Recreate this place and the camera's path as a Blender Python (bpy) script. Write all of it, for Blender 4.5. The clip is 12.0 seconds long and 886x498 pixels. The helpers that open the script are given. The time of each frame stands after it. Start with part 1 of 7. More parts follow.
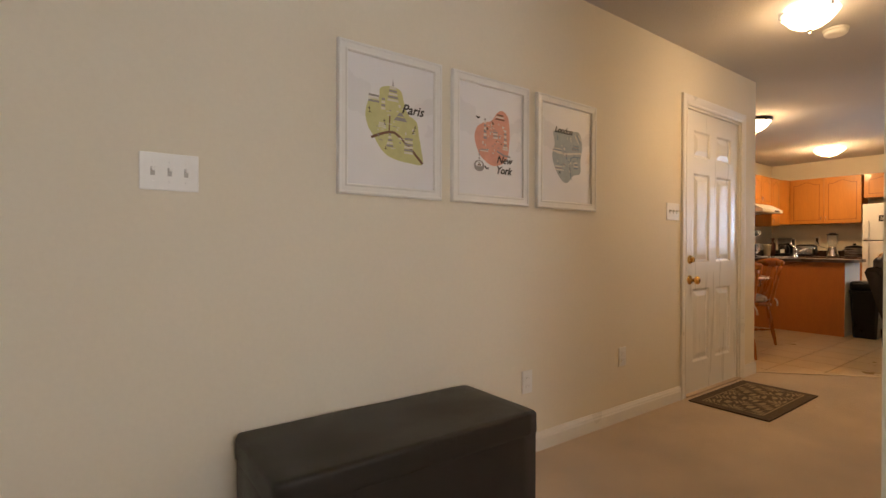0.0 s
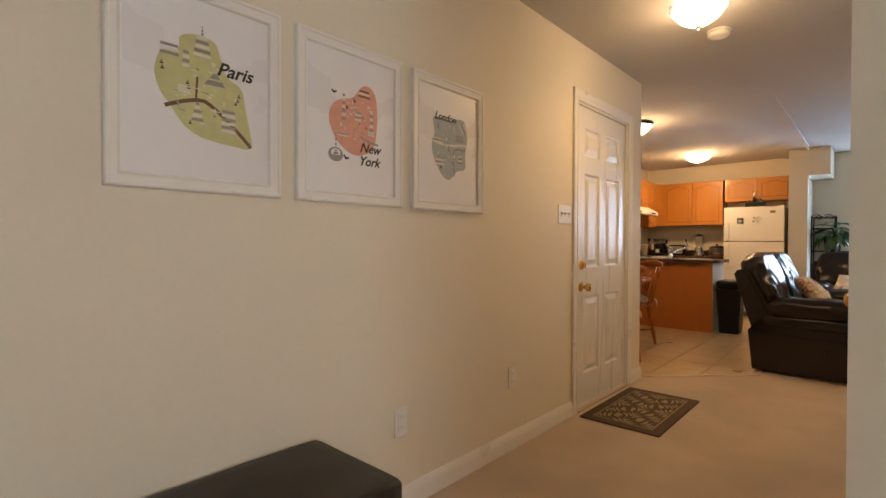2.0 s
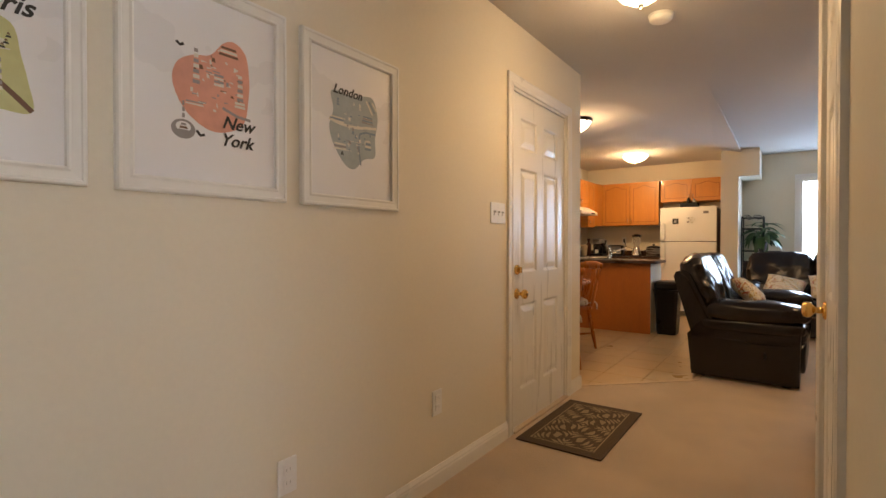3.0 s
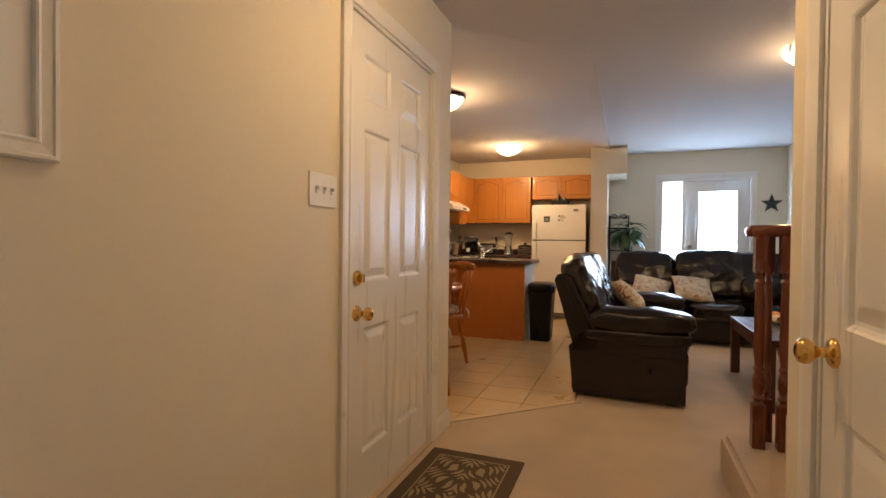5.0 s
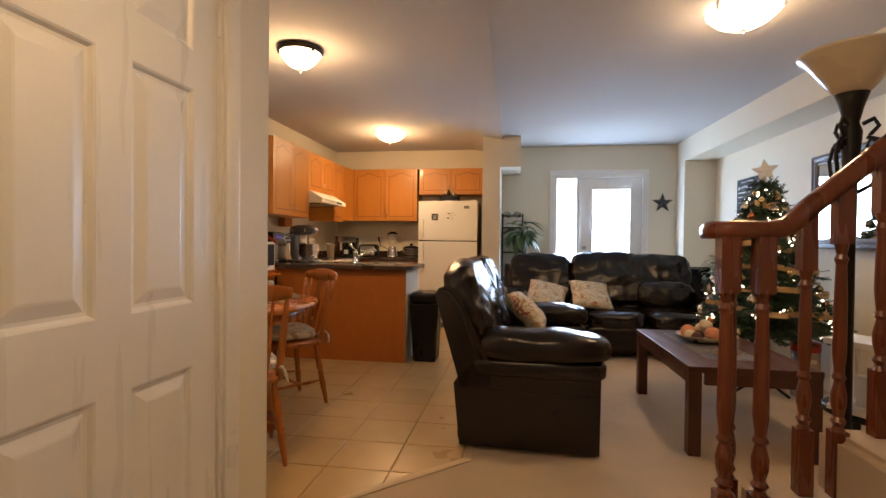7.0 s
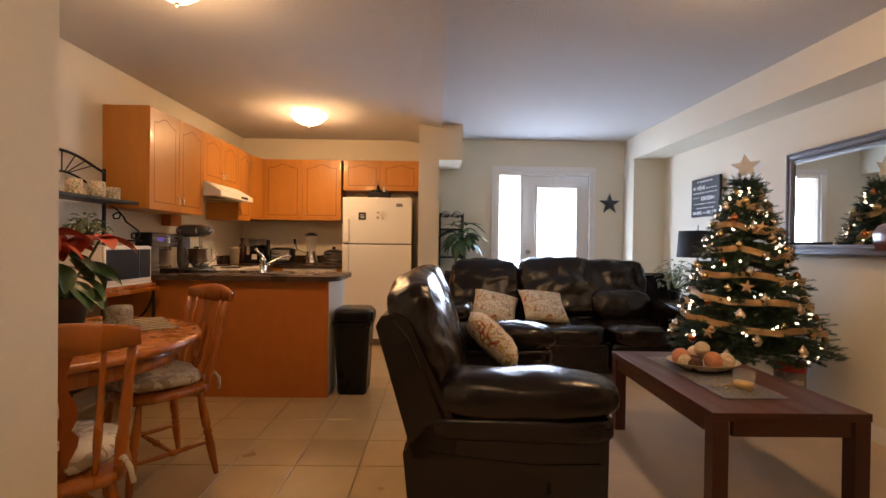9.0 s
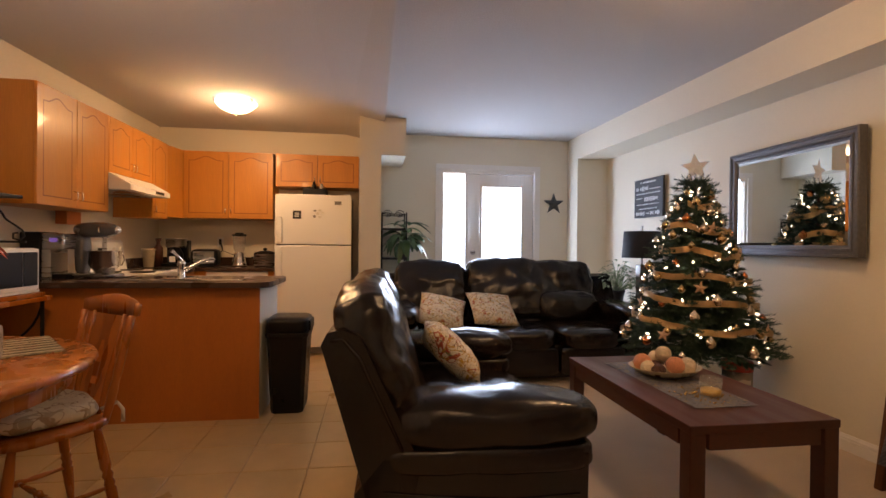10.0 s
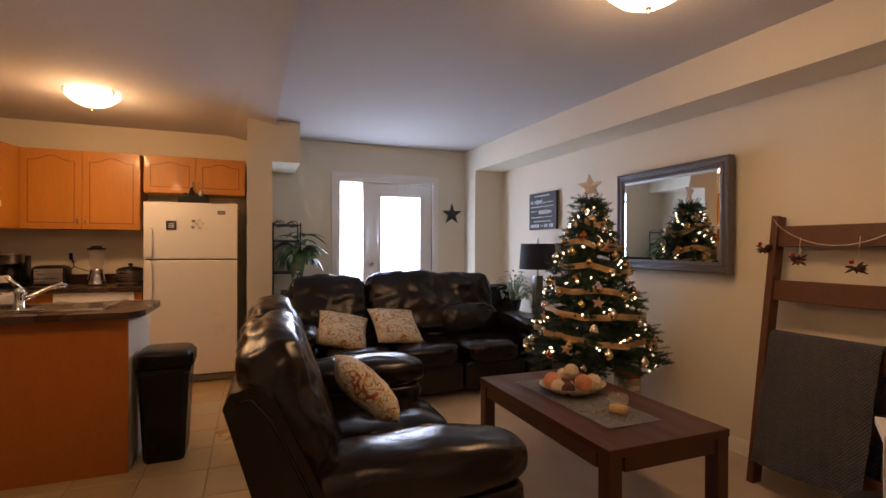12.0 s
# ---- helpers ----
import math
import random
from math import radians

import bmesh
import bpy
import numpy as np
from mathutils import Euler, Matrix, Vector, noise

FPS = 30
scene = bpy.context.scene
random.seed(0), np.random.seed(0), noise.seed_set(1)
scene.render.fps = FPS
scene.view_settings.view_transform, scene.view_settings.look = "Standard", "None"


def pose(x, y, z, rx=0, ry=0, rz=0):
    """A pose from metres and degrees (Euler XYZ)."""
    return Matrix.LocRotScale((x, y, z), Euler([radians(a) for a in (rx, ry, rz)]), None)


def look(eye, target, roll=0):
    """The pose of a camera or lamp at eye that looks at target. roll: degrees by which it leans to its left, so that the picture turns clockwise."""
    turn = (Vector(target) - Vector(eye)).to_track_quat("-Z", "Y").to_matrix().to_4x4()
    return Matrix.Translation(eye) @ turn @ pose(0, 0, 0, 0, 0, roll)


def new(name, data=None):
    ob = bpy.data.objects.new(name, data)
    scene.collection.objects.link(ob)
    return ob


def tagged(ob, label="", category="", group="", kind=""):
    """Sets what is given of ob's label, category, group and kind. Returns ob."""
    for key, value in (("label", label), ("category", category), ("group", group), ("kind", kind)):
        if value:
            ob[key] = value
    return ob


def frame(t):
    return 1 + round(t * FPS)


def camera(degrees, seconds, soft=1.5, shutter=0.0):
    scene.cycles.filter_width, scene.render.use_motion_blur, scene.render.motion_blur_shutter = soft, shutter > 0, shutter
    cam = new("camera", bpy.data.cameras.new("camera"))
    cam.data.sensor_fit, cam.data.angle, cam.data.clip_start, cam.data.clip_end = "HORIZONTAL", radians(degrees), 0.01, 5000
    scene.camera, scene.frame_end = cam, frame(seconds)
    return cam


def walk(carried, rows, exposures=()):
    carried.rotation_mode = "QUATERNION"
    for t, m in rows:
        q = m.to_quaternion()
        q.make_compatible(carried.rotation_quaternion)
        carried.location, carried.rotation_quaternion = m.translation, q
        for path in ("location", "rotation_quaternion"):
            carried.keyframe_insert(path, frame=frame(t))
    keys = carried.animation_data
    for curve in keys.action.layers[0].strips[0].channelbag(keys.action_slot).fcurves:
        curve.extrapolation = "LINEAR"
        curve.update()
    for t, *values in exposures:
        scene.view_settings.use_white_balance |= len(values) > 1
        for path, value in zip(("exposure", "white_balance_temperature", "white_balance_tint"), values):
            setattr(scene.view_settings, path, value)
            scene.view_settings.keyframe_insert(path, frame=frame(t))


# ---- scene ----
cam = camera(84.9, 12.0)
PATH = [
    (0, (0.093, 0.048, 1.059), (1.276, 1.66, 1.047), 0.2),
    (0.5, (0.151, 0.097, 1.079), (1.402, 1.658, 1.064), 0.2),
    (1, (0.218, 0.162, 1.099), (1.546, 1.657, 1.081), 0.2),
    (1.5, (0.352, 0.233, 1.101), (1.762, 1.651, 1.081), 0.2),
    (2, (0.519, 0.31, 1.113), (2.007, 1.645, 1.09), 0.2),
    (2.5, (0.704, 0.373, 1.115), (2.266, 1.623, 1.095), 0.1),
    (3, (0.912, 0.45, 1.127), (2.539, 1.613, 1.105), 0.0),
    (3.2, (0.998, 0.479, 1.134), (2.65, 1.607, 1.108), 0.2),
    (4.8, (1.726, 0.721, 1.122), (3.575, 1.482, 1.094), 0.7),
    (5, (1.838, 0.764, 1.119), (3.707, 1.475, 1.09), 0.6),
    (5.5, (2.095, 0.796, 1.131), (4.003, 1.396, 1.099), 0.7),
    (6, (2.351, 0.823, 1.13), (4.29, 1.31, 1.101), 0.7),
    (6.5, (2.605, 0.826, 1.127), (4.567, 1.21, 1.099), 0.7),
    (7, (2.853, 0.821, 1.137), (4.83, 1.122, 1.111), 0.6),
    (9, (3.654, 1.034, 1.161), (5.654, 1.012, 1.144), 0.7),
    (9.5, (3.811, 1.089, 1.161), (5.806, 0.943, 1.144), 0.6),
    (10, (3.927, 1.106, 1.17), (5.907, 0.819, 1.155), 0.6),
    (10.5, (4.005, 1.123, 1.187), (5.96, 0.703, 1.176), 0.6),
    (11, (4.059, 1.152, 1.223), (5.983, 0.606, 1.21), 0.4),
    (11.5, (4.088, 1.179, 1.248), (5.979, 0.528, 1.24), 0.3),
    (12, (4.098, 1.193, 1.28), (5.959, 0.463, 1.274), 0.2),
]
walk(cam, [(t, look(eye, target, roll)) for t, eye, target, roll in PATH],
     [(0, 0.08, 6500, 14), (3, 0.15, 6350, 13), (5, 0.10, 6250, 14), (7, 0.12, 6350, 15), (9, 0.03, 6750, 21), (10.5, -0.20, 6900, 26), (12, -0.44, 7000, 28)])

# ---- world and lamps ----
world = bpy.data.worlds.new("world")
scene.world = world
world.use_nodes = True
wn = world.node_tree.nodes
sky = wn.new("ShaderNodeTexSky")
sky.sky_type = "NISHITA"
sky.sun_disc = False
sky.sun_elevation, sky.sun_rotation = radians(25), radians(200)
world.node_tree.links.new(sky.outputs[0], wn["Background"].inputs[0])
wn["Background"].inputs[1].default_value = 0.12

WARM = (1.0, 0.625, 0.28)
COOL = (0.52, 0.73, 1.0)


def point_lamp(name, x, y, z, watts, radius=0.06, color=WARM):
    data = bpy.data.lights.new(name, "POINT")
    data.energy, data.color, data.shadow_soft_size = watts, color, radius
    ob = new(name, data)
    ob.location = (x, y, z)
    return ob


def down_lamp(name, x, y, z, watts, color=WARM):
    data = bpy.data.lights.new(name, "SPOT")
    data.energy, data.color, data.shadow_soft_size = watts, color, 0.10
    data.spot_size, data.spot_blend = radians(172), 0.7
    ob = new(name, data)
    ob.location = (x, y, z)
    return ob


def window_lamp(name, m, width, height, watts, color=COOL):
    data = bpy.data.lights.new(name, "AREA")
    data.shape, data.size, data.size_y, data.energy, data.color = "RECTANGLE", width, height, watts, color
    ob = new(name, data)
    ob.matrix_world = m
    return ob


HALL_LAMP, DINING_LAMP, KITCHEN_LAMP, LIVING_LAMP = (3.445, 1.055), (6.05, 2.325), (8.55, 2.345), (5.71, -0.38)
# each bowl sends some light round about and most of it down
for lamp_x, lamp_y, around, down in ((*HALL_LAMP, 6.5, 15), (*DINING_LAMP, 15, 9), (*KITCHEN_LAMP, 21, 24), (*LIVING_LAMP, 8.5, 26)):
    point_lamp("ceiling_bulb", lamp_x, lamp_y, 2.22, around)
    down_lamp("ceiling_bulb", lamp_x, lamp_y, 2.24, down)
window_lamp("daylight_front", look((9.56, -0.25, 1.15), (5, -0.4, 1.0)), 1.0, 1.7, 68)
window_lamp("daylight_entry", look((0.45, -2.50, 1.5), (1.0, 1.78, 1.2)), 1.6, 1.3, 19, (1.0, 0.80, 0.58))

# ---- materials ----
def material(name, color, rough=0.5, metal=0.0, scale=30.0, vary=0.12, bump=0.0, bump_scale=200.0, coat=0.0, spread=0.0, spec=0.5, stretch=(1, 1, 1), second=3.0, sheen=0.0, rough_vary=0.1, world=False):
    """A surface with grain at two scales, fine relief and uneven gloss. spread: how far one piece differs from the next."""
    m = bpy.data.materials.new(name)
    m.use_nodes = True
    n, l = m.node_tree.nodes, m.node_tree.links
    b = n["Principled BSDF"]
    b.inputs["Metallic"].default_value = metal
    b.inputs["Coat Weight"].default_value = coat
    b.inputs["Specular IOR Level"].default_value = spec
    b.inputs["Sheen Weight"].default_value = sheen
    co = n.new("ShaderNodeTexCoord")
    mp = n.new("ShaderNodeMapping")
    mp.inputs["Scale"].default_value = stretch
    l.new(n.new("ShaderNodeNewGeometry").outputs["Position"] if world else co.outputs["Object"], mp.inputs[0])
    n1, n2 = n.new("ShaderNodeTexNoise"), n.new("ShaderNodeTexNoise")
    n1.inputs["Scale"].default_value, n1.inputs["Detail"].default_value = scale, 6
    n2.inputs["Scale"].default_value, n2.inputs["Detail"].default_value = second, 3
    for t in (n1, n2):
        l.new(mp.outputs[0], t.inputs["Vector"])
    add = n.new("ShaderNodeMath")
    add.operation = "ADD"
    l.new(n1.outputs[0], add.inputs[0])
    l.new(n2.outputs[0], add.inputs[1])
    rng = n.new("ShaderNodeMapRange")
    rng.inputs[1].default_value, rng.inputs[2].default_value = 0.6, 1.4
    rng.inputs[3].default_value, rng.inputs[4].default_value = 1 - vary, 1 + vary
    l.new(add.outputs[0], rng.inputs[0])
    value = rng.outputs[0]
    if spread:
        info = n.new("ShaderNodeObjectInfo")
        r2 = n.new("ShaderNodeMapRange")
        r2.inputs[3].default_value, r2.inputs[4].default_value = 1 - spread, 1 + spread
        l.new(info.outputs["Random"], r2.inputs[0])
        mul = n.new("ShaderNodeMath")
        mul.operation = "MULTIPLY"
        l.new(value, mul.inputs[0])
        l.new(r2.outputs[0], mul.inputs[1])
        value = mul.outputs[0]
    sc = n.new("ShaderNodeVectorMath")
    sc.operation = "SCALE"
    sc.inputs[0].default_value = color
    l.new(value, sc.inputs["Scale"])
    l.new(sc.outputs[0], b.inputs["Base Color"])
    rr = n.new("ShaderNodeMapRange")
    rr.inputs[1].default_value, rr.inputs[2].default_value = 0.3, 0.7
    rr.inputs[3].default_value, rr.inputs[4].default_value = max(0.02, rough - rough_vary), min(1, rough + rough_vary)
    l.new(n2.outputs[0], rr.inputs[0])
    l.new(rr.outputs[0], b.inputs["Roughness"])
    if bump:
        n3 = n.new("ShaderNodeTexNoise")
        n3.inputs["Scale"].default_value, n3.inputs["Detail"].default_value = bump_scale, 4
        l.new(mp.outputs[0], n3.inputs["Vector"])
        bp = n.new("ShaderNodeBump")
        bp.inputs["Strength"].default_value, bp.inputs["Distance"].default_value = bump, 0.01
        l.new(n3.outputs[0], bp.inputs["Height"])
        l.new(bp.outputs[0], b.inputs["Normal"])
    return m


def glowing(name, color, strength):
    m = bpy.data.materials.new(name)
    m.use_nodes = True
    b = m.node_tree.nodes["Principled BSDF"]
    b.inputs["Base Color"].default_value = (*color, 1)
    b.inputs["Emission Color"].default_value = (*color, 1)
    b.inputs["Emission Strength"].default_value = strength
    return m


def clear(name, rough=0.0, color=(1, 1, 1), ior=1.45):
    m = bpy.data.materials.new(name)
    m.use_nodes = True
    b = m.node_tree.nodes["Principled BSDF"]
    b.inputs["Base Color"].default_value = (*color, 1)
    b.inputs["Transmission Weight"].default_value = 1
    b.inputs["Roughness"].default_value = rough
    b.inputs["IOR"].default_value = ior
    return m


WALL = material("wall_paint", (0.76, 0.70, 0.57), 0.7, scale=60, vary=0.025, bump=0.06, bump_scale=350, second=1.2)
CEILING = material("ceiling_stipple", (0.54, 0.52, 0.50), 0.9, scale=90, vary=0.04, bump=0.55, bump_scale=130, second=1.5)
TRIM = material("trim_paint", (0.80, 0.78, 0.74), 0.35, scale=40, vary=0.02, bump=0.03, bump_scale=120)
DOOR_PAINT = material("door_paint", (0.80, 0.79, 0.76), 0.33, scale=25, vary=0.012, bump=0.012, bump_scale=90, stretch=(6, 6, 0.5))
CARPET = material("beige_carpet", (0.70, 0.53, 0.36), 0.97, scale=260, vary=0.22, bump=0.9, bump_scale=420, second=2.2, sheen=0.3)
TILE = material("beige_tile", (0.50, 0.345, 0.165), 0.30, scale=7, vary=0.12, spread=0.06, second=2.0, rough_vary=0.03, world=True)
GROUT = material("grout", (0.37, 0.255, 0.135), 0.9, scale=90, vary=0.2, bump=0.3)
EDGE_STRIP = material("carpet_edge_strip", (0.58, 0.45, 0.31), 0.6, scale=50, vary=0.08)
OAK = material("honey_oak", (0.50, 0.195, 0.026), 0.38, scale=26, vary=0.10, bump=0.05, bump_scale=70, stretch=(5, 5, 0.45), coat=0.15, spread=0.04)
OAK_PANEL = material("oak_veneer_panel", (0.43, 0.135, 0.020), 0.42, scale=20, vary=0.10, bump=0.04, bump_scale=70, stretch=(0.5, 5, 1.2))
SLOT_SHADE = material("painted_slot_shade", (0.10, 0.032, 0.008), 0.6, scale=30)
# darker oak tone, paints shade round the raised panels of cabinet doors
GROOVE_SHADE = material("painted_groove_shade", (0.25, 0.082, 0.012), 0.5, scale=30)
CHAIR_WOOD = material("chair_maple", (0.38, 0.115, 0.013), 0.28, scale=30, vary=0.14, bump=0.04, bump_scale=70, stretch=(4, 4, 0.6), coat=0.3)
TABLE_WOOD = material("dark_cherry_table", (0.068, 0.018, 0.007), 0.42, scale=16, vary=0.22, bump=0.03, bump_scale=60, stretch=(0.6, 4, 4), coat=0.1)
RAIL_WOOD = material("cherry_rail", (0.145, 0.034, 0.011), 0.30, scale=24, vary=0.25, bump=0.04, bump_scale=60, stretch=(5, 5, 0.5), coat=0.3)
LEATHER = material("dark_brown_leather", (0.0085, 0.0050, 0.0040), 0.21, scale=40, vary=0.25, bump=0.10, bump_scale=170, second=5, rough_vary=0.02, spec=0.5)
BLACK_LEATHER = material("black_bench_leather", (0.010, 0.0075, 0.006), 0.46, scale=60, vary=0.2, bump=0.2, bump_scale=320)
COUNTER = material("dark_laminate", (0.055, 0.030, 0.020), 0.28, scale=160, vary=0.5, bump=0.02)
FRIDGE_WHITE = material("fridge_enamel", (0.80, 0.79, 0.76), 0.35, scale=120, vary=0.015, bump=0.08, bump_scale=300)
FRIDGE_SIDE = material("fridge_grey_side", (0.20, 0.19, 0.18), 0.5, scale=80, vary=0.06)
WHITE_PLASTIC = material("white_plastic", (0.80, 0.79, 0.75), 0.35, scale=60, vary=0.02)
BLACK_PLASTIC = material("black_plastic", (0.004, 0.004, 0.0045), 0.34, scale=80, vary=0.2, bump=0.05, spec=0.3)
IRON = material("black_iron", (0.018, 0.017, 0.016), 0.45, metal=0.5, scale=70, vary=0.3, bump=0.1)
CHROME = material("chrome", (0.75, 0.75, 0.76), 0.14, metal=1.0, scale=50, vary=0.05, rough_vary=0.05)
STEEL = material("brushed_steel", (0.50, 0.49, 0.48), 0.3, metal=1.0, scale=90, vary=0.1, stretch=(1, 1, 12))
BRASS = material("polished_brass", (0.78, 0.50, 0.16), 0.17, metal=1.0, scale=50, vary=0.1, rough_vary=0.06)
FRAME_GREY = material("pewter_frame", (0.115, 0.115, 0.125), 0.4, metal=0.25, scale=50, vary=0.25, bump=0.1, bump_scale=120)
MIRROR = material("mirror_silver", (0.80, 0.82, 0.81), 0.02, metal=1.0, vary=0.0, rough_vary=0.0)
GLASS = clear("clear_glass")
THIN_GLASS = clear("thin_jar_glass", 0.02, (0.55, 0.56, 0.55), 1.45)
THIN_GLASS.node_tree.nodes["Principled BSDF"].inputs["Transmission Weight"].default_value = 0
THIN_GLASS.node_tree.nodes["Principled BSDF"].inputs["Alpha"].default_value = 0.17
BACKDROP_GLOW = glowing("bright_winter_daylight", (0.80, 0.90, 1.0), 5.0)
LAMP_GLASS = glowing("lit_alabaster_glass", (1.0, 0.82, 0.55), 6.5)


def speckled(name, ground, inks, scale, rough=0.9):
    """Cloth with a scattered print of several inks."""
    m = material(name, ground, rough, scale=120, vary=0.08, bump=0.3, bump_scale=300)
    n, l = m.node_tree.nodes, m.node_tree.links
    b = n["Principled BSDF"]
    co = n.new("ShaderNodeTexCoord")
    for k, (color, low, high) in enumerate(inks):
        t = n.new("ShaderNodeTexNoise")
        t.inputs["Scale"].default_value, t.inputs["Detail"].default_value, t.inputs["Distortion"].default_value = scale * (1 + 0.25 * k), 1.5, 1.2
        mp = n.new("ShaderNodeMapping")
        mp.inputs["Location"].default_value = (3.1 * k + 1, 7.7 * k, 1.3 * k)
        l.new(co.outputs["Object"], mp.inputs[0])
        l.new(mp.outputs[0], t.inputs["Vector"])
        ramp = n.new("ShaderNodeValToRGB")
        e = ramp.color_ramp.elements
        e[0].position, e[0].color = low - 0.012, (0, 0, 0, 1)
        e[1].position, e[1].color = low, (1, 1, 1, 1)
        for pos, v in ((high, 1), (high + 0.012, 0)):
            q = e.new(pos)
            q.color = (v, v, v, 1)
        l.new(t.outputs[0], ramp.inputs[0])
        mix = n.new("ShaderNodeMix")
        mix.data_type = "RGBA"
        mix.inputs[7].default_value = (*color, 1)
        l.new(b.inputs["Base Color"].links[0].from_socket, mix.inputs[6])
        l.new(ramp.outputs[0], mix.inputs[0])
        l.new(mix.outputs[2], b.inputs["Base Color"])
    return m


def wrinkled(m, scale, strength, stretch=(1, 1, 1)):
    """Adds soft folds and creases under the fine grain of a surface."""
    n, l = m.node_tree.nodes, m.node_tree.links
    co, mp, t = n.new("ShaderNodeTexCoord"), n.new("ShaderNodeMapping"), n.new("ShaderNodeTexNoise")
    mp.inputs["Scale"].default_value = stretch
    l.new(co.outputs["Object"], mp.inputs[0])
    l.new(mp.outputs[0], t.inputs["Vector"])
    t.inputs["Scale"].default_value, t.inputs["Detail"].default_value, t.inputs["Distortion"].default_value = scale, 3, 1.6
    bp = n.new("ShaderNodeBump")
    bp.inputs["Strength"].default_value, bp.inputs["Distance"].default_value = strength, 0.03
    l.new(t.outputs[0], bp.inputs["Height"])
    top = n["Principled BSDF"].inputs["Normal"].links[0].from_node
    l.new(bp.outputs[0], top.inputs["Normal"])


wrinkled(LEATHER, 7.0, 0.12, (1.0, 1.0, 0.5))

FLORAL = speckled("floral_cushion_cloth", (0.68, 0.62, 0.50), (((0.38, 0.08, 0.05), 0.61, 0.66), ((0.50, 0.30, 0.05), 0.57, 0.60), ((0.16, 0.17, 0.08), 0.40, 0.418), ((0.22, 0.15, 0.11), 0.50, 0.508)), 14)

# ---- building helpers ----
def link(name, bm, mat, parent=None, smooth=False, bevel=0.0, segments=2):
    """One mesh object from a bmesh."""
    if bevel:
        bmesh.ops.bevel(bm, geom=[e for e in bm.edges if e.calc_face_angle(0) > 0.6], offset=bevel, segments=segments, profile=0.6, affect="EDGES", clamp_overlap=True)
    bmesh.ops.recalc_face_normals(bm, faces=bm.faces)
    me = bpy.data.meshes.new(name)
    for f in bm.faces:
        f.smooth = smooth
    bm.to_mesh(me)
    bm.free()
    if mat:
        me.materials.append(mat)
    ob = new(name, me)
    if parent:
        ob.parent = parent
    return ob


def part(name, bm, material, parent, label="", smooth=False, bevel=0.0, segments=2):
    ob = link(name, bm, material, parent, smooth, bevel, segments)
    return tagged(ob, label) if label else ob


def thing(name, m, label, category, group="", kind=""):
    """An Empty at a thing's base."""
    ob = new(name)
    ob.empty_display_size = 0.1
    ob.matrix_basis = m
    return tagged(ob, label, category, group, kind)


def box(x0, x1, y0, y1, z0, z1, bm=None):
    bm = bm or bmesh.new()
    m = Matrix.Translation(((x0 + x1) / 2, (y0 + y1) / 2, (z0 + z1) / 2)) @ Matrix.Diagonal((abs(x1 - x0), abs(y1 - y0), abs(z1 - z0), 1))
    bmesh.ops.create_cube(bm, size=1, matrix=m)
    return bm


def prism(points, z0, z1, bm=None, m=None):
    """A flat outline in x and y, carried from z0 up to z1, then moved by m."""
    bm = bm or bmesh.new()
    m = m or Matrix()
    lo = [bm.verts.new(m @ Vector((x, y, z0))) for x, y in points]
    hi = [bm.verts.new(m @ Vector((x, y, z1))) for x, y in points]
    bm.faces.new(lo[::-1])
    bm.faces.new(hi)
    k = len(points)
    for i in range(k):
        bm.faces.new((lo[i], lo[(i + 1) % k], hi[(i + 1) % k], hi[i]))
    return bm


def turned(profile, sides=16, bm=None, m=None, cap=True):
    """A turned shape about z from (radius, z) pairs."""
    bm = bm or bmesh.new()
    m = m or Matrix()
    rings = [[bm.verts.new(m @ Vector((r * math.cos(a), r * math.sin(a), z))) for a in (2 * math.pi * i / sides for i in range(sides))] for r, z in profile]
    for a, b in zip(rings, rings[1:]):
        for i in range(sides):
            bm.faces.new((a[i], a[(i + 1) % sides], b[(i + 1) % sides], b[i]))
    if cap:
        bm.faces.new(rings[0][::-1])
        bm.faces.new(rings[-1])
    return bm


def rod(points, radius, sides=8, bm=None, radii=None):
    """A round bar through the points."""
    bm = bm or bmesh.new()
    pts = [Vector(p) for p in points]
    rings = []
    side = None
    for i, p in enumerate(pts):
        d = (pts[min(i + 1, len(pts) - 1)] - pts[max(i - 1, 0)]).normalized()
        side = d.orthogonal().normalized() if side is None else (side - d * side.dot(d)).normalized()
        up = d.cross(side)
        r = radii[i] if radii else radius
        rings.append([bm.verts.new(p + r * (side * math.cos(a) + up * math.sin(a))) for a in (2 * math.pi * k / sides for k in range(sides))])
    for a, b in zip(rings, rings[1:]):
        for i in range(sides):
            bm.faces.new((a[i], a[(i + 1) % sides], b[(i + 1) % sides], b[i]))
    bm.faces.new(rings[0][::-1])
    bm.faces.new(rings[-1])
    return bm


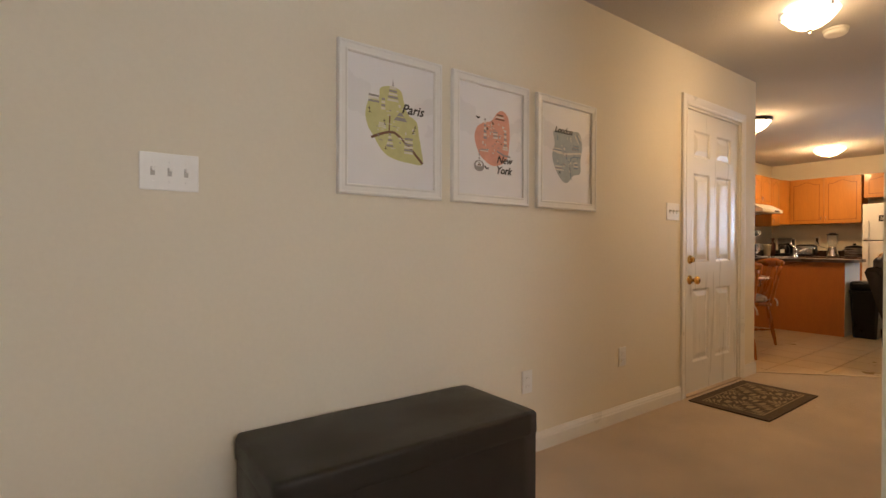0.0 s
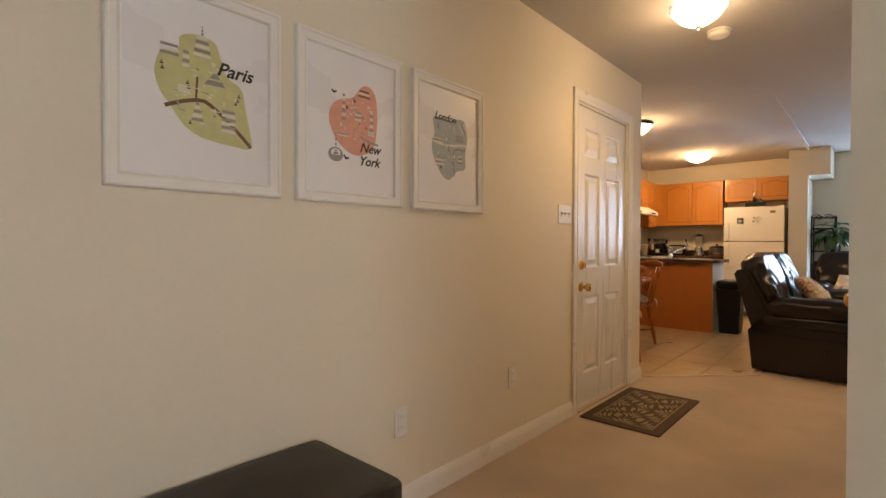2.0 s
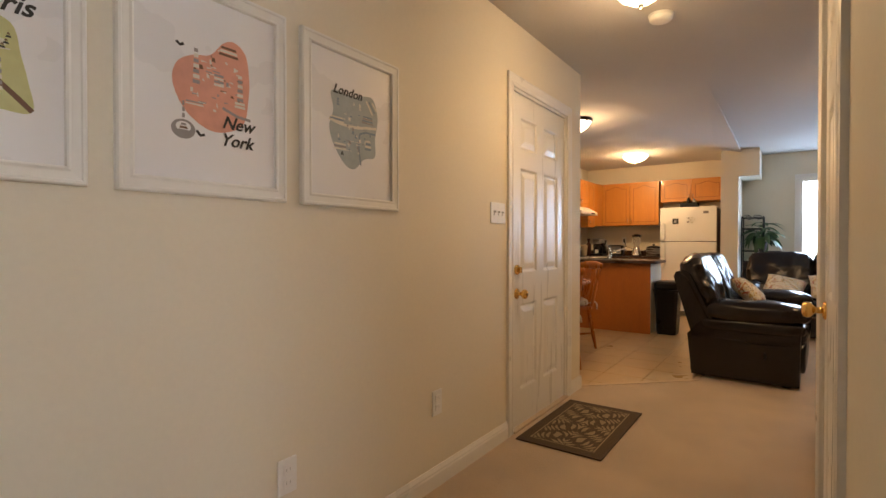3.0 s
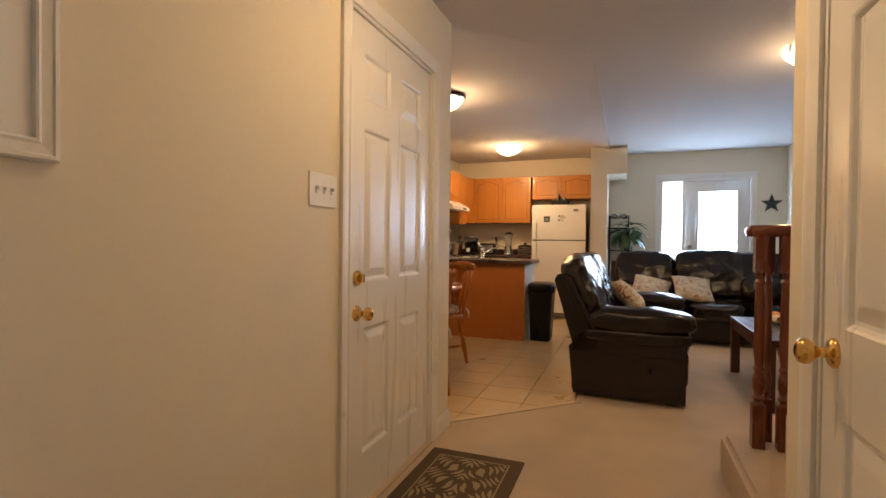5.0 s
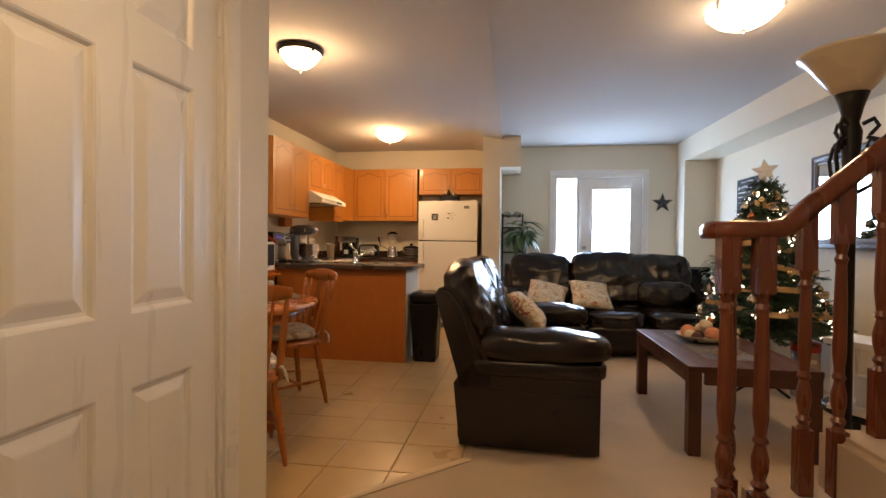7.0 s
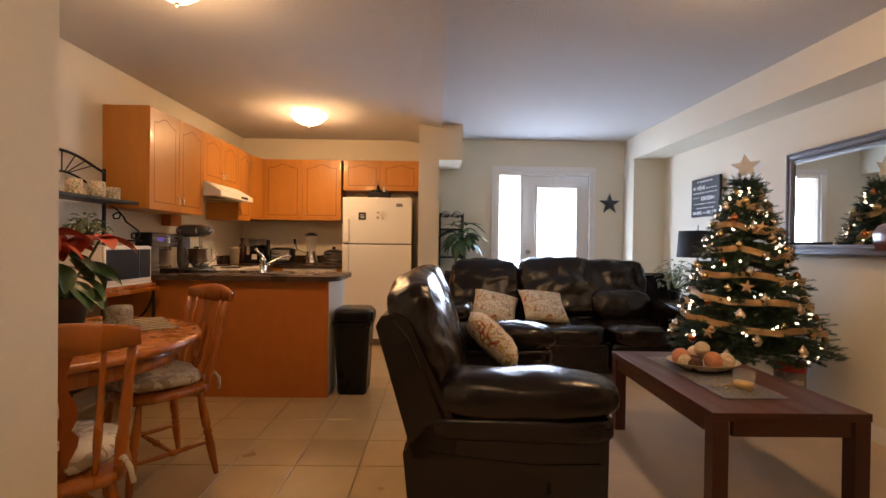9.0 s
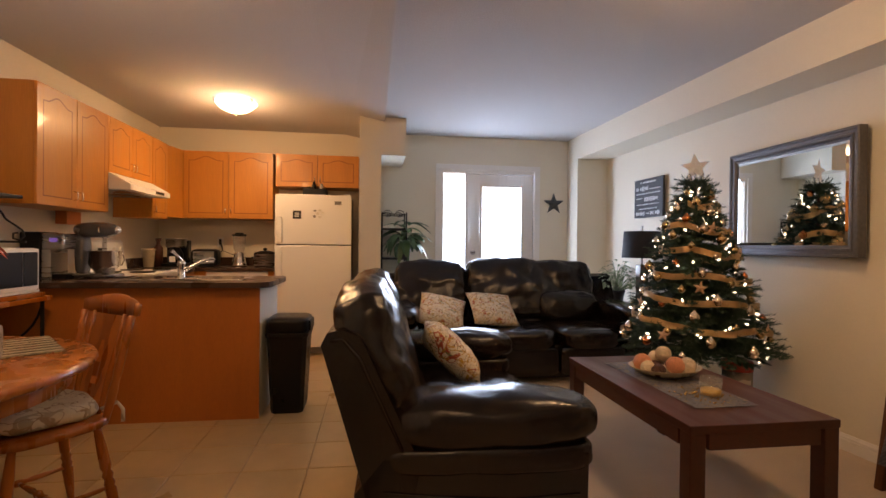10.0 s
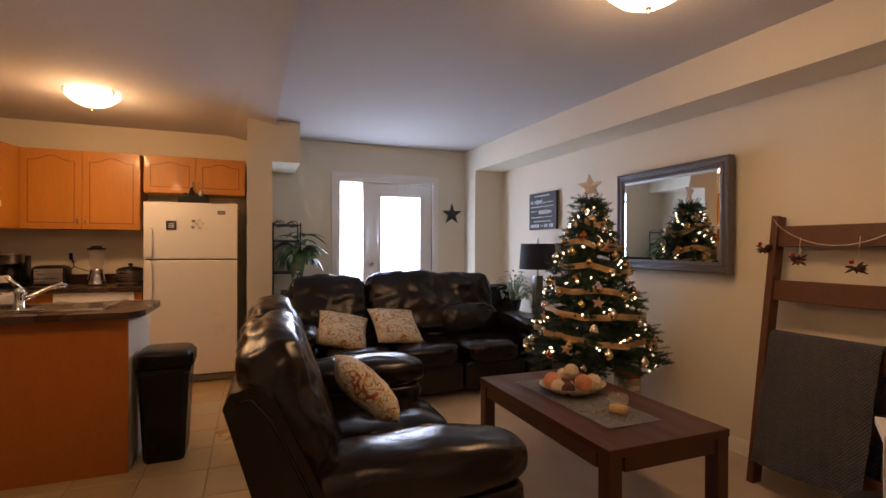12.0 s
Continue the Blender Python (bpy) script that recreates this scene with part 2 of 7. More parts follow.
def cushion(x0, x1, y0, y1, z0, z1, power=4.0, n=14, bm=None, m=None, lump=0.0, seed=0.0, pz=None):
    """A plump padded block: a rounded box, uneven by lump."""
    out = bm or bmesh.new()
    m = m or Matrix()
    tmp = bmesh.new()
    bmesh.ops.create_cube(tmp, size=2)
    bmesh.ops.subdivide_edges(tmp, edges=tmp.edges, cuts=n, use_grid_fill=True)
    c = Vector(((x0 + x1) / 2, (y0 + y1) / 2, (z0 + z1) / 2))
    h = Vector((abs(x1 - x0) / 2, abs(y1 - y0) / 2, abs(z1 - z0) / 2))
    pz = pz or power
    where = {}
    for v in tmp.verts:
        p = v.co
        norm = (abs(p.x) ** power + abs(p.y) ** power + abs(p.z) ** pz) ** (1 / max(power, pz))
        q = p / max(norm, 1e-6)
        w = Vector((c.x + q.x * h.x, c.y + q.y * h.y, c.z + q.z * h.z))
        if lump:
            crease = max(0.0, 1 - 5 * abs(noise.noise(Vector((w.x * 5, w.y * 5, w.z * 8)) + Vector((seed, seed, 0)))))
            w += q.normalized() * lump * (noise.noise(w * 6 + Vector((seed, 0, 0))) + 0.5 * noise.noise(w * 15 + Vector((0, seed, 0))) - 0.45 * crease)
        where[v] = out.verts.new(m @ w)
    for f in tmp.faces:
        out.faces.new([where[v] for v in f.verts])
    tmp.free()
    return out


def structure(name, bm, mat, label, category, bevel=0.0):
    return tagged(link(name, bm, mat, None, False, bevel), label, category, "", "structure")

# ---- the shell ----
WY = 1.78      # picture wall
RY = 0.345     # wall with the closet door
TY = -1.62     # wall with the mirror
KY = 3.50      # kitchen wall
FX = 9.52      # front wall
KX = 9.80      # kitchen's back wall
TOP = 2.60

carpet = bmesh.new()
prism([(-2.7, -2.7), (1.68, -2.7), (1.68, -1.8), (9.6, -1.8), (9.6, 1.06), (5.37, 1.06), (4.63, 1.82), (4.60, 1.9), (-2.7, 1.9)], -0.1, 0.0, carpet)
structure("floor_carpet", carpet, CARPET, "beige cut-pile wall-to-wall carpet", "carpet")
bed = prism([(5.37, 1.06), (9.9, 1.06), (9.9, 3.6), (4.55, 3.6), (4.55, 1.9), (4.60, 1.9), (4.63, 1.82)], -0.1, -0.006)
tile_floor = structure("floor_tile_bed", bed, GROUT, "brown grout bed under beige floor tiles", "tile floor")

w = box(-2.7, 3.475, WY, WY + 0.12, 0, TOP)
box(4.327, 4.615, WY, WY + 0.12, 0, TOP, w)
box(3.475, 4.327, WY, WY + 0.12, 2.065, TOP, w)
structure("wall_pictures", w, WALL, "cream painted wall with framed prints and a white door", "wall")
structure("wall_dining", box(4.485, 4.615, WY + 0.12, KY + 0.12, 0, TOP), WALL, "cream painted dining room wall", "wall")
structure("wall_kitchen", box(4.485, KX + 0.12, KY, KY + 0.12, 0, TOP), WALL, "cream painted kitchen wall", "wall")
structure("wall_kitchen_back", box(KX, KX + 0.12, 1.245, KY, 0, TOP), WALL, "cream painted kitchen back wall", "wall")
structure("wall_fridge_side", box(8.80, KX + 0.12, 1.03, 1.245, 0, TOP), WALL, "cream painted wall stub beside the fridge", "wall")
w = box(FX, FX + 0.14, TY, -0.83, 0, TOP)
box(FX, FX + 0.14, 0.325, 1.03, 0, TOP, w)
box(FX, FX + 0.14, -0.83, 0.325, 2.06, TOP, w)
structure("wall_front", w, WALL, "pale painted wall around the front door", "wall")
structure("wall_mirror", prism([(3.3, TY - 0.09), (FX + 0.14, TY + 0.055), (FX + 0.14, TY - 0.2), (3.3, TY - 0.2)], 0, TOP), WALL, "cream painted wall with the mirror", "wall")
structure("wall_front_column", box(9.22, FX, TY, -1.215, 0, TOP), WALL, "cream painted column in the corner", "wall")
w = box(1.56, 2.36, RY - 0.12, RY, 0, TOP)
box(3.20, 3.42, RY - 0.12, RY, 0, TOP, w)
box(2.36, 3.20, RY - 0.12, RY, 2.065, TOP, w)
structure("wall_closet", w, WALL, "cream painted wall with a white closet door", "wall")
structure("wall_entry_side", box(1.56, 1.68, -2.6, RY - 0.12, 0, TOP), WALL, "cream painted wall of the entry room", "wall")
structure("wall_stairs", box(3.30, 3.42, TY, RY - 0.12, 0, TOP), WALL, "cream painted wall beside the stairs", "wall")
# out of view; added so backdrop light can't leak round the closet door
structure("wall_light_block", box(1.68, 3.30, TY - 0.12, TY, 0, TOP), WALL, "unseen wall added behind the closet to block stray daylight", "wall")
structure("wall_entry_end", box(-2.72, -2.6, -2.6, WY, 0, TOP), WALL, "cream painted wall of the entry room", "wall")
w = box(-2.72, -0.4, -2.72, -2.6, 0, TOP)
box(1.3, 1.68, -2.72, -2.6, 0, TOP, w)
box(-0.4, 1.3, -2.72, -2.6, 0, 0.85, w)
box(-0.4, 1.3, -2.72, -2.6, 2.15, TOP, w)
structure("wall_entry_window", w, WALL, "cream painted wall with a window", "wall")
structure("bulkhead_mirror", prism([(3.42, TY - 0.1), (9.22, TY - 0.1), (9.22, -1.212), (3.42, -1.40)], 2.18, TOP), WALL, "cream painted bulkhead along the wall", "bulkhead")
structure("bulkhead_fridge", box(8.80, FX, 0.785, 1.03, 2.065, TOP), WALL, "cream painted bulkhead beside the pillar", "bulkhead")

# the ceiling: flat over hall and living room; the kitchen part hangs lower along its edge and rises behind it
c = bmesh.new()
H0, H1, LOW = 2.44, 2.475, 2.385
ring = {k: c.verts.new(v) for k, v in dict(a=(-2.72, -2.72, H0), b=(9.9, -2.72, H0), c=(9.9, 1.0, H0), d=(5.41, 1.0, H0), e=(4.69, 1.72, H0), f=(4.69, 1.9, H0), g=(-2.72, 1.9, H0), p=(9.9, 1.0, LOW),
                                              h=(9.9, 1.45, H1), i=(5.62, 1.45, H1), j=(5.05, 2.05, H1), k=(4.5, 2.05, H1), l=(4.5, 3.7, H1), m=(9.9, 3.7, H1), n=(4.5, 1.9, H0)).items()}
for key in ("abcdefg", "dcp", "dphi", "edij", "fejk", "ijklmh", "nfk"):
    c.faces.new([ring[k] for k in key])
up = bmesh.ops.extrude_face_region(c, geom=c.faces[:])
for v in up["geom"]:
    if isinstance(v, bmesh.types.BMVert):
        v.co.z = 2.62
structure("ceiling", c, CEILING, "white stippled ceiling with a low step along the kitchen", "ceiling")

# ---- tiles, trim, doors ----
PITCH, JOINT = 0.335, 0.0025


def clip_half(points, nx, ny, d):
    """The part of an outline where nx*x + ny*y >= d."""
    out = []
    for (ax, ay), (bx, by) in zip(points, points[1:] + points[:1]):
        a, b = nx * ax + ny * ay - d, nx * bx + ny * by - d
        if a >= 0:
            out.append((ax, ay))
        if a * b < 0:
            k = a / (a - b)
            out.append((ax + k * (bx - ax), ay + k * (by - ay)))
    return out


def build_tiles():
    whole = {}
    for i in range(-4, 13):
        for j in range(-2, 8):
            x0, y0 = 5.845 + i * PITCH, 1.43 + j * PITCH
            pts = [(JOINT, JOINT), (PITCH - JOINT, JOINT), (PITCH - JOINT, PITCH - JOINT), (JOINT, PITCH - JOINT)]
            pts = [(x0 + a, y0 + b) for a, b in pts]
            for nx, ny, d in ((0, 1, 1.06), (1, 0, 4.616), (0, -1, -3.499), (-1, 0, -9.799), (0.7071, 0.7071, 4.556)):
                pts = clip_half(pts, nx, ny, d) if len(pts) > 2 else pts
            if len(pts) < 3:
                continue
            key = tuple((round(a - x0, 4), round(b - y0, 4)) for a, b in pts)
            if key not in whole:
                bm = prism(list(key), -0.006, 0.0)
                bmesh.ops.bevel(bm, geom=[e for e in bm.edges if min(v.co.z for v in e.verts) > -0.001], offset=0.0025, segments=1, affect="EDGES")
                me = bpy.data.meshes.new("tile")
                bm.to_mesh(me)
                bm.free()
                me.materials.append(TILE)
                whole[key] = me
            ob = new("tile", whole[key])
            ob.location = (x0, y0, 0.0)
            ob.parent = tile_floor


edge = prism([(4.62, 1.86), (4.62, 1.80), (5.355, 1.045), (8.8, 1.045), (8.8, 1.085), (5.375, 1.085)], 0.0, 0.007)
structure("trim_carpet_edge", edge, EDGE_STRIP, "pale beige strip between carpet and tiles", "floor trim", 0.003)


def baseboard(name, x0, y0, x1, y1, side):
    """A moulded board along a wall from one point to another, standing out to the side (a unit normal)."""
    d = Vector((x1 - x0, y1 - y0, 0))
    n = Vector((side[0], side[1], 0))
    bm = bmesh.new()
    prof = [(0, 0), (0.014, 0), (0.014, 0.062), (0.011, 0.070), (0.011, 0.076), (0.006, 0.088), (0.004, 0.095), (0, 0.095)]
    a = [bm.verts.new(Vector((x0, y0, 0)) + n * u + Vector((0, 0, v))) for u, v in prof]
    b = [bm.verts.new(Vector((x0, y0, 0)) + d + n * u + Vector((0, 0, v))) for u, v in prof]
    for i in range(len(prof)):
        j = (i + 1) % len(prof)
        bm.faces.new((a[i], a[j], b[j], b[i]))
    bm.faces.new(a)
    bm.faces.new(b[::-1])
    return structure(name, bm, TRIM, "white moulded baseboard", "baseboard")


baseboard("baseboard_pictures", -2.6, WY, 3.404, WY, (0, -1))
baseboard("baseboard_corner", 4.398, WY, 4.627, WY, (0, -1))
baseboard("baseboard_dining", 4.615, WY - 0.012, 4.615, KY, (1, 0))
baseboard("baseboard_kitchen", 4.62, KY, 7.28, KY, (0, -1))
baseboard("baseboard_mirror", 4.65, TY - 0.058, 9.21, TY + 0.048, (0, 1))
baseboard("baseboard_front", FX, -1.21, FX, -0.905, (-1, 0))
baseboard("baseboard_front_side", FX, 0.395, FX, 1.02, (-1, 0))
baseboard("baseboard_pillar", 8.80, 1.035, 8.80, 1.24, (-1, 0))
baseboard("baseboard_closet", 1.57, RY, 2.29, RY, (0, 1))
baseboard("baseboard_closet_end", 3.27, RY, 3.43, RY, (0, 1))


def casing(name, m, w, h, width=0.07, label="white moulded door casing"):
    """Door trim in the local x (across) and z plane, standing out to -y; the opening is w wide and h high."""
    root = tagged(new(name), label, "door trim", "", "structure")
    root.matrix_basis = m
    prof = [(0, 0), (0, -0.011), (0.012, -0.014), (0.020, -0.010), (0.045, -0.016), (0.060, -0.018), (width, -0.016), (width, 0)]
    for kind in ("jamb_left", "jamb_right", "head"):
        bm = bmesh.new()
        ends = []
        for end in (0, 1):
            ring = []
            for u, v in prof:
                if kind == "jamb_left":
                    p = (-u, v, 0 if end == 0 else h + u)
                elif kind == "jamb_right":
                    p = (w + u, v, 0 if end == 0 else h + u)
                else:
                    p = ((-u if end == 0 else w + u), v, h + u)
                ring.append(bm.verts.new(p))
            ends.append(ring)
        for i in range(len(prof)):
            j = (i + 1) % len(prof)
            bm.faces.new((ends[0][i], ends[0][j], ends[1][j], ends[1][i]))
        bm.faces.new(ends[0])
        bm.faces.new(ends[1][::-1])
        part("casing_board", bm, TRIM, root)
    # inner jamb lining
    for x0, x1, z0, z1 in ((0, 0.016, 0, h), (w - 0.016, w, 0, h), (0.016, w - 0.016, h - 0.016, h)):
        part("jamb", box(x0, x1, 0.0, 0.118, z0, z1), TRIM, root)
    return root


PANEL_ROWS = ((0.215, 0.745), (0.935, 1.580), (1.695, 1.890))


def knob_set(parent, x, z, deadbolt):
    k = pose(x, 0, z, 90)
    handle = part("door_knob", turned([(0.033, 0), (0.033, 0.004), (0.028, 0.009), (0.012, 0.012), (0.011, 0.03), (0.017, 0.036), (0.027, 0.046), (0.029, 0.056), (0.025, 0.066), (0.012, 0.072)], 20, None, k), BRASS, parent, "polished brass door knob", True)
    if deadbolt:
        lock = part("deadbolt", turned([(0.031, 0), (0.031, 0.006), (0.026, 0.014), (0.012, 0.016)], 20, None, pose(x, 0, z + 0.145, 90)), BRASS, parent, "polished brass deadbolt", True)
        part("thumb_turn", box(x - 0.004, x + 0.004, -0.036, -0.014, z + 0.127, z + 0.163), BRASS, lock, "", False, 0.002)
    return handle


def panel_door(name, m, w, h, label, knob_x, deadbolt=True, hinge_x=None, knob_z=0.812):
    """A six-panel door; its front is the local -y side."""
    root = tagged(new(name), label, "door", "", "structure")
    root.matrix_basis = m
    stile, mid, t = 0.115, 0.105, 0.040
    cols = ((stile, w / 2 - mid / 2), (w / 2 + mid / 2, w - stile))
    part("stile", box(0, stile, 0, t, 0, h), DOOR_PAINT, root)
    part("stile", box(w - stile, w, 0, t, 0, h), DOOR_PAINT, root)
    zs = [0] + [v for row in PANEL_ROWS for v in row] + [h]
    for a, b in zip(zs[0::2], zs[1::2]):
        part("rail", box(stile, w - stile, 0, t, a, b), DOOR_PAINT, root)
    for a, b in PANEL_ROWS:
        part("mullion", box(w / 2 - mid / 2, w / 2 + mid / 2, 0, t, a, b), DOOR_PAINT, root)
    for x0, x1 in cols:
        for z0, z1 in PANEL_ROWS:
            bm = bmesh.new()
            rings = []
            for inset, depth in ((0, 0.0), (0.006, 0.003), (0.013, 0.011), (0.022, 0.012), (0.052, 0.003), (0.058, 0.002)):
                rings.append([bm.verts.new((a, depth, b)) for a, b in ((x0 + inset, z0 + inset), (x1 - inset, z0 + inset), (x1 - inset, z1 - inset), (x0 + inset, z1 - inset))])
            for a, b in zip(rings, rings[1:]):
                for i in range(4):
                    bm.faces.new((a[i], a[(i + 1) % 4], b[(i + 1) % 4], b[i]))
            bm.faces.new(rings[-1])
            part("panel", bm, DOOR_PAINT, root)
    knob_set(root, knob_x, knob_z, deadbolt)
    if hinge_x is not None:
        for z in (0.22, 1.02, 1.83):
            part("hinge", turned([(0.006, z - 0.045), (0.006, z + 0.045)], 8, None, pose(hinge_x, -0.006, 0)), BRASS if not deadbolt else TRIM, root)
    return root


casing("trim_door_pictures", pose(3.475, WY, 0), 0.852, 2.055)
panel_door("door_pictures", pose(3.493, WY + 0.012, 0.012), 0.816, 2.025, "white six-panel steel door, closed, with brass knob and deadbolt", 0.062, True, 0.816)
structure("trim_threshold", box(3.475, 4.327, WY - 0.02, WY + 0.12, 0, 0.014), EDGE_STRIP, "dull metal door sill", "door sill", 0.003)
casing("trim_door_closet", pose(3.20, RY, 0, 0, 0, 180), 0.84, 2.06)
panel_door("door_closet", pose(3.182, RY - 0.004, 0.012, 0, 0, 180), 0.804, 2.03, "white six-panel closet door, closed, with brass knob", 0.065, False, 0.806, 0.875)


def front_entrance():
    """Glazed front door and side light in the front wall."""
    for y0, y1 in ((-0.87, -0.80), (0.325, 0.39)):
        structure("trim_front", box(FX - 0.018, FX, y0, y1, 0, 2.06), TRIM, "white door casing", "door trim", 0.004)
    structure("trim_front", box(FX - 0.018, FX, -0.87, 0.39, 2.06, 2.12), TRIM, "white door casing", "door trim", 0.004)
    root = tagged(new("window_1"), "tall white-framed side light beside the front door", "window", "", "structure")
    for a in ((0.295, 0.325, 0, 2.06), (0.0, 0.035, 0, 2.06)):
        part("window_frame", box(FX + 0.0, FX + 0.10, a[0], a[1], a[2], a[3]), TRIM, root)
    for z0, z1 in ((0, 0.20), (2.02, 2.06)):
        part("window_frame", box(FX + 0.0, FX + 0.10, 0.035, 0.295, z0, z1), TRIM, root)
    for a in ((-0.83, -0.797, 0, 2.06), (-0.797, 0.0, 2.018, 2.06)):
        part("window_frame", box(FX + 0.0, FX + 0.10, a[0], a[1], a[2], a[3]), TRIM, root)
    pane = part("pane", box(FX + 0.05, FX + 0.056, 0.035, 0.295, 0.20, 2.02), GLASS, root)
    pane.visible_shadow = False
    d = tagged(new("door_front"), "white front door with a large frosted glass light", "door", "", "structure")
    x0, x1 = FX + 0.03, FX + 0.075
    bm = box(x0, x1, -0.795, -0.65, 0.01, 2.015)
    box(x0, x1, -0.172, -0.005, 0.01, 2.015, bm)
    box(x0, x1, -0.65, -0.172, 0.01, 0.30, bm)
    box(x0, x1, -0.65, -0.172, 1.87, 2.015, bm)
    bmesh.ops.remove_doubles(bm, verts=bm.verts, dist=0.0001)
    part("door_slab", bm, DOOR_PAINT, d)
    for y0, y1, z0, z1 in ((-0.68, -0.65, 0.27, 1.90), (-0.172, -0.142, 0.27, 1.90), (-0.65, -0.172, 0.27, 0.30), (-0.65, -0.172, 1.87, 1.90)):
        part("glazing_bead", box(x0 - 0.012, x0, y0, y1, z0, z1), TRIM, d, "", False, 0.003)
    pane = part("pane", box(x0 + 0.02, x0 + 0.028, -0.65, -0.172, 0.30, 1.87), GLASS, d)
    pane.visible_shadow = False
    part("deadbolt", turned([(0.03, 0), (0.03, 0.008), (0.022, 0.014)], 16, None, pose(x0, -0.065, 1.09, 0, -90)), STEEL, d, "steel deadbolt", True)
    part("door_knob", turned([(0.03, 0), (0.03, 0.006), (0.012, 0.01), (0.012, 0.03), (0.027, 0.045), (0.024, 0.065), (0.01, 0.07)], 16, None, pose(x0, -0.065, 0.95, 0, -90)), STEEL, d, "steel knob", True)
    part("weather_gap", box(FX + 0.024, FX + 0.03, -0.80, 0.0, 2.016, 2.02), BLACK_PLASTIC, d)
    part("weather_gap", box(FX + 0.024, FX + 0.03, -0.80, -0.796, 0.0, 2.016), BLACK_PLASTIC, d)
    structure("backdrop", box(11.2, 11.22, -4.0, 3.5, -0.5, 4.5), BACKDROP_GLOW, "blank white winter daylight outside the door", "backdrop")


front_entrance()
entry_window = tagged(new("window_2"), "wide white-framed window of the entry room", "window", "", "structure")
for x0, x1, z0, z1 in ((-0.40, -0.35, 0.85, 2.15), (1.25, 1.30, 0.85, 2.15), (-0.35, 1.25, 0.85, 0.90), (-0.35, 1.25, 2.10, 2.15), (0.425, 0.475, 0.90, 2.10)):
    part("window_frame", box(x0, x1, -2.70, -2.62, z0, z1), TRIM, entry_window)
for x0, x1 in ((-0.35, 0.425), (0.475, 1.25)):
    part("pane", box(x0, x1, -2.665, -2.66, 0.90, 2.10), GLASS, entry_window).visible_shadow = False
structure("window_entry_backdrop", box(-2.6, 3.4, -3.6, -3.58, -0.5, 4), BACKDROP_GLOW, "blank white winter daylight outside the window", "backdrop")


# ---- lamps, plates, pictures, bench, mat ----
def bowl_lamp(x, y, z, radius, label, drop=0.10, ring=None):
    root = thing("ceiling_lamp", pose(x, y, z), label, "ceiling lamp", "ceiling lamps")
    part("ceiling_plate", turned([(0.075, 0.0), (0.075, -0.018), (0.05, -0.022)], 20), TRIM if ring is None else ring, root, "", True)
    prof = [(radius, -0.030), (radius * 1.02, -0.036), (radius * 0.93, -0.052), (radius * 0.72, -0.052 - drop * 0.35), (radius * 0.42, -0.052 - drop * 0.62), (radius * 0.15, -0.052 - drop * 0.74), (0.01, -0.052 - drop * 0.76)]
    part("glass_bowl", turned(prof, 32, None, None, True), LAMP_GLASS, root, "lit white alabaster glass bowl", True)
    part("finial", turned([(0.012, -0.048 - drop * 0.76), (0.014, -0.056 - drop * 0.76), (0.006, -0.075 - drop * 0.76)], 12), STEEL, root, "", True)
    for k in range(3):
        a = 2 * math.pi * k / 3 + 0.5
        part("clip", box(-0.008, 0.008, radius - 0.012, radius + 0.012, -0.05, -0.006), STEEL if ring is None else ring, root).rotation_euler = (0, 0, a)
    if ring:
        part("bronze_ring", turned([(radius * 0.6, 0.0), (radius * 1.08, -0.004), (radius * 1.12, -0.022), (radius * 1.03, -0.038), (radius * 1.0, -0.038)], 32), ring, root, "dark bronze rim", True)


BRONZE = material("dark_bronze", (0.05, 0.035, 0.025), 0.35, metal=0.8, scale=60, vary=0.2)
bowl_lamp(*HALL_LAMP, 2.44, 0.138, "flush ceiling lamp with a lit alabaster glass bowl")
bowl_lamp(*KITCHEN_LAMP, 2.475, 0.18, "flush ceiling lamp with a lit alabaster glass bowl")
bowl_lamp(*LIVING_LAMP, 2.44, 0.18, "flush ceiling lamp with a lit alabaster glass bowl")
bowl_lamp(*DINING_LAMP, 2.475, 0.14, "flush ceiling lamp with dark bronze rim and lit glass bowl", 0.12, BRONZE)

smoke = thing("smoke_detector", pose(3.91, 1.057, 2.44), "round white plastic smoke detector on the ceiling", "smoke detector")
part("base_plate", turned([(0.068, 0), (0.068, -0.008), (0.066, -0.010)], 24), WHITE_PLASTIC, smoke, "", True)
part("cover", turned([(0.062, -0.010), (0.062, -0.028), (0.055, -0.036), (0.03, -0.038)], 24), WHITE_PLASTIC, smoke, "", True)


SLOT_GREY = material("switch_slot_grey", (0.46, 0.44, 0.40), 0.5)


def switch_plate(x, z, gangs, label):
    w = 0.072 + 0.046 * (gangs - 1)
    root = thing("light_switch", pose(x, WY, z), label, "light switch")
    part("wall_plate", box(-w / 2, w / 2, -0.006, 0, -0.058, 0.058), WHITE_PLASTIC, root, "", False, 0.003)
    for k in range(gangs):
        c = (k - (gangs - 1) / 2) * 0.046
        part("switch_slot", box(c - 0.006, c + 0.006, -0.0068, -0.006, -0.013, 0.013), SLOT_GREY, root)
        part("toggle", box(c - 0.004, c + 0.004, -0.020, -0.0068, 0.0, 0.011), WHITE_PLASTIC, root, "", False, 0.0015)
        for s in (-1, 1):
            part("screw", turned([(0.003, 0), (0.0025, 0.0015)], 8, None, pose(c, -0.006, s * 0.03, 90)), WHITE_PLASTIC, root)


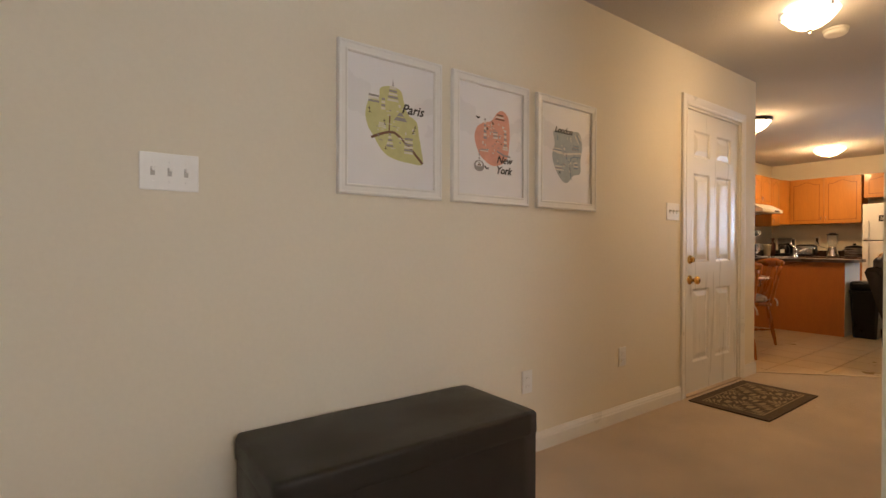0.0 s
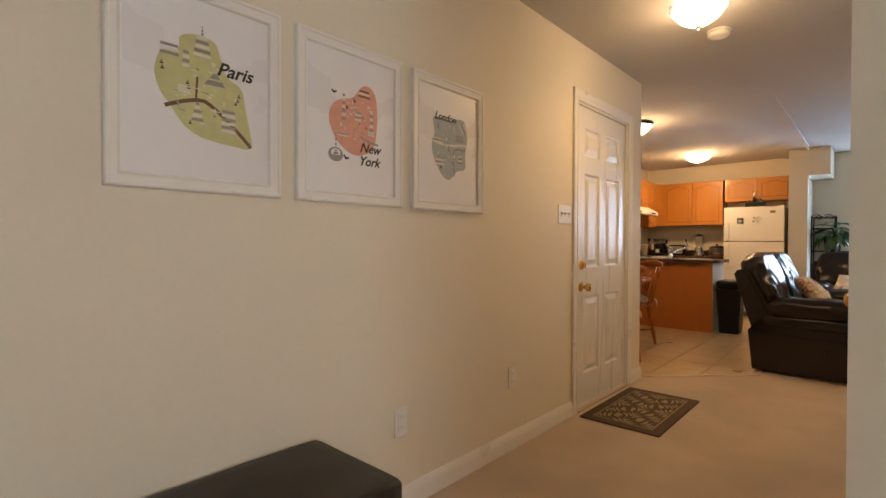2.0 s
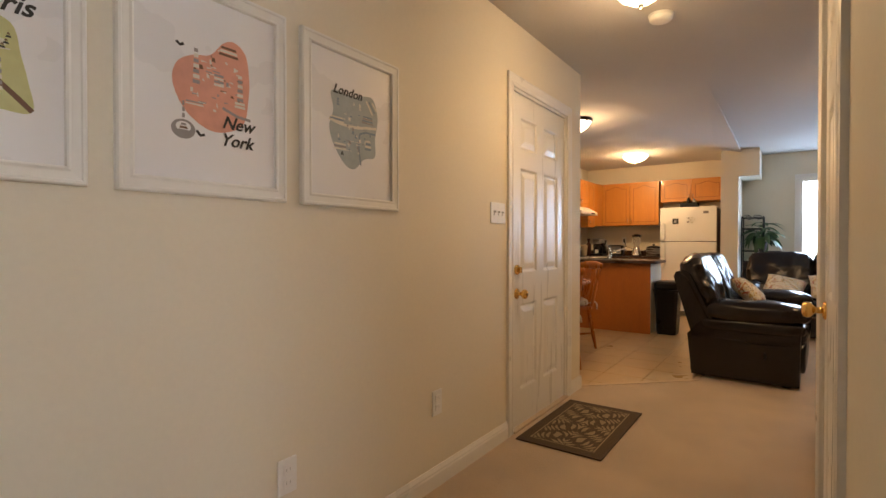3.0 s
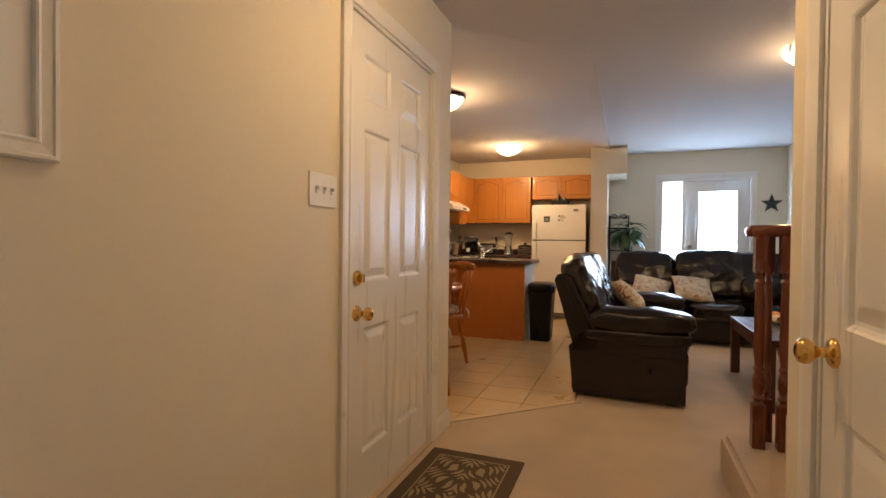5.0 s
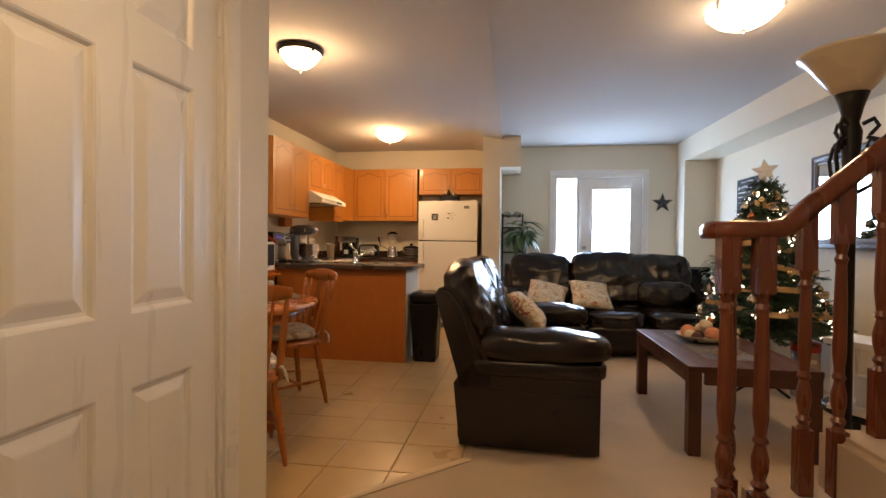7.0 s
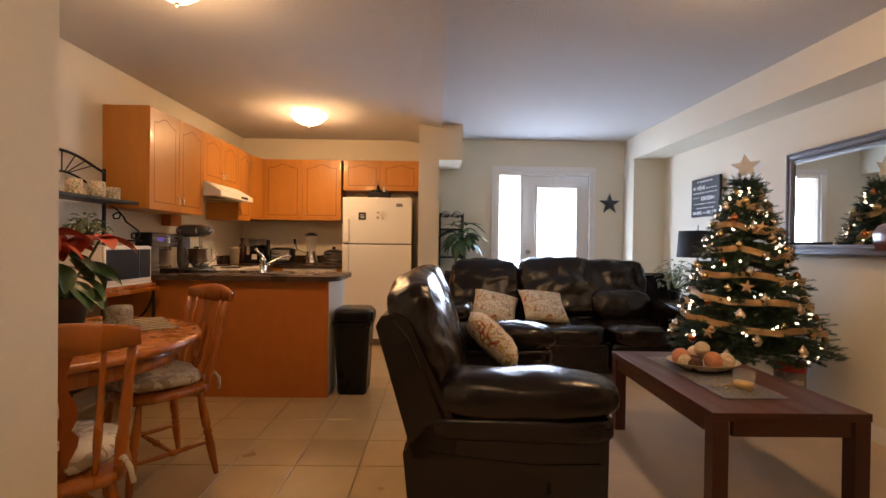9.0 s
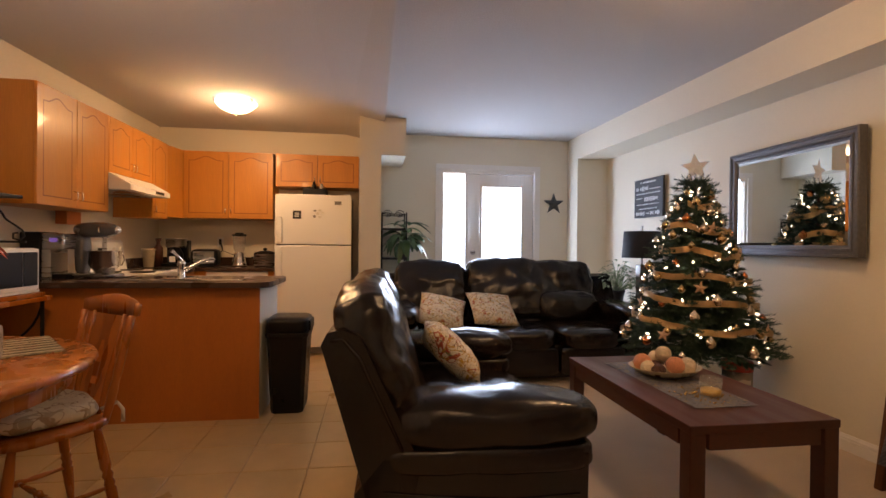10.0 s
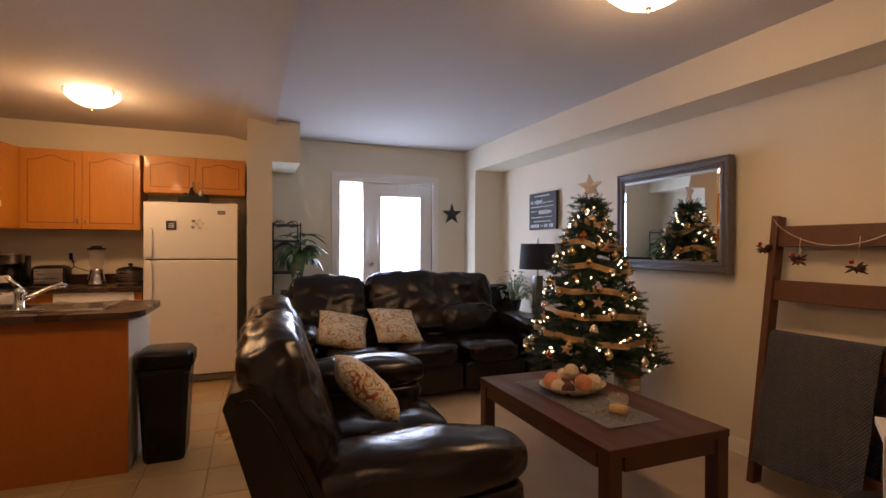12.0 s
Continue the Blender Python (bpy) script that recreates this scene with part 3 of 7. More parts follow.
def outlet(m, label="white duplex wall outlet"):
    root = thing("wall_outlet", m, label, "wall outlet")
    part("wall_plate", box(-0.036, 0.036, -0.006, 0, -0.058, 0.058), WHITE_PLASTIC, root, "", False, 0.003)
    for s in (-1, 1):
        r = part("socket", box(-0.017, 0.017, -0.009, -0.006, s * 0.021 - 0.014, s * 0.021 + 0.014), TRIM, root, "", False, 0.004)
        for k in (-1, 1):
            part("slot", box(k * 0.007 - 0.001, k * 0.007 + 0.001, -0.0095, -0.0089, s * 0.021 - 0.004, s * 0.021 + 0.006), SLOT_GREY, r)


switch_plate(0.30, 1.287, 3, "white three-gang light switch plate")
switch_plate(3.297, 1.298, 3, "white three-gang light switch plate beside the door")
outlet(pose(1.895, WY, 0.37))
outlet(pose(2.72, WY, 0.39))

PAPER = material("glazed_print_paper", (0.80, 0.80, 0.81), 0.3, scale=8, vary=0.015, coat=0.35)
FRAME_WHITE = material("white_picture_frame", (0.80, 0.79, 0.75), 0.4, scale=30, vary=0.03)
INK = material("black_ink", (0.03, 0.028, 0.026), 0.6, scale=60)


def ink(name, color):
    return material(name, color, 0.55, scale=40, vary=0.10, second=9)


OLIVE, CORAL, SLATE = ink("olive_ink", (0.55, 0.54, 0.25)), ink("coral_ink", (0.68, 0.33, 0.24)), ink("slate_ink", (0.36, 0.41, 0.43))
RIVER, GREY_INK, PALE_INK, BLUE_INK = ink("brown_ink", (0.17, 0.09, 0.05)), ink("grey_ink", (0.30, 0.28, 0.28)), ink("pale_ink", (0.66, 0.63, 0.55)), ink("blue_ink", (0.20, 0.26, 0.33))


def lettering(name, words, size, mat, parent, m, shear=0.25, depth=0.0006):
    """Words in the built-in font, as a thin mesh; local x along the line, y up the letters."""
    cu = bpy.data.curves.new(name, "FONT")
    cu.body, cu.size, cu.shear, cu.extrude, cu.offset, cu.resolution_u = words, size, shear, depth, size * 0.018, 3
    tmp = bpy.data.objects.new(name, cu)
    me = bpy.data.meshes.new_from_object(tmp)
    bpy.data.objects.remove(tmp)
    me.materials.clear()
    me.materials.append(mat)
    ob = new(name, me)
    ob.parent = parent
    ob.matrix_basis = m
    return ob


FLAT = pose(0, 0, 0, 90)  # x stays across, y goes up, the face looks to -y


def ribbon(points, width, mat, parent, y, name="river"):
    bm = bmesh.new()
    pts = [Vector((a, 0, b)) for a, b in points]
    rows = []
    for i, p in enumerate(pts):
        d = (pts[min(i + 1, len(pts) - 1)] - pts[max(i - 1, 0)]).normalized()
        n = Vector((-d.z, 0, d.x)) * width / 2
        rows.append((bm.verts.new(p + n + Vector((0, y, 0))), bm.verts.new(p - n + Vector((0, y, 0)))))
    for a, b in zip(rows, rows[1:]):
        bm.faces.new((a[0], a[1], b[1], b[0]))
    return part(name, bm, mat, parent)


def blot(cx, cz, rx, rz, waves, mat, parent, y):
    """A rounded patch."""
    pts = []
    for k in range(48):
        a = 2 * math.pi * k / 48
        r = 1 + sum(h * math.cos(f * a + ph) for f, h, ph in waves)
        pts.append((cx + rx * r * math.cos(a), cz + rz * r * math.sin(a)))
    bm = bmesh.new()
    bm.faces.new([bm.verts.new((a, y, b)) for a, b in pts])
    return part("map_patch", bm, mat, parent)


def patch(corners, mat, parent, y, round_off=8):
    """A map patch with a soft outline through a few corners."""
    pts = []
    n = len(corners)
    for i in range(n):
        p0, p1, p2, p3 = (Vector(corners[(i + k) % n]) for k in (-1, 0, 1, 2))
        for j in range(round_off):
            f = j / round_off
            pts.append(0.5 * (2 * p1 + (p2 - p0) * f + (2 * p0 - 5 * p1 + 4 * p2 - p3) * f * f + (3 * p1 - p0 - 3 * p2 + p3) * f ** 3))
    bm = bmesh.new()
    bm.faces.new([bm.verts.new((p.x, y, p.y)) for p in pts])
    return part("map_patch", bm, mat, parent)


def landmark(cx, cz, w, h, rows, mats, parent, y, taper=1.0, lean=0.0):
    """A little drawn building: stacked bars that narrow upwards."""
    for k in range(rows):
        f0, f1 = k / rows, (k + 0.72) / rows
        w0, w1 = (w / 2 * (1 - (1 - taper) * f) for f in (f0, f1))
        bm = bmesh.new()
        bm.faces.new([bm.verts.new(v) for v in ((cx - w0 + lean * f0, y, cz + h * f0), (cx + w0 + lean * f0, y, cz + h * f0), (cx + w1 + lean * f1, y, cz + h * f1), (cx - w1 + lean * f1, y, cz + h * f1))])
        part("map_mark", bm, mats[k % len(mats)], parent)


def marks(parent, rnd, count, cx, cz, rx, rz, mats, y):
    """Tiny drawings and captions too small to read, as short bars."""
    for k in range(count):
        a, r = rnd.uniform(0, 6.28), math.sqrt(rnd.uniform(0, 1)) * 0.88
        px, pz = cx + rx * r * math.cos(a), cz + rz * r * math.sin(a)
        w, h = rnd.uniform(0.008, 0.024), rnd.choice((0.0025, 0.003, 0.006, 0.012))
        if h > 0.005:
            w *= 0.5
        bm = bmesh.new()
        skew = rnd.uniform(-0.002, 0.002)
        bm.faces.new([bm.verts.new(v) for v in ((px - w / 2, y, pz - h / 2 + skew), (px + w / 2, y, pz - h / 2 - skew), (px + w / 2 - rnd.uniform(0, 0.004), y, pz + h / 2), (px - w / 2, y, pz + h / 2))])
        part("map_mark", bm, mats[k % len(mats)], parent)


def framed_print(x0, x1, label, kind):
    w, h, z0 = x1 - x0, 0.592, 1.259
    root = thing("framed_print", pose((x0 + x1) / 2, WY, z0 + h / 2), label, "framed picture", "framed city prints")
    prof = [(0, 0), (0, -0.016), (0.004, -0.021), (0.010, -0.021), (0.013, -0.018), (0.030, -0.016), (0.036, -0.019), (0.040, -0.017), (0.042, -0.008)]
    bm = bmesh.new()
    rings = []
    for inset, d in prof:
        rings.append([bm.verts.new((sx * (w / 2 - inset), d, sz * (h / 2 - inset))) for sx, sz in ((-1, -1), (1, -1), (1, 1), (-1, 1))])
    for a, b in zip(rings, rings[1:]):
        for i in range(4):
            bm.faces.new((a[i], a[(i + 1) % 4], b[(i + 1) % 4], b[i]))
    part("frame", bm, FRAME_WHITE, root)
    sheet = part("print", box(-w / 2 + 0.035, w / 2 - 0.035, -0.008, -0.004, -h / 2 + 0.035, h / 2 - 0.035), PAPER, root, "white paper with a small map drawing")
    y = -0.0085
    rnd = random.Random(len(kind))
    if kind == "Paris":
        patch([(-0.125, 0.03), (-0.108, 0.085), (-0.066, 0.100), (-0.058, 0.140), (-0.012, 0.155), (0.036, 0.145), (0.052, 0.105), (0.072, 0.055), (0.115, 0.028), (0.128, -0.03), (0.140, -0.085), (0.146, -0.147), (0.090, -0.150), (0.0, -0.138), (-0.050, -0.110), (-0.088, -0.058), (-0.114, -0.02)], OLIVE, sheet, y)
        ribbon([(-0.100 + 0.246 * k / 16, -0.064 + 0.034 * math.sin(min(1, k / 16 * 2.2) * math.pi / 2) - 0.115 * max(0, k / 16 - 0.42) ** 1.25 * 2.0) for k in range(17)], 0.011, RIVER, sheet, y - 0.0004)
        ribbon([(-0.018, -0.03), (-0.016, 0.0), (-0.014, 0.038)], 0.006, RIVER, sheet, y - 0.0005)
        for args in ((0.0, 0.095, 0.052, 0.062, 5, (PALE_INK, GREY_INK), 0.55), (0.0, 0.157, 0.008, 0.030, 3, (GREY_INK,), 0.2), (-0.088, 0.078, 0.050, 0.034, 3, (GREY_INK, PALE_INK), 0.9), (-0.045, 0.055, 0.020, 0.050, 4, (PALE_INK, GREY_INK), 0.7),
                     (-0.014, -0.092, 0.034, 0.058, 5, (GREY_INK, PALE_INK), 0.15), (0.076, -0.112, 0.044, 0.070, 6, (PALE_INK, GREY_INK), 0.9), (0.036, 0.020, 0.062, 0.040, 2, (GREY_INK, GREY_INK), 0.05), (-0.050, -0.018, 0.034, 0.022, 3, (PALE_INK,), 0.9)):
            landmark(*args[:6], sheet, y - 0.0007, args[6])
        for cx, cz in ((-0.108, 0.048), (-0.106, 0.034), (-0.040, 0.008), (-0.038, -0.006), (0.108, 0.0), (0.104, -0.014), (0.098, -0.024), (-0.034, -0.104)):
            landmark(cx, cz, 0.010, 0.012, 2, (INK, RIVER), sheet, y - 0.0007, 0.2)
        marks(sheet, rnd, 34, 0.005, -0.010, 0.115, 0.110, (GREY_INK, PALE_INK, PALE_INK, PALE_INK), y - 0.0006)
        lettering("word", "Paris", 0.056, INK, sheet, pose(0.040, y - 0.0012, 0.055, 90, 0, 0), 0.35)
    elif kind == "New York":
        patch([(-0.108, 0.0), (-0.096, 0.055), (-0.055, 0.085), (-0.005, 0.100), (0.034, 0.145), (0.070, 0.157), (0.104, 0.130), (0.115, 0.060), (0.112, 0.0), (0.098, -0.070), (0.050, -0.105), (-0.010, -0.110), (-0.074, -0.070)], CORAL, sheet, y)
        for args in ((-0.045, 0.010, 0.020, 0.100, 7, (GREY_INK, PALE_INK), 0.5), (0.020, 0.018, 0.030, 0.036, 4, (PALE_INK, GREY_INK), 0.9), (0.085, -0.010, 0.020, 0.080, 6, (GREY_INK, PALE_INK), 0.6), (0.084, -0.030, 0.034, 0.020, 2, (PALE_INK,), 0.9), (0.050, 0.110, 0.060, 0.030, 3, (RIVER, PALE_INK), 0.7), (-0.080, -0.090, 0.008, 0.050, 3, (GREY_INK,), 0.6), (-0.050, -0.050, 0.050, 0.012, 2, (PALE_INK, GREY_INK), 0.9)):
            landmark(*args[:6], sheet, y - 0.0007, args[6])
        marks(sheet, rnd, 46, 0.010, 0.030, 0.09, 0.105, (PALE_INK, GREY_INK, PALE_INK, RIVER), y - 0.0006)
        blot(-0.080, -0.120, 0.032, 0.026, (), GREY_INK, sheet, y)
        blot(-0.080, -0.114, 0.020, 0.014, (), PAPER, sheet, y - 0.0004)
        landmark(-0.080, -0.128, 0.030, 0.026, 3, (GREY_INK, RIVER), sheet, y - 0.0008, 0.3)
        lettering("word", "New", 0.050, INK, sheet, pose(0.028, y - 0.0012, -0.096, 90), 0.35)
        lettering("word", "York", 0.050, INK, sheet, pose(0.022, y - 0.0012, -0.146, 90), 0.35)
        ribbon([(0.030, -0.040), (0.075, -0.056), (0.118, -0.060)], 0.008, GREY_INK, sheet, y - 0.0009, "bridge_mark")
        ribbon([(-0.045, -0.118), (-0.034, -0.130), (-0.022, -0.126)], 0.008, INK, sheet, y - 0.0004, "bird_mark")
        ribbon([(-0.098, 0.110), (-0.088, 0.102), (-0.078, 0.108)], 0.008, INK, sheet, y - 0.0004, "bird_mark")
    else:
        patch([(-0.112, 0.112), (-0.060, 0.122), (0.0, 0.116), (0.060, 0.134), (0.104, 0.128), (0.126, 0.060), (0.112, -0.020), (0.110, -0.090), (0.052, -0.108), (0.0, -0.150), (-0.050, -0.136), (-0.102, -0.070), (-0.120, -0.010), (-0.102, 0.050)], SLATE, sheet, y)
        ribbon([(-0.122, 0.016), (-0.075, 0.006), (-0.03, 0.004), (0.02, 0.006), (0.06, 0.014), (0.118, 0.020)], 0.010, PALE_INK, sheet, y - 0.0004)
        ribbon([(0.112, -0.004), (0.06, -0.004), (0.030, -0.014), (0.022, -0.05), (0.026, -0.09), (0.034, -0.132)], 0.007, BLUE_INK, sheet, y - 0.0005)
        for k in range(3):
            ribbon([(0.062 + 0.016 * k, 0.118), (0.096 + 0.012 * k, 0.070 + 0.010 * k)], 0.006, (PALE_INK, BLUE_INK, PALE_INK)[k], sheet, y - 0.0006, "bridge_mark")
        for args in ((-0.085, 0.010, 0.070, 0.020, 3, (PALE_INK, BLUE_INK), 0.8), (-0.070, -0.088, 0.060, 0.026, 3, (PALE_INK, GREY_INK), 0.9), (0.070, 0.030, 0.060, 0.030, 4, (GREY_INK, BLUE_INK), 0.8), (0.072, -0.070, 0.034, 0.040, 4, (BLUE_INK, PALE_INK), 0.7), (-0.080, 0.070, 0.014, 0.028, 3, (BLUE_INK,), 0.6), (-0.060, -0.105, 0.014, 0.014, 2, (INK,), 0.4)):
            landmark(*args[:6], sheet, y - 0.0007, args[6])
        marks(sheet, rnd, 46, 0.0, 0.0, 0.10, 0.115, (PALE_INK, BLUE_INK, GREY_INK, PALE_INK), y - 0.0006)
        lettering("word", "London", 0.046, INK, sheet, pose(-0.104, y - 0.0012, 0.112, 90), 0.35)
    return root


framed_print(0.857, 1.345, "white-framed print of an olive green city map", "Paris")
framed_print(1.403, 1.888, "white-framed print of a coral red city map", "New York")
framed_print(1.948, 2.435, "white-framed print of a slate blue city map", "London")


def storage_bench():
    root = thing("storage_bench", pose(0.985, 1.54, 0), "black faux-leather storage bench against the wall", "bench")
    w, d = 0.50, 0.222
    part("box", cushion(-w + 0.0015, w - 0.0015, -d + 0.0015, d - 0.0015, 0.012, 0.385, 30, 10), BLACK_LEATHER, root, "", True)
    lid = part("lid", cushion(-w, w, -d, d, 0.343, 0.432, 34, 16, None, None, 0.0015, 3.0, 9.0), BLACK_LEATHER, root, "padded lid with stitched edge", True)
    for s in (-1, 1):
        part("seam", rod([(-w + 0.02, s * (d - 0.012), 0.425), (w - 0.02, s * (d - 0.012), 0.425)], 0.0025, 6), BLACK_LEATHER, lid, "", True)
        part("seam", rod([(s * (w - 0.012), -d + 0.02, 0.425), (s * (w - 0.012), d - 0.02, 0.425)], 0.0025, 6), BLACK_LEATHER, lid, "", True)
    for sx in (-1, 1):
        for sy in (-1, 1):
            part("foot", turned([(0.018, 0), (0.02, 0.02)], 10, None, pose(sx * (w - 0.05), sy * (d - 0.05), 0)), BLACK_PLASTIC, root)


storage_bench()


def mat_pattern():
    """Brown pile with a tan figure that is mirrored about both middles."""
    m = material("patterned_mat", (0.10, 0.065, 0.038), 0.95, scale=200, vary=0.25, bump=0.7, bump_scale=400)
    n, l = m.node_tree.nodes, m.node_tree.links
    b = n["Principled BSDF"]
    co = n.new("ShaderNodeTexCoord")
    sep = n.new("ShaderNodeSeparateXYZ")
    l.new(co.outputs["Object"], sep.inputs[0])

    def op(kind, a, c=None):
        q = n.new("ShaderNodeMath")
        q.operation = kind
        for i, v in enumerate((a, c)):
            if v is None:
                continue
            if isinstance(v, (int, float)):
                q.inputs[i].default_value = v
            else:
                l.new(v, q.inputs[i])
        return q.outputs[0]
    u, v = op("ABSOLUTE", sep.outputs[0]), op("ABSOLUTE", sep.outputs[1])
    bend = op("MULTIPLY", op("SINE", op("MULTIPLY", u, 38)), 0.016)
    bend2 = op("MULTIPLY", op("SINE", op("MULTIPLY", v, 46)), 0.018)
    dist = op("ADD", op("MULTIPLY", op("ADD", u, bend2), 0.62), op("ADD", v, bend))
    wave = op("SINE", op("MULTIPLY", dist, 150))
    wave2 = op("SINE", op("MULTIPLY", op("SUBTRACT", op("MULTIPLY", u, 1.1), v), 42))
    figure = op("GREATER_THAN", op("ADD", wave, op("MULTIPLY", wave2, 0.75)), 0.35)
    inside = op("MULTIPLY", op("LESS_THAN", u, 0.345), op("LESS_THAN", v, 0.172))
    edge_u = op("MULTIPLY", op("LESS_THAN", op("ABSOLUTE", op("SUBTRACT", u, 0.355)), 0.004), op("LESS_THAN", v, 0.186))
    edge_v = op("MULTIPLY", op("LESS_THAN", op("ABSOLUTE", op("SUBTRACT", v, 0.182)), 0.004), op("LESS_THAN", u, 0.359))
    mask = op("MAXIMUM", op("MULTIPLY", figure, inside), op("MAXIMUM", edge_u, edge_v))
    mix = n.new("ShaderNodeMix")
    mix.data_type = "RGBA"
    mix.inputs[7].default_value = (0.36, 0.27, 0.15, 1)
    l.new(b.inputs["Base Color"].links[0].from_socket, mix.inputs[6])
    l.new(mask, mix.inputs[0])
    l.new(mix.outputs[2], b.inputs["Base Color"])
    return m


mat_root = thing("door_mat", pose(3.835, 1.477, 0), "brown and tan patterned door mat on the carpet", "door mat")
part("woven_face", box(-0.425, 0.425, -0.245, 0.245, 0.001, 0.011), mat_pattern(), mat_root, "", False, 0.003)

# ---- living room ----
SIDEWAYS = Matrix(((0, 0, 1, 0), (1, 0, 0, 0), (0, 1, 0, 0), (0, 0, 0, 1)))  # an outline in (y, z), carried along x


def tilt(y, z, degrees):
    return pose(0, y, z, degrees)


def recliner(name, m, width, seats, label, heads, folded=()):
    root = thing(name, m, label, "sofa", "leather seats")
    arm, edge = 0.25, 0.02
    part("base", box(0.05, width - 0.05, 0.10, 0.80, 0.03, 0.32), LEATHER, root, "", False, 0.02)
    for s, x0 in ((0, 0.0), (1, width - arm)):
        side = [(0.035, 0.022), (0.78, 0.022), (0.815, 0.36), (0.72, 0.47), (0.03, 0.47)]
        a = part("arm", prism(side, x0 + 0.012, x0 + arm - 0.012, None, SIDEWAYS), LEATHER, root, "padded leather arm", False, 0.025, 4)
        part("arm_roll", cushion(x0 - 0.004, x0 + arm + 0.004, -0.004, 0.745, 0.405, 0.510, 5, 12, None, None, 0.006, 2.0 + s), LEATHER, a, "", True)
        part("arm_pad", cushion(x0 - 0.022, x0 + arm + 0.02, -0.03, 0.735, 0.475, 0.665, 3.0, 18, None, None, 0.010, 5.0 + s), LEATHER, a, "", True)
        outer = x0 + (0.010 if s == 0 else arm - 0.010)
        part("seam", rod([(outer, 0.06, 0.335), (outer, 0.30, 0.325), (outer, 0.55, 0.345), (outer, 0.72, 0.365)], 0.004, 6), LEATHER, a, "", True)
        part("recliner_handle", cushion(outer - 0.007, outer + 0.007, 0.245, 0.268, 0.215, 0.265, 4, 5), BLACK_PLASTIC, a, "black recess handle", True)
    shell = [(0.62, 0.34), (0.775, 0.34), (0.925, 0.845), (0.905, 0.885), (0.86, 0.895), (0.80, 0.87), (0.60, 0.45)]
    back = part("back_shell", prism(shell, 0.012, width - 0.012, None, SIDEWAYS), LEATHER, root, "", False, 0.022, 4)
    for x in (0.012, width - 0.012):
        part("piping", rod([(x, 0.66, 0.50), (x, 0.80, 0.80), (x, 0.855, 0.865), (x, 0.895, 0.86)], 0.006, 6), LEATHER, back, "", True)
    step = (width - 2 * arm) / seats
    for k in range(seats):
        x0, x1 = arm + step * k, arm + step * (k + 1)
        seed = k * 3.7 + width
        part("footrest", cushion(x0 + 0.006, x1 - 0.006, 0.0, 0.12, 0.075, 0.315, 7, 10, None, None, 0.006, seed), LEATHER, root, "", True)
        part("seat", cushion(x0 + 0.002, x1 - 0.002, -0.015, 0.66, 0.265, 0.475, 4.2, 18, None, None, 0.014, seed + 1), LEATHER, root, "plump seat cushion", True)
        if k in folded:
            part("lumbar_cushion", cushion(x0 + 0.004, x1 - 0.004, -0.10, 0.12, -0.17, 0.15, 3.0, 16, None, tilt(0.595, 0.60, -14), 0.016, seed + 2), LEATHER, root, "", True)
    for k, (head_x0, head_x1, rise) in enumerate(heads):
        seed = k * 3.7 + width
        part("backrest", cushion(head_x0, head_x1, -0.115, 0.110, -0.42, 0.205 + rise, 3.0, 24, None, tilt(0.775, 0.835, -20), 0.020, seed + 4, 4.6), LEATHER, root, "overstuffed leather back cushion", True)
    for x in (0.10, width - 0.10):
        for y in (0.12, 0.72):
            part("foot", box(x - 0.03, x + 0.03, y - 0.03, y + 0.03, 0, 0.06), BLACK_PLASTIC, root)
    return root


recliner("loveseat", pose(5.46, 0.345, 0, 0, 0, -2.5), 1.48, 2, "dark brown leather reclining loveseat with plump cushions", ((0.05, 0.738, 0), (0.742, 1.43, 0)))
recliner("sofa", pose(7.83, 0.97, 0, 0, 0, -90), 2.30, 3, "dark brown leather reclining sofa with a slouched back", ((0.05, 0.785, -0.01), (0.76, 1.56, 0.03), (1.36, 2.06, 0.0)), (2,))


def throw_pillow(m, size, label):
    root = thing("throw_pillow", m, label, "pillow", "throw pillows")
    bm = bmesh.new()
    n = 16
    grid = {}
    for side in (1, -1):
        for i in range(n + 1):
            for j in range(n + 1):
                u, v = 2 * i / n - 1, 2 * j / n - 1
                if side == -1 and (abs(u) == 1 or abs(v) == 1):
                    grid[side, i, j] = grid[1, i, j]
                    continue
                puff = ((1 - u ** 4) * (1 - v ** 4)) ** 0.55
                pinch = 1 - 0.07 * (1 - u * u) * v * v - 0.07 * (1 - v * v) * u * u
                p = Vector((u * size / 2 * pinch, side * 0.065 * puff, v * size / 2 * pinch))
                p.y += 0.008 * noise.noise(Vector((u * 3, v * 3, side)))
                grid[side, i, j] = bm.verts.new(p)
    for side in (1, -1):
        for i in range(n):
            for j in range(n):
                bm.faces.new((grid[side, i, j], grid[side, i + 1, j], grid[side, i + 1, j + 1], grid[side, i, j + 1]))
    part("cover", bm, FLORAL, root, "", True)


throw_pillow(pose(8.14, 0.045, 0.605, -56, 5, -84), 0.42, "cream floral throw pillow leaning on the sofa")
throw_pillow(pose(8.14, 0.50, 0.590, -58, 12, -96), 0.42, "cream floral throw pillow leaning on the sofa")
throw_pillow(pose(6.12, 0.750, 0.690, -46, 3, -6), 0.33, "cream floral throw pillow on the loveseat")


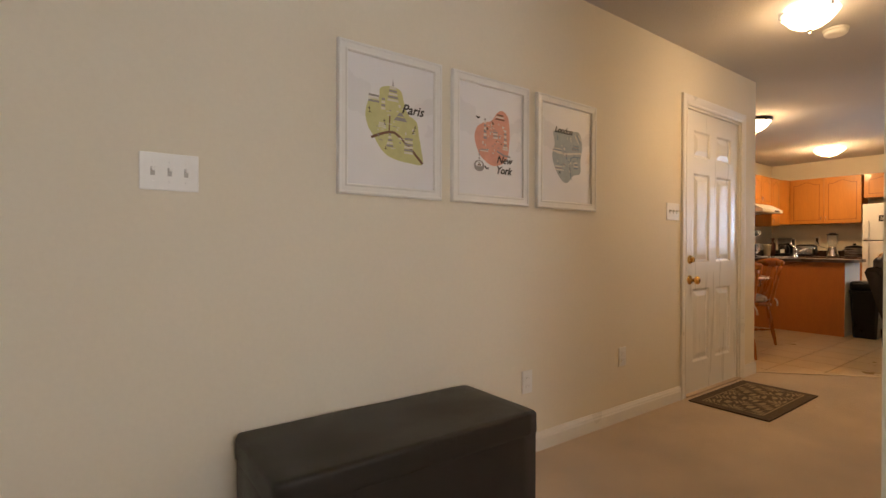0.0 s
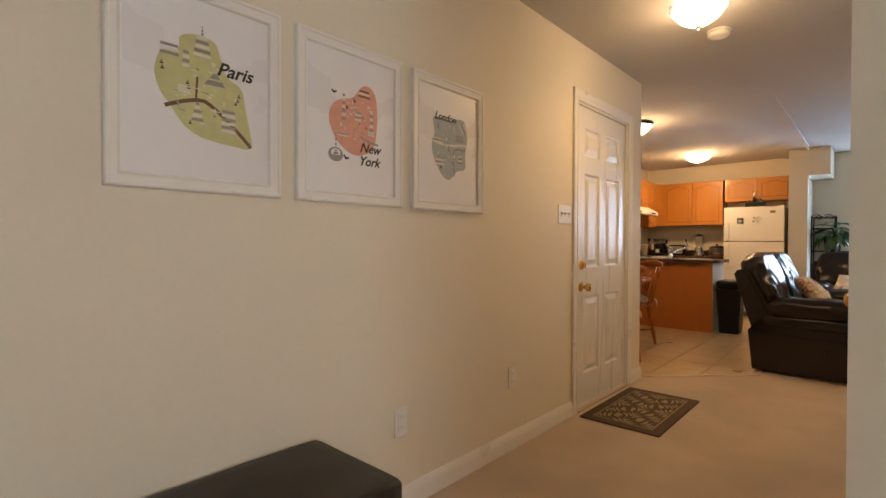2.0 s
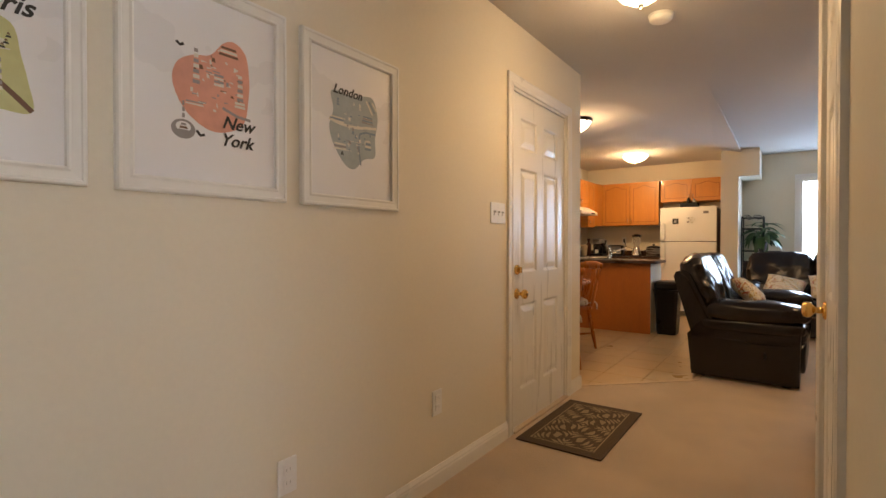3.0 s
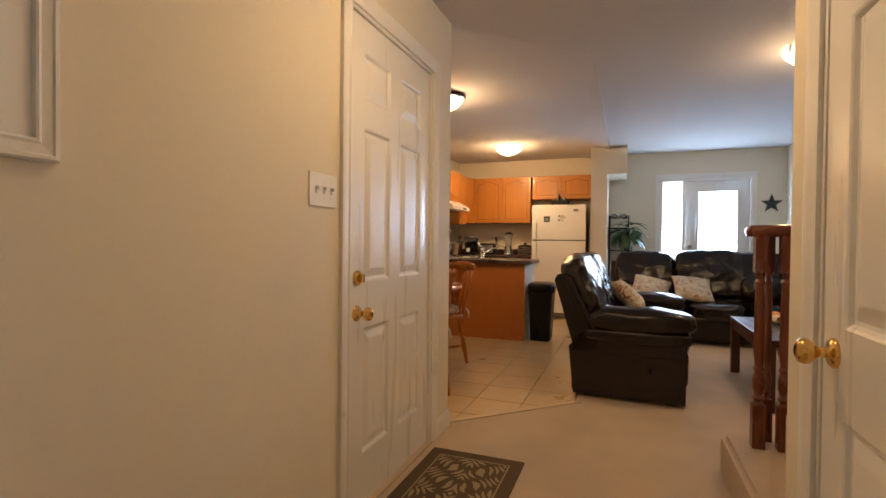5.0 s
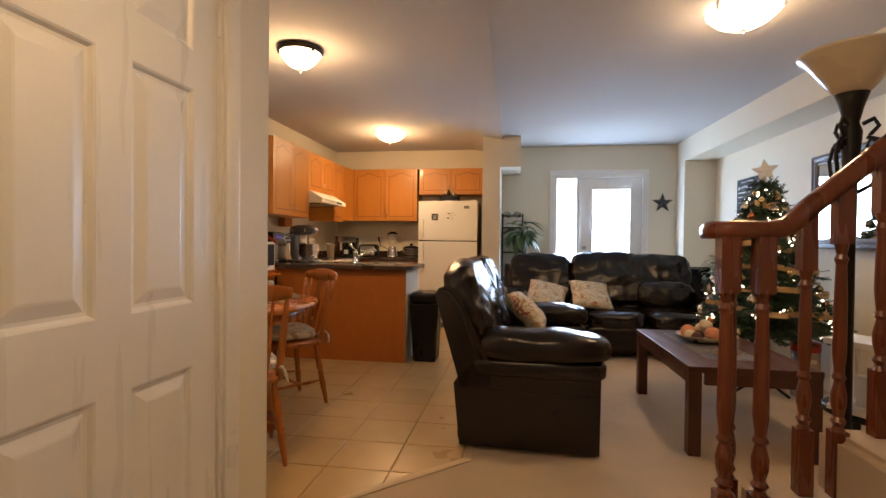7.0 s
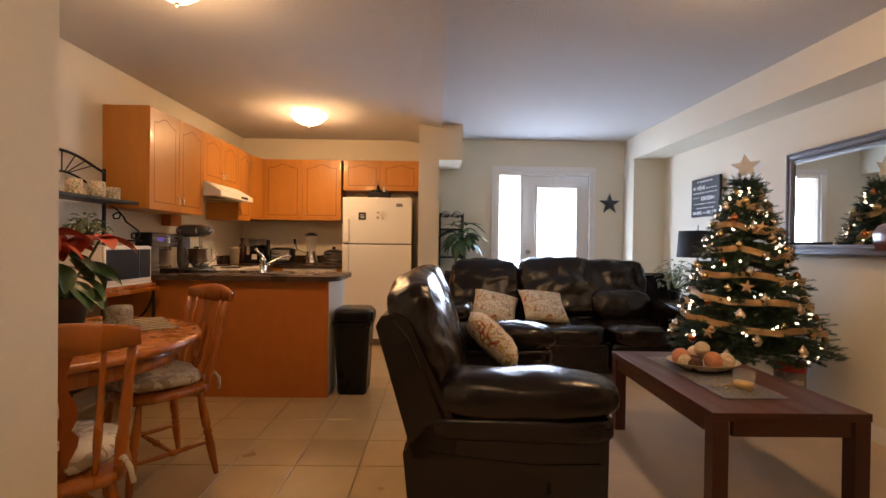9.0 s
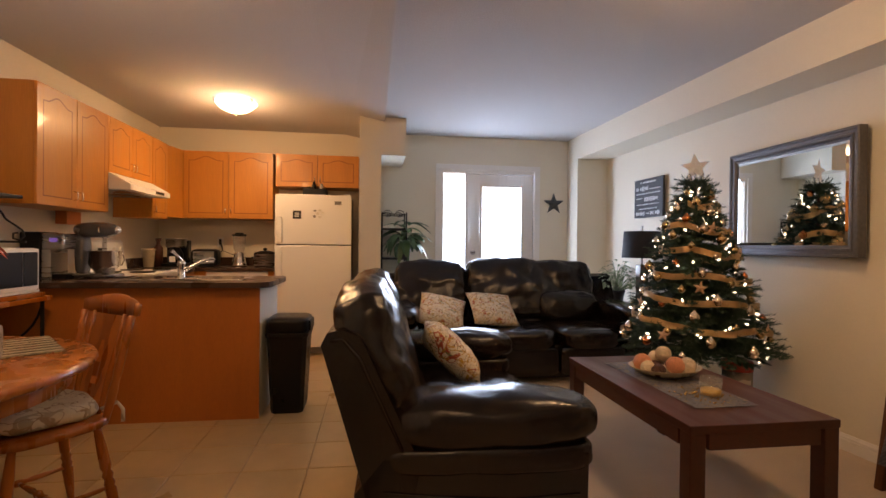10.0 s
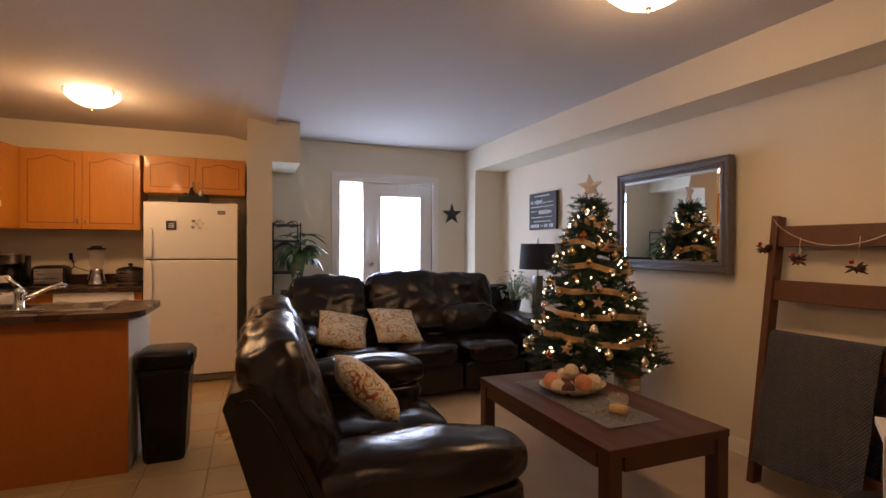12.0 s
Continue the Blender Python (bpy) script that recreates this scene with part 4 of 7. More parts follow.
def coffee_table():
    root = thing("coffee_table", pose(6.195, -0.432, 0), "dark cherry wooden coffee table with thick square legs", "coffee table")
    w, d, h = 0.578, 0.330, 0.487
    part("tabletop", box(-w, w, -d, d, h - 0.035, h), TABLE_WOOD, root, "", False, 0.004)
    for y0, y1 in ((-d + 0.006, -d + 0.03), (d - 0.03, d - 0.006)):
        part("apron", box(-w + 0.085, w - 0.085, y0, y1, h - 0.100, h - 0.035), TABLE_WOOD, root, "", False, 0.002)
    for x0, x1 in ((-w + 0.006, -w + 0.03), (w - 0.03, w - 0.006)):
        part("apron", box(x0, x1, -d + 0.085, d - 0.085, h - 0.100, h - 0.035), TABLE_WOOD, root, "", False, 0.002)
    for sx in (-1, 1):
        for sy in (-1, 1):
            xa, ya = sx * (w - 0.003), sy * (d - 0.003)
            part("leg", box(min(xa, xa - sx * 0.066), max(xa, xa - sx * 0.066), min(ya, ya - sy * 0.066), max(ya, ya - sy * 0.066), 0, h - 0.035), TABLE_WOOD, root, "", False, 0.004)


coffee_table()

RUNNER = speckled("grey_runner_cloth", (0.30, 0.30, 0.32), (((0.45, 0.38, 0.25), 0.62, 0.7), ((0.13, 0.13, 0.15), 0.40, 0.43)), 30)
runner = thing("table_runner", pose(6.20, -0.40, 0.488, 0, 0, 1), "grey printed cloth runner on the coffee table", "table runner")
bm = bmesh.new()
cells = [[bm.verts.new((x, y + 0.006 * noise.noise(Vector((x * 9, 0, y * 3))), 0.0035 + 0.0025 * noise.noise(Vector((x * 8, y * 8, 2))))) for y in (-0.15, -0.075, 0, 0.075, 0.15)] for x in (-0.40 + 0.8 * k / 30 for k in range(31))]
for a, b in zip(cells, cells[1:]):
    for i in range(4):
        bm.faces.new((a[i], a[i + 1], b[i + 1], b[i]))
bmesh.ops.solidify(bm, geom=bm.faces[:], thickness=0.0015)
part("cloth", bm, RUNNER, runner, "", True)
bm = bmesh.new()
rnd = random.Random(31)
for k in range(70):
    bead_x, bead_y = rnd.gauss(-0.24, 0.075), rnd.gauss(0.0, 0.06)
    if abs(bead_y) < 0.13 and -0.385 < bead_x < 0.1:
        bmesh.ops.create_icosphere(bm, subdivisions=1, radius=rnd.uniform(0.003, 0.0055), matrix=Matrix.Translation((bead_x, bead_y, 0.008)))
beads = part("sequin_trim", bm, BRASS, runner, "scattered gold sequins", True)
beads["kind"] = "stuff"

DISH = material("cream_ceramic", (0.55, 0.45, 0.31), 0.3, scale=20, vary=0.08, coat=0.3)
bowl = thing("decor_bowl", pose(6.30, -0.435, 0.494), "shallow oval cream dish filled with decorative balls", "bowl")
dish = part("dish", turned([(0.06, 0.0), (0.10, 0.003), (0.15, 0.020), (0.185, 0.045), (0.190, 0.050), (0.182, 0.048), (0.145, 0.026), (0.09, 0.010), (0.02, 0.008)], 28), DISH, bowl, "", True)
dish.scale = (0.82, 1.0, 1.0)
BALL_PEACH = material("peach_moss_ball", (0.62, 0.27, 0.15), 0.9, scale=120, vary=0.3, bump=0.9, bump_scale=160)
BALL_CREAM = material("cream_twine_ball", (0.62, 0.52, 0.37), 0.8, scale=60, vary=0.2, bump=0.4, bump_scale=90)
BALL_BROWN = material("dark_pine_cone_ball", (0.07, 0.025, 0.015), 0.7, scale=90, vary=0.4, bump=1.0, bump_scale=110)
for k, (bx, by, br, mat) in enumerate(((0.015, 0.0, 0.043, BALL_CREAM), (-0.085, -0.01, 0.050, BALL_PEACH), (0.05, 0.10, 0.052, BALL_PEACH), (0.07, 0.01, 0.050, BALL_CREAM), (-0.05, -0.10, 0.048, BALL_CREAM), (-0.03, 0.11, 0.040, BALL_CREAM),
                                      (0.0, -0.045, 0.040, BALL_BROWN), (-0.09, 0.085, 0.038, BALL_BROWN), (0.04, -0.085, 0.036, BALL_BROWN), (0.015, 0.045, 0.036, BALL_BROWN))):
    ball = thing("decor_ball", pose(6.30 + bx * 0.9, -0.435 + by, 0.494 + 0.012 + br * 0.9 + 0.012 * (k in (1, 3, 6)) + 0.058 * (k == 0), 20 * k, 33 * k, 0),
                 {0: "peach coloured textured decorative ball", 1: "cream twine-wrapped decorative ball", 2: "dark brown pine cone ball"}[(BALL_PEACH, BALL_CREAM, BALL_BROWN).index(mat)], "decorative ball", "balls in the dish")
    bm = bmesh.new()
    br *= 0.9
    bmesh.ops.create_icosphere(bm, subdivisions=4, radius=br)
    for v in bm.verts:
        amount = 0.06 if mat is BALL_PEACH else 0.12
        v.co *= 1 + amount * noise.noise(v.co * (90 if mat is BALL_PEACH else 60))
    core = part("core", bm, mat, ball, "", True)
    if mat is BALL_CREAM:
        for j in range(7):
            turn = pose(0, 0, 0, 47 * j, 29 * j, 13 * j)
            part("twine", rod([turn @ Vector((br * 1.02 * math.cos(a), br * 1.02 * math.sin(a), 0)) for a in (2 * math.pi * q / 20 for q in range(21))], 0.0022, 5), BALL_CREAM, ball, "", True)

jar = thing("candle_jar", pose(5.945, -0.435, 0.4935), "clear glass jar holding a yellow candle", "candle")
jar_glass = part("glass", turned([(0.045, 0), (0.047, 0.004), (0.047, 0.085), (0.0445, 0.085), (0.0445, 0.006), (0.01, 0.005)], 24), THIN_GLASS, jar, "", True)
jar_glass.visible_shadow = False
part("wax", turned([(0.043, 0.0065), (0.043, 0.030), (0.01, 0.029)], 20), material("yellow_wax", (0.55, 0.33, 0.06), 0.5, scale=20), jar, "yellow candle wax", True)


# the Christmas tree
NEEDLE = material("fir_needles", (0.024, 0.052, 0.026), 0.6, scale=25, vary=0.4)
GOLD = material("gold_ornament", (0.70, 0.50, 0.24), 0.25, metal=1.0, scale=30, vary=0.15, spread=0.25)
COPPER = material("copper_ornament", (0.62, 0.22, 0.08), 0.25, metal=1.0, scale=30, vary=0.15)
SILVER = material("champagne_ornament", (0.70, 0.58, 0.44), 0.22, metal=1.0, scale=30, vary=0.1)
RIBBON = material("gold_gauze_ribbon", (0.50, 0.325, 0.155), 0.36, metal=0.5, scale=160, vary=0.3, bump=0.5, bump_scale=260)
BULB = glowing("warm_white_tree_bulb", (1.0, 0.86, 0.58), 6.5)
STAR_WHITE = material("white_wire_star", (0.72, 0.75, 0.82), 0.5, scale=120, vary=0.2)
STAR_WOOD = material("pale_wood_star", (0.50, 0.32, 0.18), 0.6, scale=40, vary=0.2)
TREE = (7.0, -1.10)


def tree_radius(z):
    return 0.045 + 0.435 * max(0.0, (1.66 - z) / 1.2) ** 0.9


def star_mesh(r, depth, bm=None, m=None, inner=0.42):
    bm = bm or bmesh.new()
    m = m or Matrix()
    ring = [bm.verts.new(m @ Vector(((r if k % 2 == 0 else r * inner) * math.sin(math.pi * k / 5), 0, (r if k % 2 == 0 else r * inner) * math.cos(math.pi * k / 5)))) for k in range(10)]
    for s in (1, -1):
        c = bm.verts.new(m @ Vector((0, s * depth, 0)))
        for k in range(10):
            bm.faces.new((ring[k], ring[(k + 1) % 10], c))
    return bm


def christmas_tree():
    rnd = random.Random(11)
    root = thing("christmas_tree", pose(*TREE, 0), "green artificial Christmas tree with gold ribbon, ornaments and lit bulbs", "Christmas tree")
    part("trunk", rod([(0, 0, 0.03), (0, 0, 0.8), (0, 0, 1.62)], 0.02, 10, None, [0.028, 0.02, 0.006]), TABLE_WOOD, root, "", True)
    stand = bmesh.new()
    for k in range(4):
        a = math.pi / 2 * k + 0.4
        rod([(0, 0, 0.12), (0.12 * math.cos(a), 0.12 * math.sin(a), 0.06), (0.24 * math.cos(a), 0.24 * math.sin(a), 0.012)], 0.011, 6, stand)
    part("stand", stand, IRON, root, "", True)
    verts, faces = [], []

    def twig(p, d, length, thick):
        """A bottle brush of needles round a short twig."""
        d = d.normalized()
        side = d.orthogonal().normalized()
        up = d.cross(side)
        count = int(length / 0.0030)
        for k in range(count):
            q = p + d * (length * k / count)
            a = k * 2.4
            out = (side * math.cos(a) + up * math.sin(a)) * thick * rnd.uniform(0.75, 1.1) + d * thick * 0.75
            n = d.cross(out).normalized() * 0.0030
            b = len(verts)
            verts.extend((q - n, q + n, q + out))
            faces.append((b, b + 1, b + 2))

    def branch(z, a, reach, droop):
        d = Vector((math.cos(a), math.sin(a), droop)).normalized()
        p0 = Vector((0, 0, z))
        along = 0.25 * reach
        while along < reach:
            f = along / reach
            p = p0 + d * along + Vector((0, 0, -0.05 * f * f))
            span = min(0.13, 0.05 + 0.30 * (reach - along))
            for s in (-1, 1):
                t = d + Vector((-math.sin(a), math.cos(a), 0)) * s * rnd.uniform(0.6, 1.0) + Vector((0, 0, rnd.uniform(-0.1, 0.35)))
                twig(p, t, span * rnd.uniform(0.7, 1.1), 0.021)
            twig(p, d + Vector((0, 0, rnd.uniform(-0.1, 0.3))), 0.06, 0.021)
            along += 0.038
        twig(p0 + d * (reach - 0.05), d + Vector((0, 0, 0.25)), 0.085, 0.020)

    z = 0.46
    while z < 1.60:
        r = tree_radius(z)
        n = max(5, int(7 + 15 * r))
        base = rnd.uniform(0, 6.28)
        for k in range(n):
            branch(z + rnd.uniform(-0.025, 0.025) + 0.05, base + 2 * math.pi * k / n + rnd.uniform(-0.2, 0.2), r * rnd.uniform(0.78, 1.12), rnd.uniform(-0.22, 0.08))
        z += 0.052
    for a, reach, zz in ((-2.15, 0.53, 0.53), (-2.45, 0.50, 0.60), (-1.95, 0.50, 0.66), (2.4, 0.46, 0.5)):
        branch(zz, a, reach, -0.02)
    for k in range(6):
        branch(1.58, k * 1.05, 0.09, 0.9)
    twig(Vector((0, 0, 1.58)), Vector((0, 0, 1)), 0.10, 0.02)
    me = bpy.data.meshes.new("foliage")
    me.from_pydata([tuple(v) for v in verts], [], faces)
    me.materials.append(NEEDLE)
    crown = new("foliage", me)
    crown.parent = root
    crown["kind"] = "stuff"
    # ribbon wound round the tree
    bm = bmesh.new()
    rows = []
    turns, steps = 5.8, 330
    for k in range(steps + 1):
        f = k / steps
        z = 0.55 + 0.92 * f
        a = -2 * math.pi * turns * f + 0.9
        r = tree_radius(z) * (1.0 + 0.09 * math.sin(k * 0.55) + 0.05 * math.sin(k * 1.7)) - 0.004
        sag = 0.016 * math.sin(k * 0.42)
        c = Vector((r * math.cos(a), r * math.sin(a), z + sag))
        lean = 0.010 * math.sin(k * 0.8)
        rows.append((bm.verts.new(c + Vector((0, 0, -0.020))), bm.verts.new(c + Vector((math.cos(a) * lean, math.sin(a) * lean, 0.0))), bm.verts.new(c + Vector((0, 0, 0.020)))))
    for a, b in zip(rows, rows[1:]):
        for i in (0, 1):
            bm.faces.new((a[i], a[i + 1], b[i + 1], b[i]))
    part("ribbon", bm, RIBBON, root, "gold gauze ribbon", True)
    ball = bpy.data.meshes.new("ornament_ball")
    bm = turned([(0.006, 0.040), (0.008, 0.032), (0.010, 0.030), (0.020, 0.024), (0.028, 0.010), (0.030, 0.0), (0.026, -0.015), (0.015, -0.026), (0.004, -0.030)], 14)
    for f in bm.faces:
        f.smooth = True
    bm.to_mesh(ball)
    bm.free()
    meshes = []
    for mat in (GOLD, COPPER, SILVER):
        me = ball.copy()
        me.materials.append(mat)
        meshes.append(me)
    for k in range(84):
        z = 0.50 + 1.08 * (k / 84) ** 1.12
        a = k * 2.39996
        r = tree_radius(z) * rnd.uniform(0.95, 1.06)
        ob = new("ornament_ball", meshes[(0, 2, 2, 0, 2, 0, 1)[k % 7]])
        ob.parent = root
        ob.location = (r * math.cos(a), r * math.sin(a), z)
        s = rnd.choice((0.75, 0.95, 1.1))
        ob.scale = (s, s, s)
    bulb = bpy.data.meshes.new("tree_light")
    bm = turned([(0.003, -0.003), (0.0055, 0.002), (0.0055, 0.010), (0.001, 0.018)], 7)
    bm.to_mesh(bulb)
    bm.free()
    bulb.materials.append(BULB)
    for k in range(105):
        z = 0.48 + 1.10 * (k / 105) ** 1.1
        a = k * 2.39996 * 1.37 + rnd.uniform(-0.3, 0.3)
        r = tree_radius(z) * rnd.uniform(0.88, 1.06)
        ob = new("tree_light", bulb)
        ob.parent = root
        ob.location = (r * math.cos(a), r * math.sin(a), z)
        ob.rotation_euler = (rnd.uniform(-1.4, 1.4), rnd.uniform(-1.4, 1.4), 0)
    for k, (a, z) in enumerate(((2.62, 0.92), (2.15, 0.62), (3.55, 1.12), (3.0, 1.30), (1.6, 0.8), (-2.6, 0.66), (-2.0, 1.15))):
        r = tree_radius(z) + 0.035
        part("star_ornament", star_mesh(0.045, 0.010, None, pose(r * math.cos(a), r * math.sin(a), z, 0, 8, math.degrees(a) + 90)), STAR_WOOD, root, "pale wooden star ornament")
    top = part("tree_topper", star_mesh(0.098, 0.010, None, pose(0, 0, 1.728, 0, 6, 68), 0.45), STAR_WHITE, root, "white glitter star on the tip")
    part("stem", rod([(0, 0, 1.60), (0, 0, 1.70)], 0.004, 6), STAR_WHITE, top)


christmas_tree()

tin = thing("gift_canister", pose(6.90, -1.36, 0), "clear canister with a red band beneath the tree", "canister")
part("body", turned([(0.088, 0.0), (0.092, 0.004), (0.092, 0.345), (0.088, 0.345)], 24), material("frosted_tin", (0.50, 0.45, 0.38), 0.25, metal=0.4, scale=30, vary=0.15), tin, "", True)
part("band", turned([(0.095, 0.345), (0.096, 0.35), (0.096, 0.405), (0.09, 0.410), (0.01, 0.411)], 24), material("red_lid", (0.40, 0.03, 0.02), 0.4, scale=30), tin, "red lid band", True)


# wall things
def mirror():
    root = thing("wall_mirror", pose(6.752, -1.580, 1.4935, 0, 0, -1.1), "large rectangular mirror in a stepped pewter frame", "mirror")
    w, h = 0.505, 0.372
    bm = bmesh.new()
    rings = []
    for inset, d in ((0, -0.03), (0, 0.020), (0.006, 0.026), (0.016, 0.026), (0.020, 0.018), (0.038, 0.016), (0.042, 0.022), (0.052, 0.022), (0.060, 0.010), (0.072, 0.008)):
        rings.append([bm.verts.new((sx * (w - inset), d, sz * (h - inset))) for sx, sz in ((-1, -1), (1, -1), (1, 1), (-1, 1))])
    for a, b in zip(rings, rings[1:]):
        for i in range(4):
            bm.faces.new((a[i], a[(i + 1) % 4], b[(i + 1) % 4], b[i]))
    part("frame", bm, FRAME_GREY, root, "stepped pewter grey frame")
    bm = bmesh.new()
    rings = [[bm.verts.new((sx * (w - inset), d, sz * (h - inset))) for sx, sz in ((-1, -1), (1, -1), (1, 1), (-1, 1))] for inset, d in ((0.068, 0.0065), (0.090, 0.009))]
    for i in range(4):
        bm.faces.new((rings[0][i], rings[0][(i + 1) % 4], rings[1][(i + 1) % 4], rings[1][i]))
    bm.faces.new(rings[1])
    part("mirror_glass", bm, MIRROR, root, "bevelled silver glass")


mirror()

SIGN_BLACK = material("black_sign_canvas", (0.022, 0.021, 0.024), 0.6, scale=60, vary=0.3)
SIGN_WHITE = material("white_sign_ink", (0.62, 0.62, 0.62), 0.7, scale=40)
sign = thing("wall_sign", pose(8.335, -1.578, 1.657, 0, 0, 181.4), "black canvas sign with white lettering", "wall sign")
board = part("canvas", box(-0.235, 0.235, -0.024, 0, -0.190, 0.190), SIGN_BLACK, sign, "", False, 0.003)
rnd = random.Random(5)
for row, (z, h, x0, x1) in enumerate(((0.155, 0.020, -0.13, 0.13), (0.095, 0.050, -0.20, 0.0), (0.085, 0.014, 0.02, 0.20), (0.045, 0.016, -0.20, 0.20), (0.0, 0.014, -0.20, -0.08), (-0.012, 0.055, -0.06, 0.19), (-0.062, 0.015, -0.19, 0.18), (-0.105, 0.015, -0.15, 0.16), (-0.150, 0.042, -0.20, -0.05), (-0.152, 0.015, -0.03, 0.03), (-0.150, 0.045, 0.04, 0.20))):
    x = x0
    while x < x1 - 0.008:
        wd = rnd.uniform(0.16, 0.42) * h
        hh = h * rnd.uniform(0.22, 0.48)
        part("letter_bar", box(x, min(x + wd, x1), -0.0255, -0.024, z - hh, z + hh), SIGN_WHITE, board)
        x += wd + (0.14 if rnd.random() < 0.8 else 0.6) * h

barn = thing("barn_star", pose(FX, -1.045, 1.682), "dark grey metal barn star on the wall", "wall decoration")
part("star", star_mesh(0.135, 0.03, None, pose(-0.006, 0, 0, 0, 0, 90), 0.40), material("dark_grey_tin", (0.065, 0.068, 0.07), 0.5, metal=0.5, scale=40, vary=0.3), barn)


def table_lamp():
    t = thing("end_table", pose(8.38, -1.395, 0), "small black end table beside the sofa", "end table")
    part("tabletop", box(-0.24, 0.24, -0.165, 0.165, 0.555, 0.585), IRON, t, "", False, 0.004)
    for sx in (-1, 1):
        for sy in (-1, 1):
            part("leg", box(sx * 0.22 - 0.015, sx * 0.22 + 0.015, sy * 0.145 - 0.015, sy * 0.145 + 0.015, 0, 0.555), IRON, t)
    root = thing("table_lamp", pose(8.20, -1.42, 0.586), "table lamp with a black drum shade, unlit", "table lamp")
    part("base", box(-0.07, 0.07, -0.07, 0.07, 0, 0.02), IRON, root, "", False, 0.003)
    part("column", box(-0.038, 0.038, -0.038, 0.038, 0.02, 0.42), material("smoked_column", (0.10, 0.08, 0.06), 0.25, scale=20, vary=0.4, coat=0.4), root, "smoky square column", False, 0.003)
    part("neck", turned([(0.010, 0.42), (0.010, 0.745), (0.006, 0.775), (0.010, 0.785)], 8), STEEL, root)
    part("shade", turned([(0.182, 0.485), (0.165, 0.735), (0.161, 0.735), (0.178, 0.485)], 36, None, None, False), material("black_shade_cloth", (0.012, 0.012, 0.016), 0.8, scale=200, vary=0.2), root, "black drum shade", True)


table_lamp()

LEAF = material("houseplant_leaf", (0.060, 0.125, 0.040), 0.42, scale=18, vary=0.3, spread=0.2)
LEAF_PALE = material("variegated_leaf", (0.17, 0.23, 0.115), 0.5, scale=60, vary=0.35, spread=0.2)
POT = material("dark_glazed_pot", (0.03, 0.028, 0.03), 0.35, scale=30, vary=0.2)
SOIL = material("soil", (0.03, 0.02, 0.014), 0.95, scale=90, vary=0.4, bump=0.8)


def leaf_mesh(length, width, bend):
    bm = bmesh.new()
    rows = []
    for k in range(7):
        f = k / 6
        w = width / 2 * math.sin(math.pi * min(1, f * 0.94 + 0.04)) ** 0.8 + 0.0008
        y, z = length * f * (1 - 0.15 * bend * f), -bend * length * f * f * 0.6
        rows.append((bm.verts.new((-w, y, z + w * 0.35)), bm.verts.new((0, y, z)), bm.verts.new((w, y, z + w * 0.35))))
    for a, b in zip(rows, rows[1:]):
        for i in (0, 1):
            bm.faces.new((a[i], a[i + 1], b[i + 1], b[i]))
    for f in bm.faces:
        f.smooth = True
    return bm


def pot_plant(name, m, label, pot, count, length, width, spread, height, mat, seed, bend=0.8):
    rnd = random.Random(seed)
    root = thing(name, m, label, "potted plant")
    part("pot", turned([(pot * 0.7, 0), (pot, pot * 1.6), (pot * 1.05, pot * 1.62), (pot * 1.05, pot * 1.8), (pot * 0.92, pot * 1.8), (pot * 0.9, pot * 1.6)], 20), POT, root, "", True)
    part("soil", turned([(pot * 0.9, pot * 1.58), (pot * 0.88, pot * 1.65)], 16), SOIL, root)
    shapes = []
    for k in range(4):
        bm = leaf_mesh(length * (0.75 + 0.15 * k), width * (0.8 + 0.1 * k), bend * (0.7 + 0.2 * k))
        me = bpy.data.meshes.new("leaf")
        bm.to_mesh(me)
        bm.free()
        me.materials.append(mat)
        shapes.append(me)
    for k in range(count):
        a, f = k * 2.39996, (k + 0.5) / count
        r = spread * math.sqrt(f) * rnd.uniform(0.6, 1.0)
        z = pot * 1.65 + height * (1 - 0.75 * f) * rnd.uniform(0.55, 1.1)
        tip = Vector((r * math.cos(a), r * math.sin(a), z))
        if k % 3 == 0:
            part("stem", rod([(0.01 * math.cos(a), 0.01 * math.sin(a), pot * 1.6), tip * 0.6 + Vector((0, 0, z * 0.2)), tip], 0.003, 5), mat, root, "", True)
        ob = new("leaf", shapes[k % 4])
        ob.parent = root
        ob.location = tip
        ob.rotation_euler = (rnd.uniform(0.1, 0.9) - 0.7 * f, rnd.uniform(-0.3, 0.3), a - math.pi / 2 + rnd.uniform(-0.5, 0.5))


pot_plant("trailing_plant", pose(8.66, -1.42, 0.586), "pale variegated plant in a dark pot", 0.075, 150, 0.07, 0.028, 0.27, 0.30, LEAF_PALE, 4)


def plant_stand():
    root = thing("plant_stand", pose(9.30, 0.88, 0), "tall black metal plant stand in the corner", "shelf rack")
    for x in (-0.16, 0.16):
        for y in (-0.13, 0.13):
            part("post", rod([(x, y, 0), (x, y, 1.52)], 0.008, 6), IRON, root)
    for z in (0.25, 0.68, 1.02, 1.34):
        part("shelf", box(-0.165, 0.165, -0.135, 0.135, z - 0.008, z + 0.008), IRON, root)
    for x in (-0.16, 0.16):
        part("rail", rod([(x, -0.13, 1.50), (x, 0.13, 1.50)], 0.006, 5), IRON, root)
        for c in (-0.065, 0.065):
            pts = [(x, c + 0.055 * math.cos(a) * (1 - a / 9), 1.506 + 0.04 * math.sin(a) * (1 - a / 9)) for a in [0.45 * k for k in range(13)]]
            part("scroll", rod(pts, 0.004, 5), IRON, root, "", True)


plant_stand()
pot_plant("peace_lily", pose(9.16, 0.76, 1.029), "leafy green houseplant on the metal stand", 0.06, 56, 0.20, 0.070, 0.11, 0.27, LEAF, 8, 1.0)


